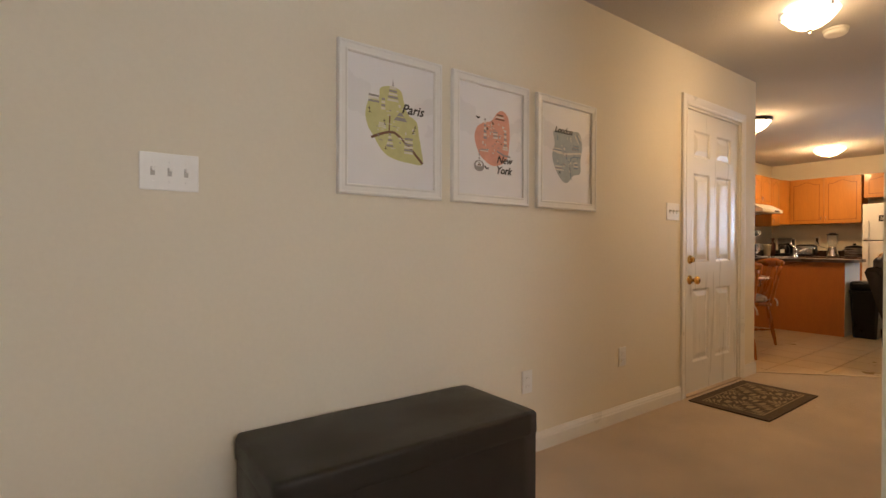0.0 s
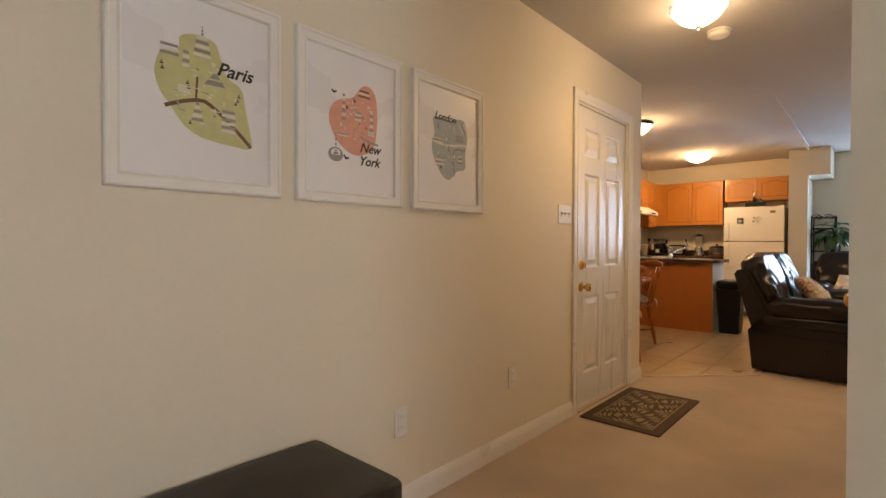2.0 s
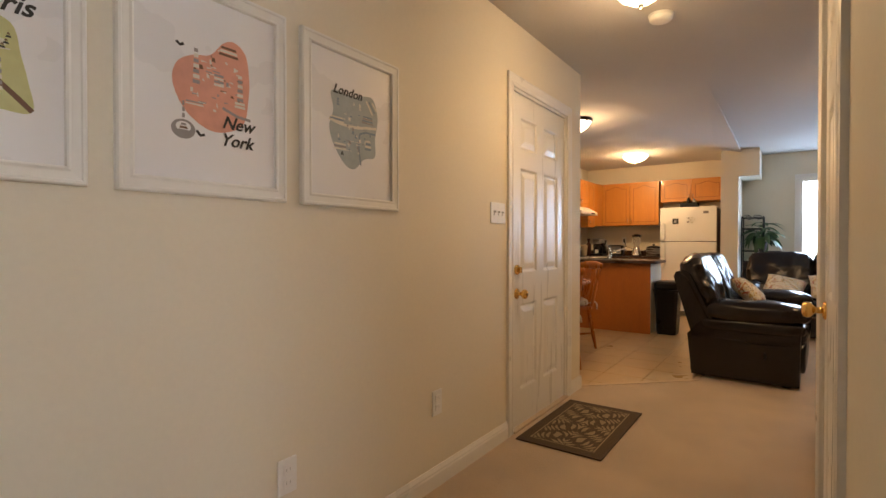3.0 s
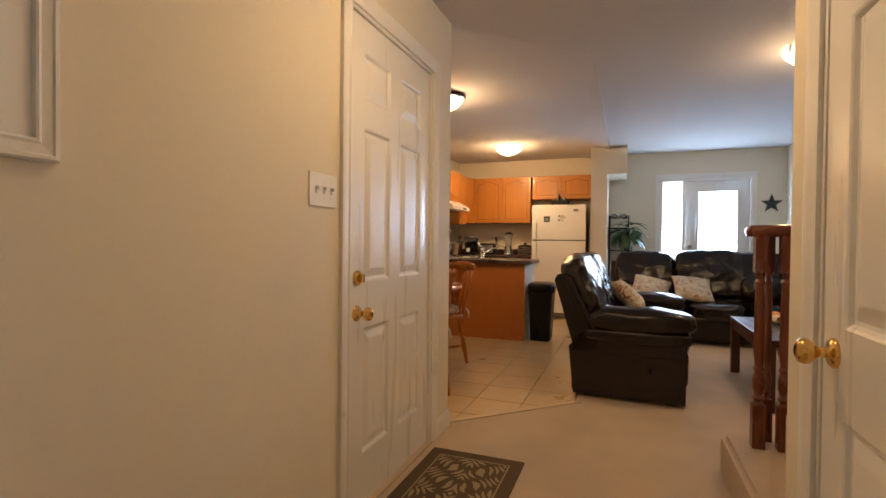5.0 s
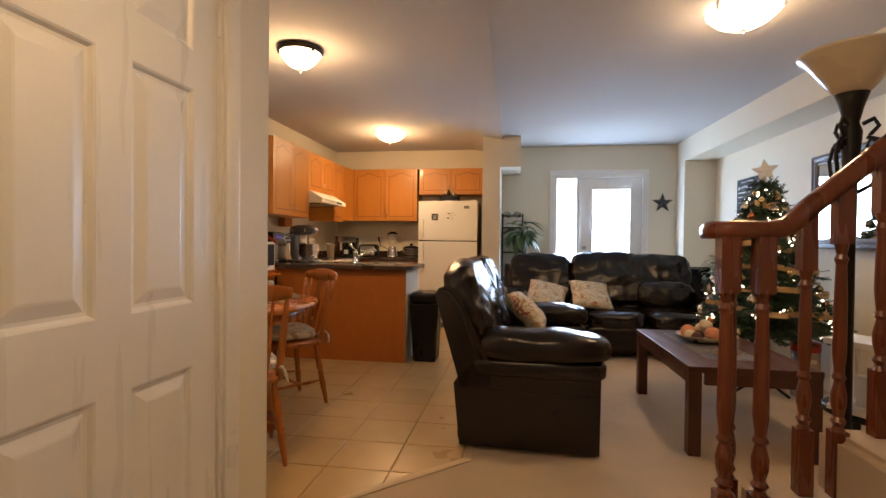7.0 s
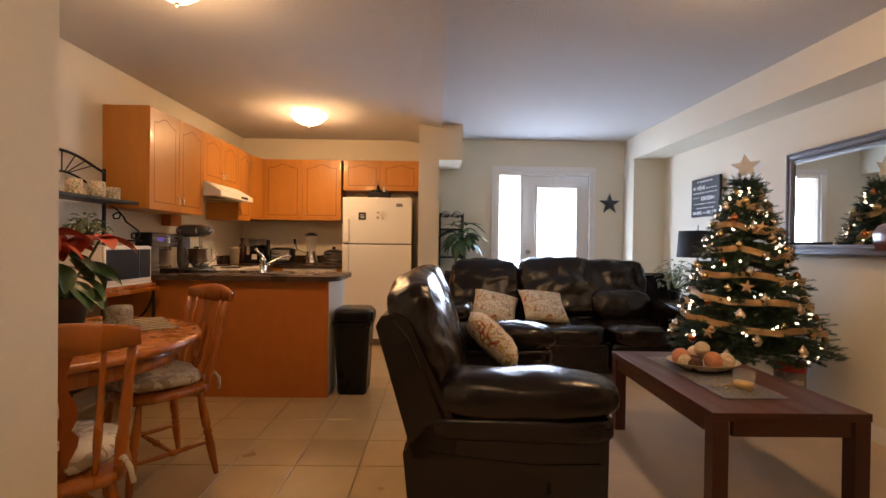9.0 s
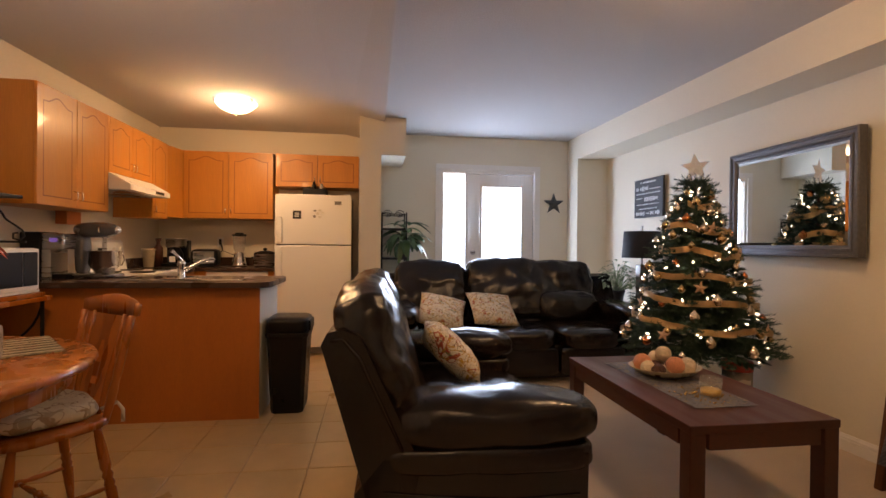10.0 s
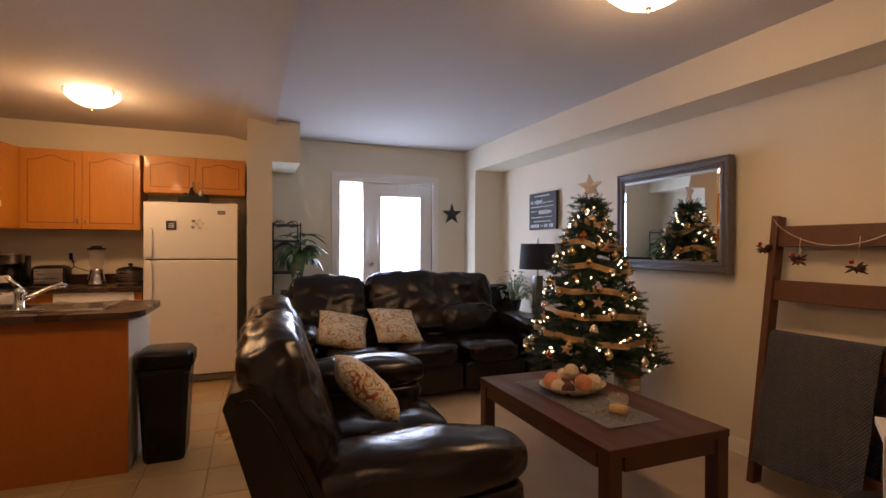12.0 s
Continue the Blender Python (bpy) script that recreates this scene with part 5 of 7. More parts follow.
# blanket ladder
LADDER_WOOD = material("stained_pine", (0.105, 0.036, 0.012), 0.5, scale=24, vary=0.3, bump=0.15, bump_scale=60, stretch=(5, 5, 0.6))
BLANKET = material("grey_knit", (0.21, 0.205, 0.235), 0.95, scale=60, vary=0.5, bump=0.9, bump_scale=75, stretch=(1, 1, 1.8))


def ribbed(m, scale, depth, darker):
    """Adds slanting knitted ribs to a cloth."""
    n, l = m.node_tree.nodes, m.node_tree.links
    b = n["Principled BSDF"]
    co, mp, t = n.new("ShaderNodeTexCoord"), n.new("ShaderNodeMapping"), n.new("ShaderNodeTexWave")
    mp.inputs["Rotation"].default_value = (0, radians(38), 0)
    l.new(co.outputs["Object"], mp.inputs[0])
    l.new(mp.outputs[0], t.inputs["Vector"])
    t.inputs["Scale"].default_value, t.inputs["Distortion"].default_value = scale, 0.8
    t.inputs["Detail"].default_value, t.inputs["Detail Scale"].default_value = 1.5, 2.0
    mix = n.new("ShaderNodeMix")
    mix.data_type = "RGBA"
    mix.inputs[6].default_value = (*darker, 1)
    l.new(t.outputs["Fac"], mix.inputs[0])
    l.new(b.inputs["Base Color"].links[0].from_socket, mix.inputs[7])
    l.new(mix.outputs[2], b.inputs["Base Color"])
    bp = n.new("ShaderNodeBump")
    bp.inputs["Strength"].default_value, bp.inputs["Distance"].default_value = depth, 0.01
    l.new(t.outputs["Fac"], bp.inputs["Height"])
    l.new(bp.outputs[0], b.inputs["Normal"].links[0].from_node.inputs["Normal"])


ribbed(BLANKET, 27, 0.5, (0.145, 0.14, 0.165))


def ladder():
    lean = pose(0, 0, 0, 8)
    root = thing("blanket_ladder", pose(5.637, -1.385, 0, 0, 0, 1.5), "stained wooden blanket ladder leaning on the wall", "ladder")
    length = 1.475
    for s in (-1, 1):
        bm = box(s * 0.315 - 0.019, s * 0.315 + 0.019, -0.037, 0.037, 0.0, length)
        bmesh.ops.transform(bm, matrix=lean, verts=bm.verts)
        for v in bm.verts:
            if v.co.z < 0.05:
                v.co.z = 0.0
        part("rail", bm, LADDER_WOOD, root, "", False, 0.004)
    for z in (0.185, 0.475, 0.765, 1.06, 1.36):
        bm = box(-0.296, 0.296, -0.019, 0.019, z - 0.056, z + 0.056)
        bmesh.ops.transform(bm, matrix=lean, verts=bm.verts)
        part("rung", bm, LADDER_WOOD, root, "", False, 0.003)
    # folded blanket over the third rung from the top
    throw = thing("throw_blanket", pose(5.637, -1.385, 0, 0, 0, 1.5), "grey ribbed knit blanket draped over a ladder rung", "blanket")
    bm = bmesh.new()
    rows = []
    path = [(-0.034, 0.05), (-0.036, 0.40), (-0.034, 0.60), (-0.028, 0.648), (-0.006, 0.668), (0.020, 0.664), (0.040, 0.645), (0.050, 0.58)]
    path += [(0.052 + 0.004 * k, 0.58 - 0.046 * k) for k in range(1, 14)]
    cols = 60
    for j, (y, z) in enumerate((a, b + 0.174) for a, b in path):
        row = []
        for i in range(cols + 1):
            x = -0.225 + 0.505 * i / cols
            wave = 0.006 * math.sin(i * 0.9 + j * 0.8) * (1 if j > 5 else 0.2)
            p = lean @ Vector((x, y + wave + (0.012 * noise.noise(Vector((x * 5, z * 4, 0))) if j > 6 else 0), z))
            if j > 8:
                p.z -= 0.03 * math.sin(i / cols * 2.2)
            row.append(bm.verts.new(p))
        rows.append(row)
    for a, b in zip(rows, rows[1:]):
        for i in range(cols):
            bm.faces.new((a[i], a[i + 1], b[i + 1], b[i]))
    bmesh.ops.solidify(bm, geom=bm.faces[:], thickness=0.010)
    part("cloth", bm, BLANKET, throw, "", True)
    garland = thing("berry_garland", pose(5.637, -1.385, 0, 0, 0, 1.5), "twine garland with red berries and pine cones on the ladder", "garland")
    string = [Vector((0.32 - 0.64 * k / 24, 0.0, 1.455 - 0.15 * math.sin(math.pi * min(1, k / 24 * 1.0)) ** 0.7)) + Vector((0, 0.035, 0)) for k in range(25)]
    part("twine", rod([lean @ p for p in string], 0.0028, 6), BALL_CREAM, garland, "", True)
    rnd = random.Random(3)
    for cx, cz in ((0.352, 1.285), (0.17, 1.225), (-0.10, 1.195)):
        part("hanger", rod([lean @ Vector((cx, 0.036, 1.33 + 0.02)), lean @ Vector((cx, 0.036, cz))], 0.002, 5), BALL_CREAM, garland)
        bm = bmesh.new()
        for k in range(26):
            a, b = rnd.uniform(0, 6.28), rnd.uniform(-0.9, 0.9)
            d = Vector((1.4 * math.cos(a), 0.5 * math.sin(a), b)) * 0.034
            c = lean @ Vector((cx, 0.045, cz))
            rod([c, c + d * 0.6, c + d], 0.004, 4, bm, [0.003, 0.007, 0.002])
        part("pine_cone", bm, BALL_BROWN, garland, "dark pine cone sprig")
        bm = bmesh.new()
        bmesh.ops.create_icosphere(bm, subdivisions=2, radius=0.011, matrix=Matrix.Translation(lean @ Vector((cx + 0.01, 0.07, cz + 0.024))))
        part("berry", bm, material("red_berry", (0.35, 0.012, 0.012), 0.3), garland, "red berry", True)


ladder()


# ---- stairs ----
def staircase():
    root = tagged(new("stairs"), "carpeted beige stairs rising beside the living room", "stairs", "", "structure")
    rise, run = 0.19, 0.225
    for k in range(9):
        y = 0.315 - run * k
        if y - 0.02 < TY:
            break
        top = rise * (k + 1)
        bm = box(3.425, 4.545 + (0.02 if k == 0 else 0), TY + 0.0, y, rise * k, top)
        bmesh.ops.bevel(bm, geom=[e for e in bm.edges if all(v.co.y > y - 0.001 and v.co.z > top - 0.001 for v in e.verts) or (all(v.co.x > 4.54 for v in e.verts) and all(v.co.z > top - 0.001 for v in e.verts))], offset=0.022, segments=3, affect="EDGES")
        part("step", bm, CARPET, root)
    return root


staircase()


def baluster_mesh(height, thick):
    """Square foot, turned shaft, square head."""
    t = thick / 2
    bm = box(-t, t, -t, t, 0, 0.20)
    box(-t, t, -t, t, height - 0.17, height, bm)
    lo, hi = 0.20, height - 0.17
    s = hi - lo
    prof = [(t * 0.95, lo - 0.002), (t * 0.6, lo + 0.014), (t * 1.0, lo + 0.030), (t * 0.62, lo + 0.044), (t * 0.95, lo + 0.08), (t * 0.98, lo + 0.11), (t * 0.6, lo + 0.15), (t * 0.9, lo + 0.162), (t * 0.62, lo + 0.178), (t * 0.88, lo + 0.24),
            (t * 0.82, lo + s * 0.7), (t * 0.66, hi - 0.06), (t * 0.9, hi - 0.045), (t * 0.62, hi - 0.03), (t * 0.95, hi + 0.002)]
    turned(prof, 14, bm)
    return bm


def railing():
    root = thing("stair_railing", pose(-0.022, -0.03, 0), "cherry-stained wooden stair railing with turned balusters", "railing")
    path = [(4.555, 0.135, 1.185), (4.575, 0.185, 1.185), (4.54, 0.240, 1.185), (4.48, 0.248, 1.185), (4.45, 0.205, 1.185), (4.452, 0.14, 1.185), (4.475, 0.085, 1.187), (4.492, 0.045, 1.198), (4.50, 0.01, 1.222), (4.50, -0.03, 1.262)]
    y, z = -0.03, 1.262
    while z < 2.36:
        y -= 0.1
        z += 0.0875
        path.append((4.50, y, z))
    bm = bmesh.new()
    pts = [Vector(p) for p in path]
    prof = [(-0.026, -0.026), (0.026, -0.026), (0.030, -0.010), (0.031, 0.006), (0.024, 0.020), (0.010, 0.027), (-0.010, 0.027), (-0.024, 0.020), (-0.031, 0.006), (-0.030, -0.010)]
    rings = []
    for i, p in enumerate(pts):
        d = (pts[min(i + 1, len(pts) - 1)] - pts[max(i - 1, 0)]).normalized()
        side = d.cross(Vector((0, 0, 1))).normalized()
        up = side.cross(d)
        rings.append([bm.verts.new(p + side * u + up * v) for u, v in prof])
    for a, b in zip(rings, rings[1:]):
        for i in range(len(prof)):
            j = (i + 1) % len(prof)
            bm.faces.new((a[i], a[j], b[j], b[i]))
    bm.faces.new(rings[0][::-1])
    bm.faces.new(rings[-1])
    part("handrail", bm, RAIL_WOOD, root, "", True)
    part("volute_cap", turned([(0.040, 1.160), (0.046, 1.172), (0.048, 1.19), (0.040, 1.206), (0.02, 1.212)], 20, None, pose(4.500, 0.195, 0)), RAIL_WOOD, root, "", True)
    for x, y, z, top, thick, name in ((4.447, 0.222, 0.19, 1.165, 0.052, "newel_post"), (4.553, 0.165, 0.19, 1.165, 0.040, "baluster"), (4.447, 0.122, 0.19, 1.165, 0.050, "baluster"), (4.50, -0.022, 0.38, 1.235, 0.042, "baluster"),
                                     (4.50, -0.118, 0.38, 1.315, 0.042, "baluster"), (4.50, -0.228, 0.57, 1.41, 0.042, "baluster"), (4.50, -0.335, 0.57, 1.50, 0.042, "baluster"), (4.50, -0.45, 0.76, 1.60, 0.042, "baluster"), (4.50, -0.56, 0.76, 1.70, 0.042, "baluster")):
        part(name, baluster_mesh(top - z, thick), RAIL_WOOD, root, "", False).location = (x, y, z)


railing()


def torchiere():
    root = thing("floor_lamp", pose(4.645, -0.268, 0) @ Matrix.Diagonal((0.82, 0.82, 0.972, 1)), "black iron torchiere floor lamp with a glass bowl, unlit", "floor lamp")
    part("base", turned([(0.105, 0), (0.11, 0.012), (0.08, 0.035), (0.03, 0.06), (0.022, 0.09)], 24), IRON, root, "", True)
    part("pole", turned([(0.022, 0.08), (0.022, 1.38), (0.034, 1.40), (0.026, 1.43), (0.038, 1.56), (0.026, 1.59), (0.034, 1.62), (0.042, 1.65), (0.058, 1.69), (0.02, 1.70)], 16), IRON, root, "", True)
    for k in range(3):
        a = 2 * math.pi * k / 3 + 2.2
        pts = [(0.035, 1.63), (0.070, 1.645), (0.085, 1.620), (0.062, 1.595), (0.05, 1.585), (0.085, 1.575), (0.075, 1.545), (0.05, 1.555), (0.06, 1.58), (0.095, 1.565), (0.115, 1.52), (0.10, 1.46), (0.06, 1.42), (0.024, 1.40)]
        part("scroll", rod([(r * math.cos(a), r * math.sin(a), z - 0.045) for r, z in pts], 0.008, 6), IRON, root, "", True)
    milk = material("cream_glass_bowl", (0.66, 0.56, 0.40), 0.3, scale=8, vary=0.12, coat=0.5)
    part("shade", turned([(0.056, 1.690), (0.085, 1.718), (0.125, 1.765), (0.155, 1.800), (0.182, 1.822), (0.188, 1.830), (0.182, 1.832), (0.150, 1.812), (0.118, 1.775), (0.078, 1.73), (0.04, 1.705)], 36), milk, root, "cream glass bowl shade", True)


torchiere()

stool = thing("side_table", pose(4.86, -0.50, 0), "small round black side table", "side table")
part("tabletop", turned([(0.15, 0.51), (0.16, 0.515), (0.16, 0.535), (0.155, 0.54)], 32), IRON, stool, "", True)
for k in range(3):
    a = 2 * math.pi * k / 3
    part("leg", rod([(0.13 * math.cos(a), 0.13 * math.sin(a), 0.0), (0.11 * math.cos(a), 0.11 * math.sin(a), 0.512)], 0.012, 8), IRON, stool)
lantern = thing("lantern", pose(4.805, -0.435, 0.5405, 0, 0, 32), "white square candle lantern with glass sides", "lantern")
part("base", box(-0.085, 0.085, -0.085, 0.085, 0, 0.02), TRIM, lantern, "", False, 0.003)
for sx in (-1, 1):
    for sy in (-1, 1):
        part("post", box(sx * 0.07 - 0.008, sx * 0.07 + 0.008, sy * 0.07 - 0.008, sy * 0.07 + 0.008, 0.02, 0.24), TRIM, lantern)
part("top", box(-0.095, 0.095, -0.095, 0.095, 0.24, 0.262), TRIM, lantern, "", False, 0.003)
part("candle", turned([(0.03, 0.02), (0.03, 0.13), (0.004, 0.131)], 16), WHITE_PLASTIC, lantern)
for s in (-1, 1):
    part("glass_side", box(-0.062, 0.062, s * 0.068 - 0.001, s * 0.068 + 0.001, 0.021, 0.239), GLASS, lantern)
    part("glass_side", box(s * 0.068 - 0.001, s * 0.068 + 0.001, -0.062, 0.062, 0.021, 0.239), GLASS, lantern)

# ---- kitchen ----
def arch_door(parent, m, w, h, knob_side):
    """A cabinet door with an arched raised panel; local x across, z up, front to -y."""
    root = part("door", box(0.002, w - 0.002, -0.019, 0, 0.002, h - 0.002), OAK, parent, "", False, 0.003)
    root.matrix_basis = m
    inset, rise = 0.055, min(0.045, h * 0.09)
    pts = [(inset, inset), (w - inset, inset)]
    for k in range(13):
        f = k / 12
        s = abs(f - 0.5) * 2
        z = h - inset - rise + rise * (0.5 + 0.5 * math.cos(math.pi * min(1, s * 1.25)))
        pts.append((w - inset - (w - 2 * inset) * f, z))
    cx, cz = w / 2, h / 2
    bm = bmesh.new()
    rings = []
    for shrink, y in ((0.0, -0.0192), (0.006, -0.0145), (0.012, -0.0145), (0.032, -0.0188)):
        rings.append([bm.verts.new((cx + (x - cx) * (1 - shrink / (w / 2 - inset)), y, cz + (z - cz) * (1 - shrink / (h / 2 - inset)))) for x, z in pts])
    n = len(pts)
    for a, b in zip(rings, rings[1:]):
        for i in range(n):
            bm.faces.new((a[i], a[(i + 1) % n], b[(i + 1) % n], b[i]))
    bm.faces.new(rings[-1])
    # a flat dark ring round the panel paints in the shade of its recess
    part("raised_panel", bm, OAK, root)
    groove_shade = bmesh.new()
    ra = [groove_shade.verts.new((x, -0.0199, z)) for x, z in pts]
    rb = [groove_shade.verts.new((cx + (x - cx) * (1 - 0.0085 / (w / 2 - inset)), -0.0199, cz + (z - cz) * (1 - 0.0085 / (h / 2 - inset)))) for x, z in pts]
    for i in range(n):
        groove_shade.faces.new((ra[i], ra[(i + 1) % n], rb[(i + 1) % n], rb[i]))
    part("groove_shade", groove_shade, GROOVE_SHADE, root)
    kx = w - 0.03 if knob_side > 0 else 0.03
    handle = rod([(kx, -0.019, 0.055), (kx, -0.042, 0.062), (kx, -0.044, 0.085), (kx, -0.042, 0.108), (kx, -0.019, 0.115)], 0.0045, 8)
    part("handle", handle, CHROME, root, "small chrome pull handle", True)
    return root


def wall_cabinet(m, w, h, doors, label, depth=0.31):
    """A hanging cabinet: local x across, y to the wall (back at depth), bottom at z 0."""
    root = thing("wall_cabinet", m, label, "kitchen cabinet", "oak wall cabinets")
    part("body", box(0, w, 0, depth, 0, h), OAK, root, "", False, 0.002)
    dw = w / doors
    for k in range(doors):
        arch_door(root, pose(dw * k, -0.001, 0), dw, h, (1 if k == 0 else -1) if doors > 1 else -1)
    return root


CAB_FACE_X, CAB_FACE_Y = 9.475, 3.175
# back wall, seen straight on: local x runs to -y
for y0, w, z0, h, doors, label in ((2.195, 0.925, 1.435, 0.725, 2, "honey oak wall cabinet with two arched doors"), (1.27, 0.90, 1.80, 0.36, 2, "short honey oak cabinet above the fridge")):
    wall_cabinet(pose(CAB_FACE_X, y0 + w, z0, 0, 0, -90), w, h, doors, label)
corner = thing("corner_cabinet", pose(9.15, 3.12, 1.435), "honey oak corner cabinet between two runs", "kitchen cabinet", "oak wall cabinets")
part("body", prism([(0.03, 0.06), (0.325, 0.0), (0.64, 0.0), (0.64, 0.37), (0.03, 0.37)], 0, 0.725), OAK, corner)
# left wall: local x runs along +x
for x0, w, z0, h, doors, label in ((7.235, 0.82, 1.40, 0.76, 2, "honey oak wall cabinet with two arched doors"), (8.057, 0.76, 1.72, 0.44, 2, "short honey oak cabinet above the range hood"), (8.819, 0.335, 1.40, 0.76, 1, "narrow honey oak wall cabinet with an arched door")):
    wall_cabinet(pose(x0, CAB_FACE_Y, z0), w, h, doors, label, KY - CAB_FACE_Y - 0.002)

hood = thing("range_hood", pose(8.057, 3.0, 1.585), "white under-cabinet range hood", "range hood")
bm = bmesh.new()
prism([(0.0, 0.0), (0.0, 0.045), (0.16, 0.135), (0.495, 0.135), (0.495, 0.0)], 0.002, 0.758, bm, SIDEWAYS)
part("canopy", bm, WHITE_PLASTIC, hood, "", False, 0.004)
part("filter", box(0.08, 0.68, 0.08, 0.42, -0.006, 0.0), STEEL, hood)
part("switch_panel", box(0.46, 0.62, -0.004, 0.0, 0.012, 0.034), BLACK_PLASTIC, hood)


def base_run():
    body = thing("peninsula", pose(0, 0, 0), "oak veneer kitchen peninsula with a dark laminate worktop", "kitchen island")
    part("back_panel", box(7.295, 7.313, 1.850, 3.495, 0.0, 0.878), OAK_PANEL, body, "reddish oak veneer panel")
    part("cabinet_box", box(7.313, 7.90, 1.868, 3.495, 0.0, 0.876), OAK, body)
    part("end_panel", box(7.313, 7.90, 1.850, 1.868, 0.0, 0.878), WALL, body, "pale painted end panel")
    top = thing("worktop", pose(0, 0, 0.878), "dark brown laminate worktop with rounded corners", "worktop")
    pts = [(7.235, 3.497), (7.235, 1.865), (7.245, 1.835), (7.30, 1.79), (7.36, 1.775), (7.84, 1.775), (7.90, 1.79), (7.935, 1.84), (7.935, 3.497)]
    hole = (7.42, 7.84, 2.02, 2.78)
    part("slab", prism(pts, 0.0, 0.036), COUNTER, top, "", False, 0.008, 3)
    sink = thing("kitchen_sink", pose(7.63, 2.40, 0.9145), "stainless steel double sink set in the worktop", "sink")
    rim = box(-0.23, 0.23, -0.40, 0.40, 0, 0.005)
    part("rim", rim, STEEL, sink, "", False, 0.002)
    for y0, y1 in ((-0.37, -0.02), (0.02, 0.37)):
        bm = bmesh.new()
        rings = []
        for inset, z in ((0, 0.006), (0.006, 0.0055), (0.012, 0.0052)):
            rings.append([bm.verts.new((sx * (0.17 - inset), (y0 + y1) / 2 + sy * ((y1 - y0) / 2 - inset), z)) for sx, sy in ((-1, -1), (1, -1), (1, 1), (-1, 1))])
        for a, b in zip(rings, rings[1:]):
            for i in range(4):
                bm.faces.new((a[i], a[(i + 1) % 4], b[(i + 1) % 4], b[i]))
        bm.faces.new(rings[-1])
        part("basin", bm, CHROME, sink)
    tap = thing("faucet", pose(7.43, 2.39, 0.92), "chrome single-lever kitchen faucet", "faucet")
    part("base", turned([(0.032, 0), (0.034, 0.006), (0.026, 0.014), (0.022, 0.09), (0.026, 0.10), (0.024, 0.12), (0.012, 0.135)], 18), CHROME, tap, "", True)
    part("deck_plate", cushion(-0.03, 0.03, -0.12, 0.12, 0.0, 0.012, 3, 6), CHROME, tap, "", True)
    part("spout", rod([(0, 0, 0.06), (0.02, -0.05, 0.085), (0.05, -0.12, 0.125), (0.07, -0.17, 0.14), (0.08, -0.19, 0.13)], 0.012, 10), CHROME, tap, "", True)
    part("lever", rod([(0, 0, 0.125), (-0.005, 0.03, 0.165), (-0.01, 0.055, 0.195)], 0.010, 8, None, [0.016, 0.010, 0.013]), CHROME, tap, "", True)
    # back run
    run = thing("base_cabinet", pose(0, 0, 0), "honey oak base cabinet under a dark worktop", "kitchen cabinet")
    part("body", box(9.20, 9.795, 2.80, 3.495, 0.09, 0.876), OAK, run)
    part("kick", box(9.25, 9.795, 2.80, 3.495, 0.0, 0.09), BLACK_PLASTIC, run)
    side = thing("base_cabinet", pose(0, 0, 0), "narrow honey oak base cabinet beside the fridge", "kitchen cabinet")
    part("body", box(9.20, 9.795, 2.13, 2.188, 0.0, 0.876), OAK, side)
    wash = thing("dishwasher", pose(9.19, 2.19, 0.0), "white built-in dishwasher under the worktop", "dishwasher")
    part("tub", box(0.03, 0.60, 0.004, 0.604, 0.09, 0.872), WHITE_PLASTIC, wash)
    part("door", box(0.0, 0.03, 0.004, 0.604, 0.12, 0.74), WHITE_PLASTIC, wash, "", False, 0.004)
    part("control_panel", box(-0.006, 0.03, 0.004, 0.604, 0.745, 0.872), WHITE_PLASTIC, wash, "", False, 0.005)
    part("handle", rod([(-0.012, 0.04, 0.815), (-0.022, 0.16, 0.792), (-0.024, 0.30, 0.786), (-0.022, 0.45, 0.792), (-0.012, 0.565, 0.815)], 0.010, 8), WHITE_PLASTIC, wash, "", True)
    back = thing("worktop", pose(0, 0, 0.878), "dark brown laminate worktop along the wall", "worktop")
    part("slab", box(9.165, 9.795, 2.125, 3.497, 0.0, 0.036), COUNTER, back, "", False, 0.006)
    part("backsplash", box(9.778, 9.797, 2.125, 3.497, 0.036, 0.13), COUNTER, back, "", False, 0.003)
    left = thing("worktop", pose(0, 0, 0.878), "short dark laminate worktop beside the range", "worktop")
    part("slab", box(8.905, 9.16, 2.88, 3.497, 0.0, 0.036), COUNTER, left, "", False, 0.006)
    part("backsplash", box(8.905, 9.77, 3.478, 3.496, 0.0365, 0.13), COUNTER, left)
    lower = thing("base_cabinet", pose(0, 0, 0), "honey oak base cabinet beside the range", "kitchen cabinet")
    part("body", box(8.905, 9.195, 2.91, 3.495, 0.0, 0.876), OAK, lower)


base_run()


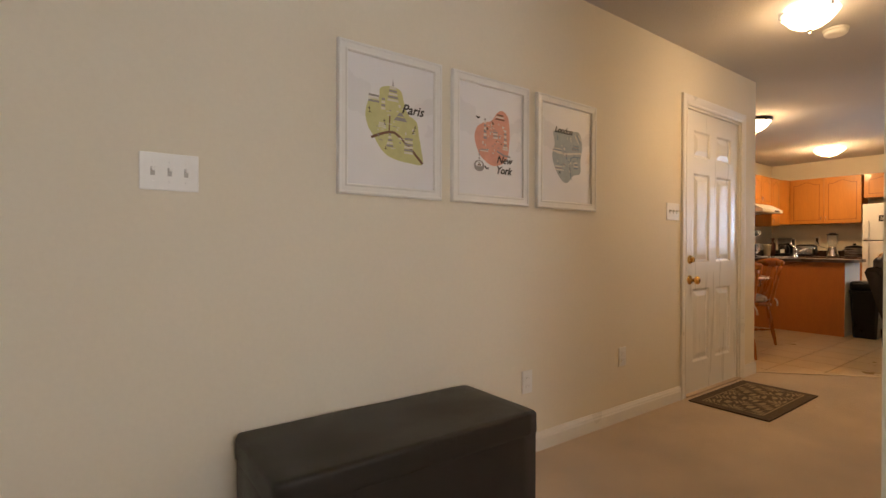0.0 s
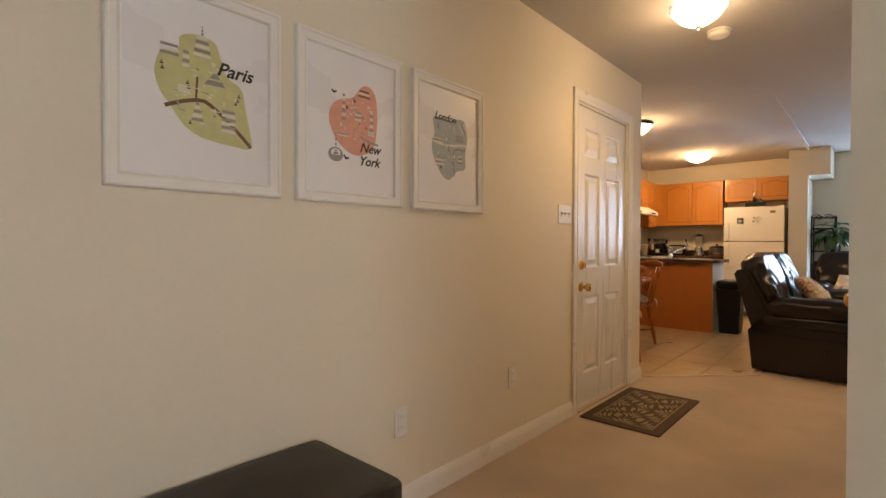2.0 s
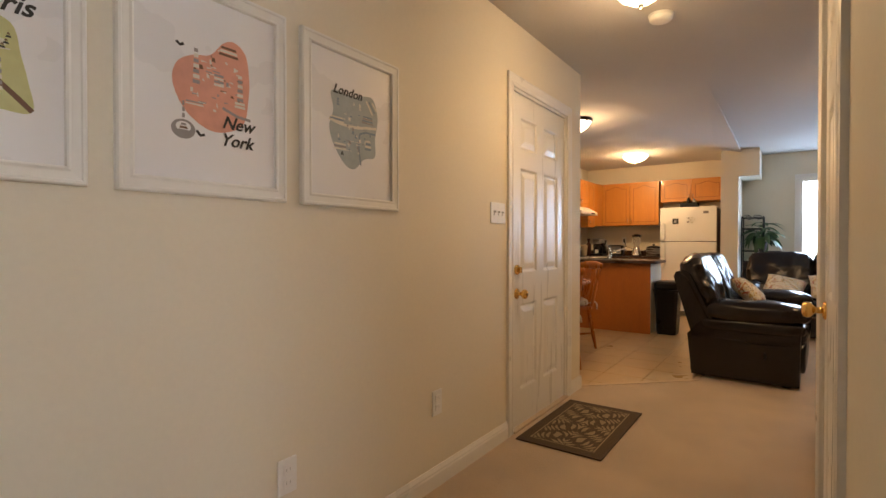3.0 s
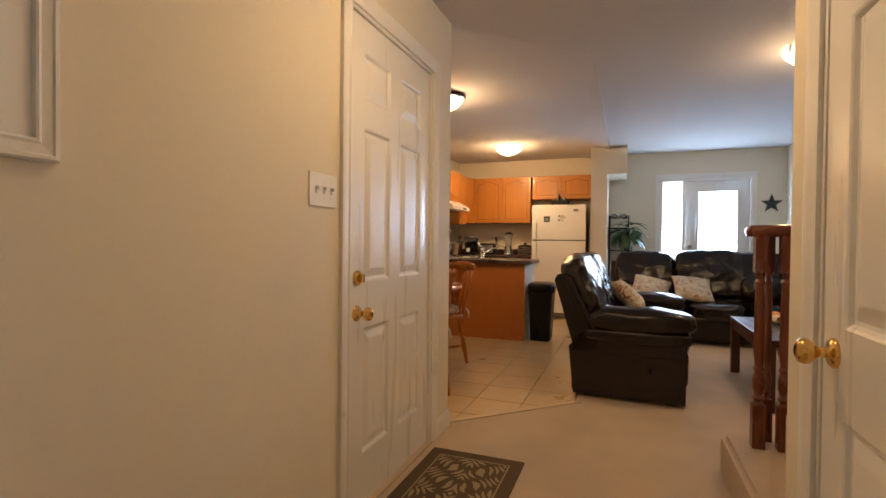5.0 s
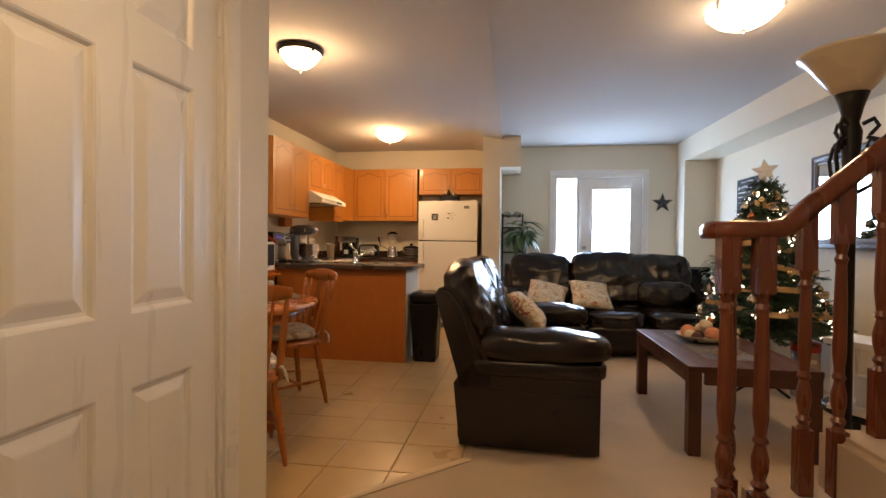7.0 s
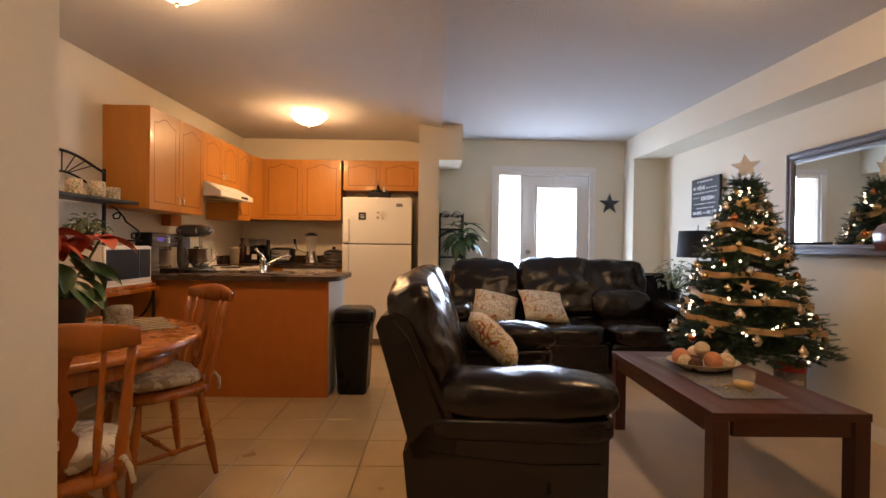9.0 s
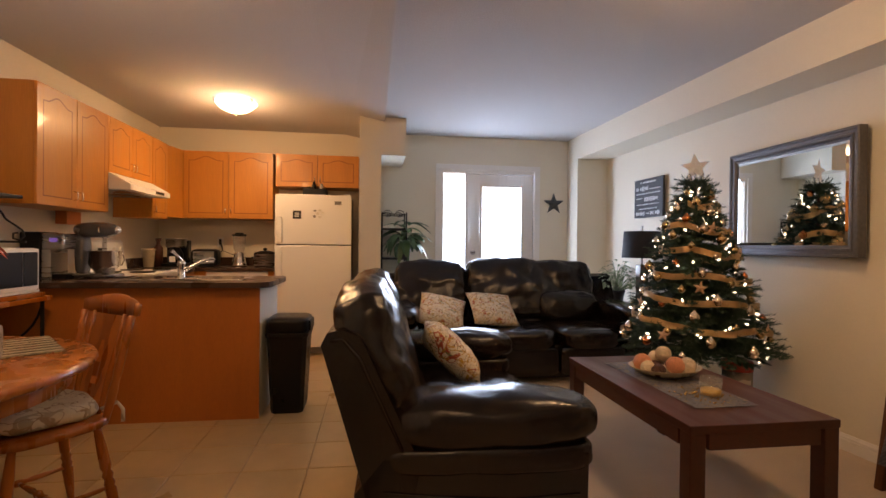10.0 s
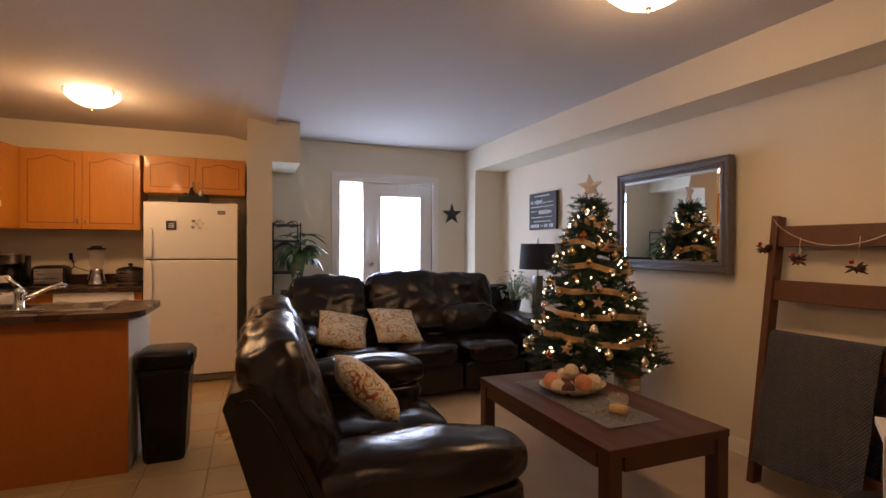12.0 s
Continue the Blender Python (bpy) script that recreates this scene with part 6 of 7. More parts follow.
def fridge():
    root = thing("refrigerator", pose(9.15, 1.333, 0), "white top-freezer refrigerator with magnets", "refrigerator")
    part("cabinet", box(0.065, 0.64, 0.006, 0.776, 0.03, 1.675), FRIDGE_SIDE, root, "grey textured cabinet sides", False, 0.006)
    part("top_panel", box(0.065, 0.64, 0.006, 0.776, 1.6755, 1.685), FRIDGE_WHITE, root)
    freezer = part("freezer_door", box(0, 0.062, 0, 0.782, 1.165, 1.690), FRIDGE_WHITE, root, "", False, 0.012, 4)
    lower = part("fridge_door", box(0, 0.062, 0, 0.782, 0.085, 1.155), FRIDGE_WHITE, root, "", False, 0.012, 4)
    part("handle", cushion(-0.022, 0.0, 0.705, 0.765, 1.175, 1.45, 6, 8), FRIDGE_WHITE, freezer, "", True)
    part("handle", cushion(-0.022, 0.0, 0.705, 0.765, 0.76, 1.145, 6, 8), FRIDGE_WHITE, lower, "", True)
    part("toe_grille", box(0.03, 0.06, 0.01, 0.77, 0.015, 0.075), FRIDGE_SIDE, root, "", False, 0.004)
    part("hinge_cap", box(0.01, 0.07, 0.02, 0.08, 1.690, 1.703), FRIDGE_WHITE, root, "", False, 0.004)
    part("gasket", box(0.045, 0.066, 0.01, 0.772, 0.09, 1.68), BLACK_PLASTIC, root)
    part("badge", box(-0.002, 0.0005, 0.105, 0.175, 1.585, 1.622), FRIDGE_SIDE, root, "small grey maker's plate")
    card = thing("fridge_magnet", pose(9.1485, 1.892, 1.475), "black square card magnet with pale writing", "magnet", "fridge magnets")
    part("card", box(-0.003, 0, -0.042, 0.042, -0.042, 0.042), SIGN_BLACK, card)
    for z in (0.015, -0.002, -0.017):
        part("letter_bar", box(-0.0036, -0.003, -0.022, 0.022, z - 0.004, z + 0.004), SIGN_WHITE, card)
    rnd = random.Random(9)
    for dy, dz in ((0.03, 0.03), (-0.02, 0.035), (0.0, 0.0), (-0.05, 0.01), (0.035, -0.03), (-0.02, -0.035)):
        mg = thing("fridge_magnet", pose(9.1485, 1.68 + dy, 1.49 + dz), "small flower-shaped fridge magnet", "magnet", "fridge magnets")
        part("petals", star_mesh(0.020, 0.003, None, pose(-0.003, 0, 0, rnd.uniform(0, 70), 0, 90), 0.6), GREY_INK if dy > 0 else PALE_INK, mg)


fridge()

basket = thing("storage_basket", pose(9.42, 1.735, 1.6855), "low black basket of kitchen odds and ends", "basket")
part("tray", box(-0.10, 0.10, -0.125, 0.125, 0, 0.085), BLACK_PLASTIC, basket, "", False, 0.006)
for k, (y, h) in enumerate(((-0.06, 0.15), (0.02, 0.17), (0.075, 0.12))):
    part("spice_jar", turned([(0.022, 0.08), (0.024, 0.10), (0.024, h - 0.03), (0.014, h - 0.02), (0.016, h)], 12, None, pose(0, y, 0)), (STEEL, BLACK_PLASTIC, GOLD)[k], basket, "", True)
pad = thing("note_pad", pose(9.36, 1.46, 1.6855), "yellow-green pad lying on the fridge", "pad")
part("cover", box(-0.09, 0.09, -0.07, 0.07, 0, 0.012), material("lime_paper", (0.45, 0.50, 0.10), 0.7), pad)


def stove():
    root = thing("stove", pose(8.14, 2.865, 0), "white electric range with a tilted back panel", "stove")
    part("body", box(0.003, 0.757, 0.03, 0.625, 0.02, 0.895), WHITE_PLASTIC, root, "", False, 0.006)
    part("oven_door", box(0.01, 0.75, 0.0, 0.03, 0.22, 0.80), WHITE_PLASTIC, root, "", False, 0.006)
    part("cooktop", box(0.0, 0.760, 0.0, 0.56, 0.895, 0.915), WHITE_PLASTIC, root, "", False, 0.005)
    for x, y, r in ((0.20, 0.16, 0.095), (0.56, 0.16, 0.075), (0.20, 0.41, 0.075), (0.56, 0.41, 0.095)):
        b = part("burner", turned([(r, 0.915), (r, 0.920), (r * 0.9, 0.924), (r * 0.2, 0.922)], 20, None, pose(x, y, 0)), BLACK_PLASTIC, root, "black coil burner", True)
    panel = prism([(0.545, 0.915), (0.585, 1.165), (0.60, 1.185), (0.628, 1.185), (0.628, 0.90)], 0.0, 0.76, None, SIDEWAYS)
    back = part("back_panel", panel, WHITE_PLASTIC, root, "", False, 0.006)
    for x in (0.09, 0.19, 0.57, 0.67):
        part("dial", turned([(0.022, 0), (0.020, 0.016), (0.008, 0.018)], 14, None, pose(x, 0.572, 1.10, 98)), WHITE_PLASTIC, back, "", True)
    part("clock", box(0.32, 0.44, 0.566, 0.574, 1.075, 1.115), BLACK_PLASTIC, back)


stove()

# small appliances
mixer = thing("stand_mixer", pose(7.72, 3.08, 0.9145, 0, 0, -22), "silver grey stand mixer with a steel bowl", "stand mixer")
MIXER = material("pewter_enamel", (0.16, 0.155, 0.16), 0.25, metal=0.6, scale=20, vary=0.1)
part("base", cushion(-0.10, 0.10, -0.20, 0.14, 0.0, 0.035, 4, 8), MIXER, mixer, "", True)
part("column", cushion(-0.042, 0.042, 0.06, 0.145, 0.02, 0.31, 4, 10), MIXER, mixer, "", True)
part("head", cushion(-0.058, 0.058, -0.20, 0.17, 0.285, 0.395, 2.6, 14), MIXER, mixer, "", True)
part("trim_band", turned([(0.0565, -0.006), (0.0575, 0.0), (0.0565, 0.006)], 24, None, pose(0, -0.10, 0.340, 90), False), CHROME, mixer, "polished band", True)
part("knob", turned([(0.022, 0), (0.024, 0.02), (0.01, 0.03)], 12, None, pose(0, -0.195, 0.34, 90)), CHROME, mixer, "", True)
part("bowl", turned([(0.05, 0.035), (0.06, 0.045), (0.095, 0.09), (0.108, 0.19), (0.111, 0.192), (0.103, 0.188), (0.088, 0.09), (0.04, 0.05)], 24, None, pose(0, -0.09, 0)), CHROME, mixer, "polished steel bowl", True)
part("bowl_handle", rod([(0.10, -0.10, 0.165), (0.135, -0.11, 0.16), (0.142, -0.11, 0.12), (0.125, -0.105, 0.085), (0.092, -0.10, 0.085)], 0.006, 8), CHROME, mixer, "", True)
part("beater", rod([(0, -0.09, 0.29), (0, -0.09, 0.10)], 0.014, 8), STEEL, mixer)
brewer = thing("coffee_maker", pose(7.69, 3.345, 0.9145), "black and grey pod coffee maker", "coffee maker")
part("tank", box(-0.11, 0.10, 0.0, 0.13, 0, 0.32), BLACK_PLASTIC, brewer, "", False, 0.012)
part("tower", box(-0.10, 0.09, -0.14, 0.0, 0.20, 0.31), STEEL, brewer, "", False, 0.012)
part("side_panel", box(-0.10, 0.09, -0.06, 0.0, 0.0, 0.20), STEEL, brewer, "", False, 0.006)
part("drip_tray", box(-0.09, 0.08, -0.15, -0.06, 0, 0.03), BLACK_PLASTIC, brewer, "", False, 0.004)
part("display", box(-0.1025, -0.10, -0.10, -0.05, 0.25, 0.28), glowing("violet_display", (0.16, 0.10, 0.45), 0.5), brewer)
cup = thing("travel_mug", pose(9.25, 3.37, 0.9145), "cream travel mug with a dark lid", "mug")
part("body", turned([(0.04, 0), (0.046, 0.01), (0.060, 0.17), (0.066, 0.175), (0.066, 0.19), (0.03, 0.195)], 18), DISH, cup, "", True)
soap = thing("bottle", pose(9.45, 3.36, 0.9145), "dark bottle with a pump top", "bottle")
part("body", turned([(0.045, 0), (0.045, 0.20), (0.018, 0.235), (0.018, 0.27), (0.028, 0.275), (0.028, 0.30)], 14), TABLE_WOOD, soap, "", True)
maker = thing("coffee_maker", pose(9.48, 3.19, 0.9145, 0, 0, -90), "black drip coffee maker with a steel carafe", "coffee maker")
part("base", box(-0.11, 0.11, -0.12, 0.12, 0, 0.035), BLACK_PLASTIC, maker, "", False, 0.008)
part("tower", box(-0.11, 0.11, 0.03, 0.12, 0.035, 0.28), BLACK_PLASTIC, maker, "", False, 0.01)
part("reservoir", turned([(0.095, 0.20), (0.10, 0.21), (0.10, 0.285), (0.11, 0.29), (0.11, 0.30), (0.02, 0.305)], 20, None, pose(0, -0.01, 0)), STEEL, maker, "", True)
part("carafe", turned([(0.06, 0.036), (0.078, 0.06), (0.08, 0.13), (0.05, 0.19)], 18, None, pose(0, -0.03, 0)), BLACK_PLASTIC, maker, "", True)
part("dial_plate", box(-0.03, 0.03, -0.112, -0.108, 0.05, 0.11), WHITE_PLASTIC, maker)
toaster = thing("toaster", pose(9.48, 2.89, 0.9145), "black and steel two-slice toaster", "toaster")
part("shell", cushion(-0.085, 0.085, -0.135, 0.135, 0.008, 0.19, 6, 10), BLACK_PLASTIC, toaster, "", True)
part("side_plate", box(-0.090, -0.084, -0.105, 0.105, 0.03, 0.165), STEEL, toaster, "brushed steel side", False, 0.002)
# solid dark bars paint the shade inside the toaster's openings
for x in (-0.03, 0.03):
    part("slot", box(x - 0.012, x + 0.012, -0.09, 0.09, 0.186, 0.192), SLOT_SHADE, toaster)
cord = thing("power_cord", pose(0, 0, 0), "black power cord from toaster to outlet", "cord")
part("cable", rod([(9.55, 2.80, 1.04), (9.66, 2.78, 1.08), (9.74, 2.80, 1.13), (9.785, 2.835, 1.19)], 0.004, 6), BLACK_PLASTIC, cord, "", True)
part("cable", rod([(9.785, 2.835, 1.16), (9.77, 2.80, 1.08), (9.74, 2.70, 1.045), (9.56, 2.60, 1.03)], 0.004, 6), BLACK_PLASTIC, cord, "", True)
part("plug", box(9.775, 9.793, 2.823, 2.849, 1.15, 1.215), BLACK_PLASTIC, cord, "", False, 0.003)
outlet(pose(KX, 2.836, 1.18, 0, 0, -90))
mill = thing("blender", pose(9.48, 2.55, 0.9145), "chrome kitchen blender with a glass jar", "blender")
part("base", turned([(0.085, 0), (0.088, 0.02), (0.07, 0.06), (0.055, 0.13), (0.06, 0.15), (0.04, 0.155)], 22), CHROME, mill, "", True)
part("jar", turned([(0.045, 0.155), (0.06, 0.20), (0.072, 0.335), (0.069, 0.335), (0.056, 0.20), (0.04, 0.16)], 22), THIN_GLASS, mill, "clear glass jar", True)
part("lid", turned([(0.076, 0.335), (0.076, 0.352), (0.045, 0.355), (0.045, 0.37), (0.01, 0.372)], 20), BLACK_PLASTIC, mill, "", True)
cooker = thing("slow_cooker", pose(9.44, 2.27, 0.9145), "small steel slow cooker with a glass lid", "slow cooker")
part("pot", turned([(0.10, 0.0), (0.115, 0.02), (0.115, 0.135), (0.12, 0.14), (0.10, 0.145)], 24), STEEL, cooker, "", True)
part("lid", turned([(0.118, 0.141), (0.10, 0.16), (0.05, 0.175), (0.01, 0.178)], 24), BLACK_PLASTIC, cooker, "", True)
part("lid_knob", turned([(0.01, 0.176), (0.022, 0.19), (0.02, 0.205), (0.005, 0.208)], 12), BLACK_PLASTIC, cooker, "", True)
for s in (-1, 1):
    part("handle", box(-0.03, 0.03, s * 0.125 - 0.015, s * 0.125 + 0.015, 0.09, 0.11), BLACK_PLASTIC, cooker, "", False, 0.004)
block = thing("utensil_box", pose(8.02, 3.44, 1.30), "small wooden box hanging under the cabinet", "wooden box")
part("box", box(-0.09, 0.09, -0.06, 0.02, 0.0, 0.10), OAK_PANEL, block, "", False, 0.004)
pan = thing("plate", pose(7.93, 2.55, 0.9155, 0, 0, 10), "white plate lying on the worktop", "plate")
part("plate", turned([(0.05, 0.0), (0.09, 0.006), (0.125, 0.014), (0.09, 0.010), (0.02, 0.007)], 24, None, pose(-0.12, 0.42, 0)), WHITE_PLASTIC, pan, "", True)

bin_root = thing("trash_bin", pose(7.50, 1.685, 0), "tall black plastic swing-top trash bin", "trash bin")
bm = bmesh.new()
rings = []
for z, hx, hy in ((0.0, 0.125, 0.105), (0.02, 0.13, 0.11), (0.52, 0.155, 0.135), (0.535, 0.163, 0.143), (0.555, 0.163, 0.143)):
    rings.append([bm.verts.new((hx * cx, hy * cy, z)) for cx, cy in ((-1, -0.8), (-0.8, -1), (0.8, -1), (1, -0.8), (1, 0.8), (0.8, 1), (-0.8, 1), (-1, 0.8))])
for a, b in zip(rings, rings[1:]):
    for i in range(8):
        bm.faces.new((a[i], a[(i + 1) % 8], b[(i + 1) % 8], b[i]))
bm.faces.new(rings[0][::-1])
bm.faces.new(rings[-1])
part("bucket", bm, BLACK_PLASTIC, bin_root, "", False, 0.006)
part("lid", cushion(-0.165, 0.165, -0.145, 0.145, 0.545, 0.665, 5, 10), BLACK_PLASTIC, bin_root, "", True)
part("flap", box(-0.10, 0.10, -0.155, -0.14, 0.565, 0.635), BLACK_PLASTIC, bin_root, "", False, 0.006)


# ---- dining corner ----
DT = (5.66, 2.74)


def dining_table():
    root = thing("dining_table", pose(*DT, 0), "round maple pedestal dining table", "dining table")
    part("tabletop", turned([(0.60, 0.718), (0.655, 0.722), (0.665, 0.735), (0.660, 0.748), (0.645, 0.752), (0.02, 0.752)], 56), CHAIR_WOOD, root, "", True)
    part("apron", turned([(0.57, 0.65), (0.585, 0.65), (0.585, 0.72), (0.57, 0.72)], 48, None, None, False), CHAIR_WOOD, root, "", True)
    part("pedestal", turned([(0.14, 0.08), (0.15, 0.12), (0.10, 0.16), (0.075, 0.22), (0.11, 0.32), (0.12, 0.42), (0.08, 0.52), (0.07, 0.60), (0.16, 0.66), (0.17, 0.72)], 24), CHAIR_WOOD, root, "", True)
    for k in range(4):
        a = math.pi / 2 * k - 0.25
        bm = bmesh.new()
        prism([(0.05, 0.10), (0.05, 0.20), (0.20, 0.17), (0.42, 0.095), (0.50, 0.075), (0.52, 0.04), (0.50, 0.0), (0.43, 0.0), (0.40, 0.03), (0.20, 0.07)], -0.038, 0.038, bm, pose(0, 0, 0, 90))
        ob = part("foot", bm, CHAIR_WOOD, root, "", False, 0.010)
        ob.rotation_euler = (0, 0, a)


dining_table()


def dining_chair(m, label):
    """Front is the local -y side, the back stands at +y."""
    root = thing("dining_chair", m, label, "dining chair", "chairs round the table")
    seat = [(0.21 * math.copysign(abs(math.cos(a)) ** 0.6, math.cos(a)), 0.205 * math.copysign(abs(math.sin(a)) ** 0.6, math.sin(a))) for a in (2 * math.pi * k / 28 for k in range(28))]
    part("seat", prism(seat, 0.425, 0.455), CHAIR_WOOD, root, "", True, 0.008, 2)
    for sx in (-1, 1):
        for sy in (-1, 1):
            top, foot = Vector((sx * 0.145, sy * 0.135, 0.43)), Vector((sx * 0.195, sy * 0.20, 0.0))
            pts = [foot + (top - foot) * f for f in (0, 0.06, 0.2, 0.36, 0.38, 0.42, 0.46, 0.5, 0.54, 0.58, 0.75, 0.92, 1)]
            part("leg", rod(pts, 0.015, 10, None, [0.011, 0.013, 0.018, 0.021, 0.015, 0.021, 0.015, 0.021, 0.015, 0.021, 0.019, 0.014, 0.012]), CHAIR_WOOD, root, "", True)
    for sx in (-1, 1):
        pts = [Vector((sx * 0.176, -0.175 + 0.35 * f, 0.165)) for f in (0, 0.15, 0.35, 0.42, 0.5, 0.58, 0.65, 0.85, 1)]
        part("stretcher", rod(pts, 0.01, 8, None, [0.007, 0.009, 0.012, 0.009, 0.016, 0.009, 0.012, 0.009, 0.007]), CHAIR_WOOD, root, "", True)
    pts = [Vector((-0.176 + 0.352 * f, 0.0, 0.165)) for f in (0, 0.15, 0.35, 0.42, 0.5, 0.58, 0.65, 0.85, 1)]
    part("stretcher", rod(pts, 0.01, 8, None, [0.007, 0.009, 0.012, 0.009, 0.017, 0.009, 0.012, 0.009, 0.007]), CHAIR_WOOD, root, "", True)

    def spot(x, z):
        f = (z - 0.455) / 0.47
        return Vector((x * (1 + 0.18 * f), 0.165 + 0.095 * f + 0.03 * f * (1 - (x / 0.18) ** 2) * 0.6, z))
    for sx in (-1, 1):
        zs = (0.44, 0.50, 0.56, 0.60, 0.63, 0.70, 0.78, 0.86)
        part("back_post", rod([spot(sx * 0.165, z) for z in zs], 0.013, 10, None, [0.014, 0.017, 0.019, 0.014, 0.018, 0.016, 0.014, 0.013]), CHAIR_WOOD, root, "", True)
        part("spindle", rod([spot(sx * 0.105, z) for z in zs], 0.009, 8, None, [0.008, 0.009, 0.012, 0.012, 0.011, 0.009, 0.008, 0.007]), CHAIR_WOOD, root, "", True)
    # pierced splat
    outline = [(0.035, 0.0), (0.040, 0.06), (0.060, 0.11), (0.062, 0.14), (0.045, 0.165), (0.058, 0.20), (0.055, 0.24), (0.034, 0.29), (0.032, 0.34), (0.046, 0.40)]
    bm = bmesh.new()
    rows = []
    for w, h in outline:
        z = 0.45 + h
        row = []
        for u in (-1.0, -0.32, 0.32, 1.0):
            row.append(bm.verts.new(spot(w * u, z)))
        rows.append(row)
    for k, (a, b) in enumerate(zip(rows, rows[1:])):
        for i in range(3):
            if i == 1 and k in (2, 5, 6):
                continue
            bm.faces.new((a[i], a[i + 1], b[i + 1], b[i]))
    bmesh.ops.solidify(bm, geom=bm.faces[:], thickness=0.012)
    part("splat", bm, CHAIR_WOOD, root)
    bm = bmesh.new()
    rows = []
    for k in range(15):
        u = -1 + 2 * k / 14
        x = 0.205 * u
        lo, hi = 0.845 + 0.012 * u * u, 0.925 + 0.012 * math.cos(u * 2.6) - 0.006 * abs(u) ** 6
        back = 0.262 + 0.030 * (1 - u * u)
        rows.append([bm.verts.new((x * 1.02, back + dy, z)) for dy, z in ((-0.011, lo), (0.009, lo), (0.016, hi - 0.01), (0.010, hi), (-0.004, hi), (-0.008, hi - 0.01))])
    for a, b in zip(rows, rows[1:]):
        for i in range(6):
            bm.faces.new((a[i], a[(i + 1) % 6], b[(i + 1) % 6], b[i]))
    bm.faces.new(rows[0])
    bm.faces.new(rows[-1][::-1])
    part("crest_rail", bm, CHAIR_WOOD, root, "", True)
    return root


CUSHION = speckled("cream_chair_cushion_cloth", (0.66, 0.60, 0.48), (((0.42, 0.36, 0.26), 0.58, 0.64), ((0.34, 0.25, 0.16), 0.41, 0.435)), 9)


def chair_with_cushion(x, y, turn, label):
    dining_chair(pose(x, y, 0, 0, 0, turn), label)
    pad = thing("seat_cushion", pose(x, y, 0.456, 0, 0, turn), "cream printed cushion on the chair", "cushion", "chair cushions")
    part("pad", cushion(-0.19, 0.19, -0.19, 0.17, 0.0, 0.085, 3.0, 16, None, None, 0.020, x), CUSHION, pad, "", True)
    for s in (-1, 1):
        part("tie", rod([(s * 0.15, 0.15, 0.03), (s * 0.175, 0.20, 0.05), (s * 0.19, 0.215, 0.02), (s * 0.20, 0.21, -0.03)], 0.008, 6), CUSHION, pad, "", True)


chair_with_cushion(5.18, 2.24, -232, "maple dining chair with a fiddle-shaped splat, back to the hall")
chair_with_cushion(6.05, 2.41, -127, "maple dining chair with a fiddle-shaped splat beside the peninsula")

mat_cloth = speckled("striped_placemat", (0.10, 0.085, 0.05), (((0.30, 0.24, 0.14), 0.54, 0.62), ((0.18, 0.06, 0.03), 0.40, 0.44)), 20)
place = thing("placemat", pose(6.02, 2.50, 0.7525, 0, 0, 38), "dark striped woven placemat on the table", "placemat")
part("cloth", box(-0.21, 0.21, -0.15, 0.15, 0, 0.004), mat_cloth, place, "", False, 0.001)
for k in range(7):
    part("stripe", box(-0.18 + 0.055 * k, -0.165 + 0.055 * k, -0.148, 0.148, 0.004, 0.0045), DISH, place)


def poinsettia():
    rnd = random.Random(21)
    root = thing("poinsettia", pose(5.63, 2.60, 0.753) @ Matrix.Scale(1.08, 4), "red poinsettia in a dark wrapped pot on the table", "potted plant")
    part("pot", turned([(0.085, 0), (0.095, 0.01), (0.125, 0.16), (0.14, 0.19), (0.125, 0.185), (0.11, 0.15)], 20), POT, root, "", True)
    part("soil", turned([(0.115, 0.145), (0.11, 0.15)], 16), SOIL, root)
    red = material("poinsettia_bract", (0.52, 0.055, 0.02), 0.5, scale=25, vary=0.25, spread=0.2)
    shapes = {}
    for name, mat, length, width in (("bract", red, 0.15, 0.07), ("leaf", LEAF, 0.15, 0.075)):
        bm = leaf_mesh(length, width, 0.6)
        me = bpy.data.meshes.new(name)
        bm.to_mesh(me)
        bm.free()
        me.materials.append(mat)
        shapes[name] = me
    for hx, hy, hz in ((0.0, 0.0, 0.40), (0.12, -0.10, 0.38), (-0.11, -0.06, 0.37), (0.03, 0.13, 0.36), (-0.08, 0.10, 0.34), (0.14, 0.08, 0.35)):
        part("stem", rod([(hx * 0.15, hy * 0.15, 0.15), (hx * 0.7, hy * 0.7, 0.28), (hx, hy, hz)], 0.005, 6), LEAF, root, "", True)
        for k in range(8):
            ob = new("bract", shapes["bract"])
            ob.parent = root
            ob.location = (hx, hy, hz + 0.008 * (k % 3))
            ob.rotation_euler = (rnd.uniform(-0.15, 0.35), rnd.uniform(-0.2, 0.2), k * 0.83 + rnd.uniform(-0.2, 0.2))
    for k in range(34):
        a = k * 2.4
        r = rnd.uniform(0.04, 0.13)
        ob = new("leaf", shapes["leaf"])
        ob.parent = root
        ob.location = (r * math.cos(a), r * math.sin(a), rnd.uniform(0.20, 0.33))
        ob.rotation_euler = (rnd.uniform(-0.7, 0.1), rnd.uniform(-0.3, 0.3), a - math.pi / 2)


poinsettia()
sheet_box = thing("candle_box", pose(5.79, 2.43, 0.7525, 0, 0, 15), "marbled square candle holder with a rope", "candle holder")
part("block", cushion(-0.058, 0.058, -0.045, 0.045, 0, 0.125, 8, 6), speckled("marbled_wax", (0.42, 0.38, 0.28), (((0.16, 0.16, 0.12), 0.5, 0.56),), 25, 0.4), sheet_box, "", True)


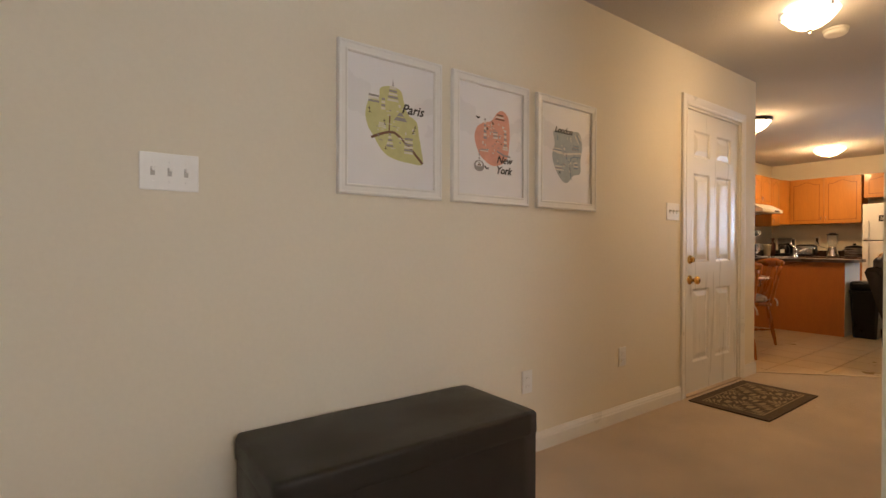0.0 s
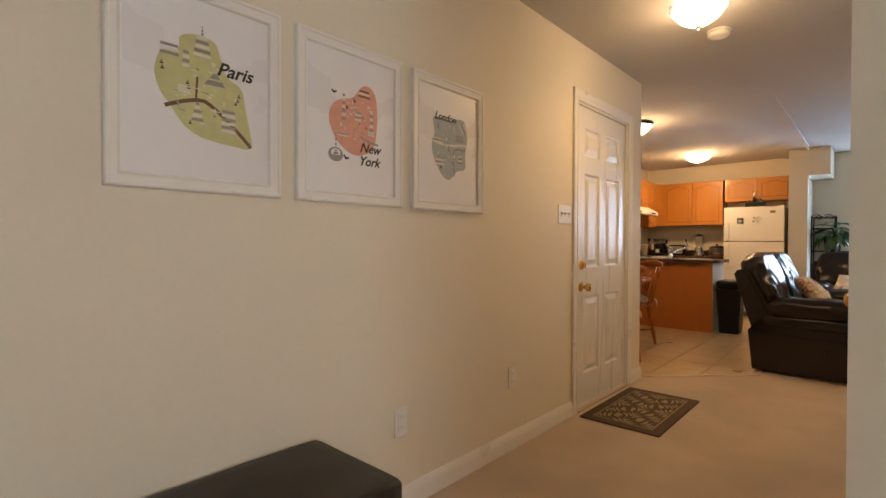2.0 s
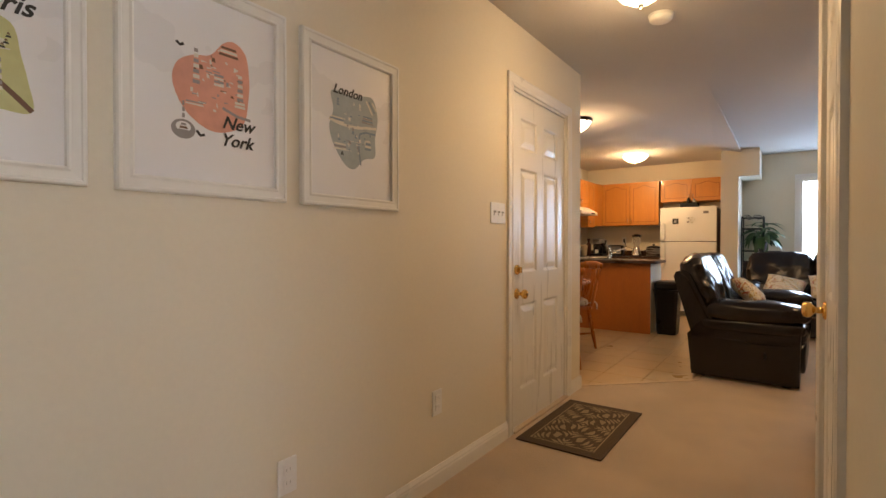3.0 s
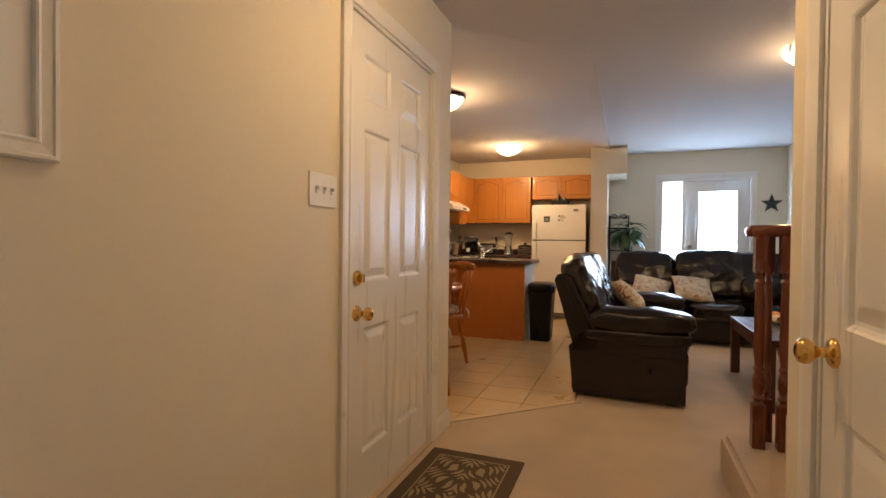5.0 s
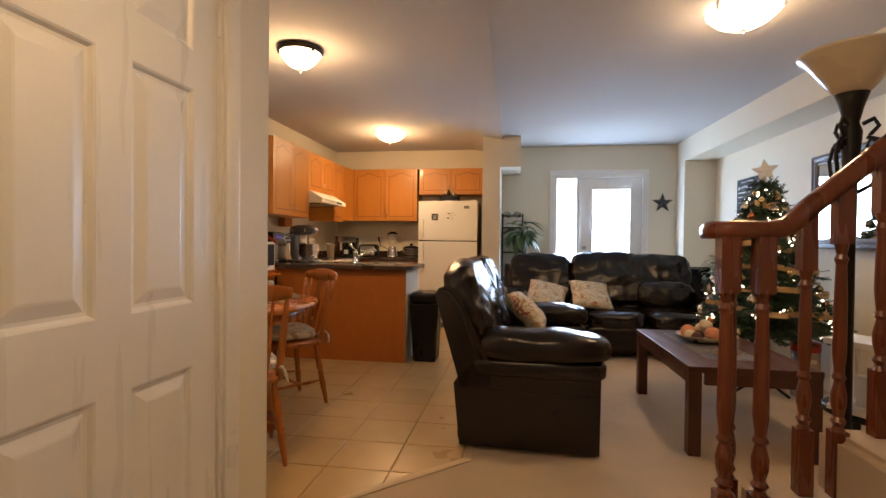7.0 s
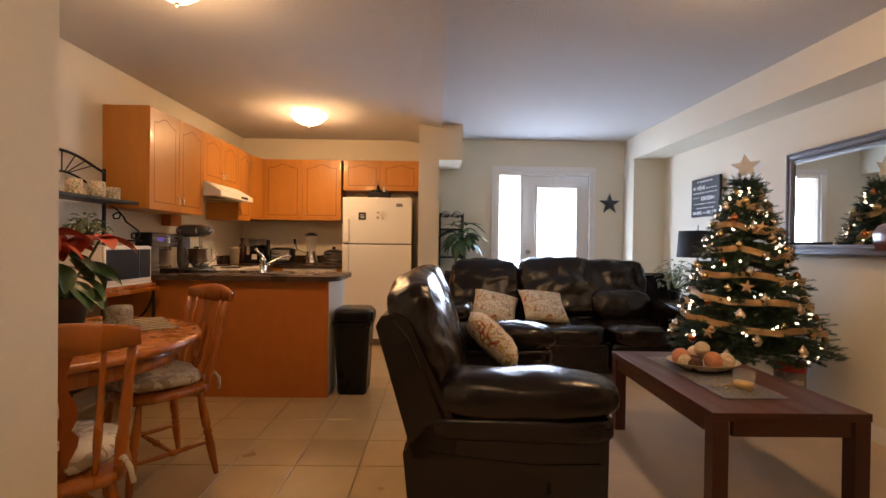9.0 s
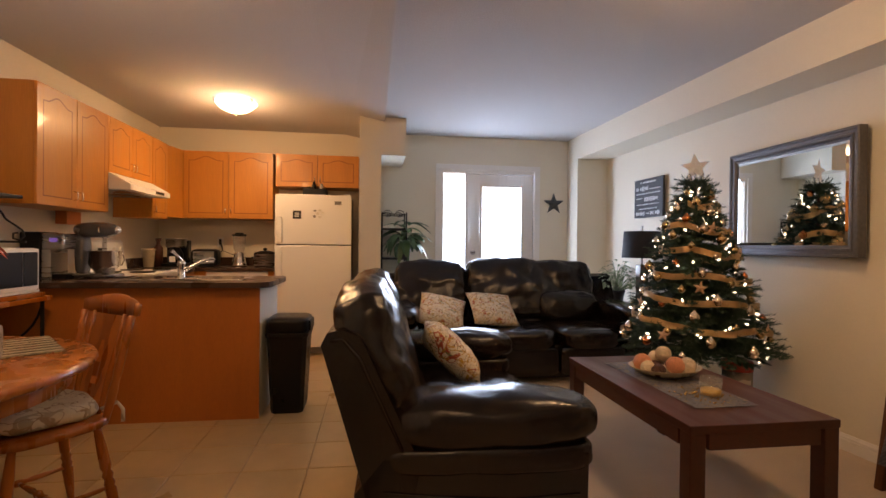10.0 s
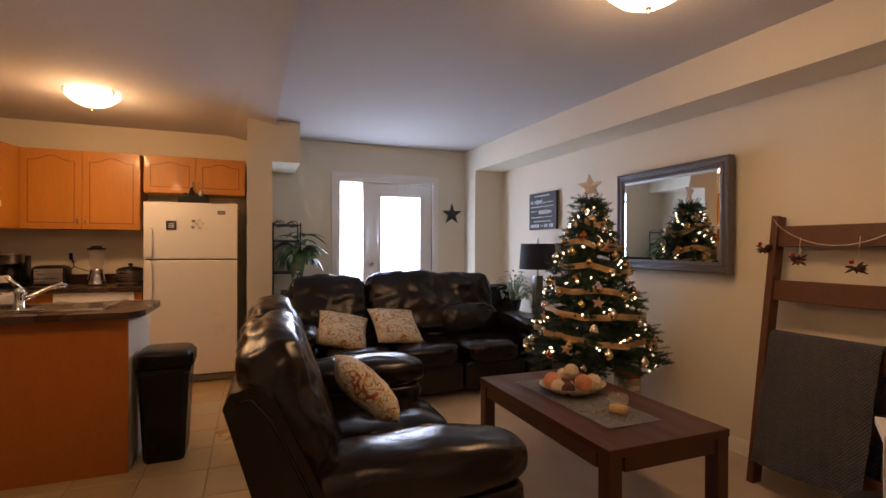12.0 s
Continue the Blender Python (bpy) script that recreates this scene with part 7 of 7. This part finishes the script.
def bakers_rack():
    root = thing("bakers_rack", pose(6.79, 3.31, 0), "black wrought-iron baker's rack with scrolls", "shelf rack")
    h = 0.395
    for x in (-h, h):
        part("post", rod([(x, 0.14, 0), (x, 0.14, 1.68)], 0.013, 8), IRON, root)
        part("post", rod([(x, -0.22, 0), (x, -0.22, 0.83)], 0.011, 8), IRON, root)
        sway = [(0.10, 1.415), (0.055, 1.395), (0.02, 1.36), (0.03, 1.325), (0.065, 1.32), (0.075, 1.345), (0.05, 1.365), (0.02, 1.36), (0.0, 1.335), (-0.02, 1.30), (-0.07, 1.265), (-0.11, 1.235), (-0.12, 1.20), (-0.095, 1.175), (-0.06, 1.185), (-0.06, 1.215), (-0.085, 1.22)]
        part("scroll", rod([(x, y, z) for y, z in sway], 0.006, 6), IRON, root, "", True)
        part("bracket_bar", rod([(x, 0.14, 1.165), (x, -0.13, 1.165)], 0.007, 6), IRON, root)
        part("arch_brace", rod([(x, -0.22 + 0.30 * (1 - math.cos(0.2 * k)), 0.83 - 0.30 * math.sin(0.2 * k) ** 1.0) for k in range(8)], 0.008, 6), IRON, root, "", True)
    part("arch", rod([(-h + 2 * h * k / 20, 0.14, 1.655 + 0.085 * math.sin(math.pi * k / 20) ** 1.3) for k in range(21)], 0.010, 8), IRON, root, "", True)
    part("arch", rod([(-h + 2 * h * k / 20, 0.14, 1.50 + 0.105 * math.sin(math.pi * k / 20) ** 1.3) for k in range(21)], 0.008, 8), IRON, root, "", True)
    for k in range(7):
        a = math.pi * (k + 1) / 8
        part("ray", rod([(0.05 * math.cos(a), 0.14, 1.60), (0.30 * math.cos(a), 0.14, 1.655 + 0.075 * math.sin(a))], 0.004, 6), IRON, root)
    part("shelf", box(-h - 0.012, h + 0.012, -0.105, 0.15, 1.425, 1.445), IRON, root, "", False, 0.003)
    part("shelf", box(-h - 0.03, h + 0.03, -0.26, 0.15, 0.812, 0.839), CHAIR_WOOD, root, "maple board shelf", False, 0.005)
    part("shelf", box(-h, h, -0.23, 0.15, 0.29, 0.31), IRON, root, "", False, 0.003)
    return root


bakers_rack()
MUG_PRINT = speckled("printed_mug_glaze", (0.62, 0.55, 0.44), (((0.40, 0.18, 0.06), 0.56, 0.62), ((0.12, 0.16, 0.07), 0.42, 0.46)), 30, 0.35)
for k, (x, y, r, h) in enumerate(((-0.24, 0.02, 0.048, 0.10), (-0.08, 0.03, 0.046, 0.10), (0.07, 0.02, 0.050, 0.105), (0.21, 0.03, 0.046, 0.085))):
    mug = thing("canister", pose(6.79 + x * 1.25, 3.27 + y, 1.4455), "cream printed ceramic jar on the rack", "jar", "jars on the rack")
    part("body", turned([(r * 0.9, 0), (r, 0.006), (r, h), (r * 0.92, h), (r * 0.9, h - 0.02), (r * 0.85, 0.02), (0.005, 0.018)], 20), MUG_PRINT, mug, "", True)
micro = thing("microwave", pose(6.90, 3.29, 0.867), "white microwave with a dark glass door", "microwave")
part("case", box(-0.25, 0.25, -0.19, 0.17, 0.006, 0.262), WHITE_PLASTIC, micro, "", False, 0.008)
micro_door = part("door", box(-0.246, 0.246, -0.206, -0.19, 0.016, 0.258), WHITE_PLASTIC, micro, "", False, 0.006)
part("window", box(-0.228, 0.105, -0.210, -0.206, 0.042, 0.238), BLACK_PLASTIC, micro_door, "dark glass window", False, 0.002)
part("control_panel", box(0.112, 0.228, -0.210, -0.206, 0.042, 0.238), BLACK_PLASTIC, micro, "", False, 0.002)
part("lower_edge", box(-0.248, 0.248, -0.208, -0.19, 0.0, 0.014), WHITE_PLASTIC, micro, "", False, 0.003)
bread = thing("bread_box", pose(6.90, 3.29, 0.840), "low wooden tray board under the microwave", "wooden board")
part("board", box(-0.28, 0.28, -0.22, 0.18, 0.0, 0.026), CHAIR_WOOD, bread, "", False, 0.006)
pot_plant("herb_plant", pose(6.85, 3.33, 1.130), "small bushy green plant in a white pot", 0.045, 80, 0.05, 0.022, 0.13, 0.13, LEAF_PALE, 13)
dish2 = thing("white_bowl", pose(7.07, 3.32, 1.130), "small white bowl on the microwave", "bowl")
part("bowl", turned([(0.03, 0), (0.035, 0.004), (0.065, 0.06), (0.061, 0.06), (0.02, 0.01)], 20), WHITE_PLASTIC, dish2, "", True)


build_tiles()
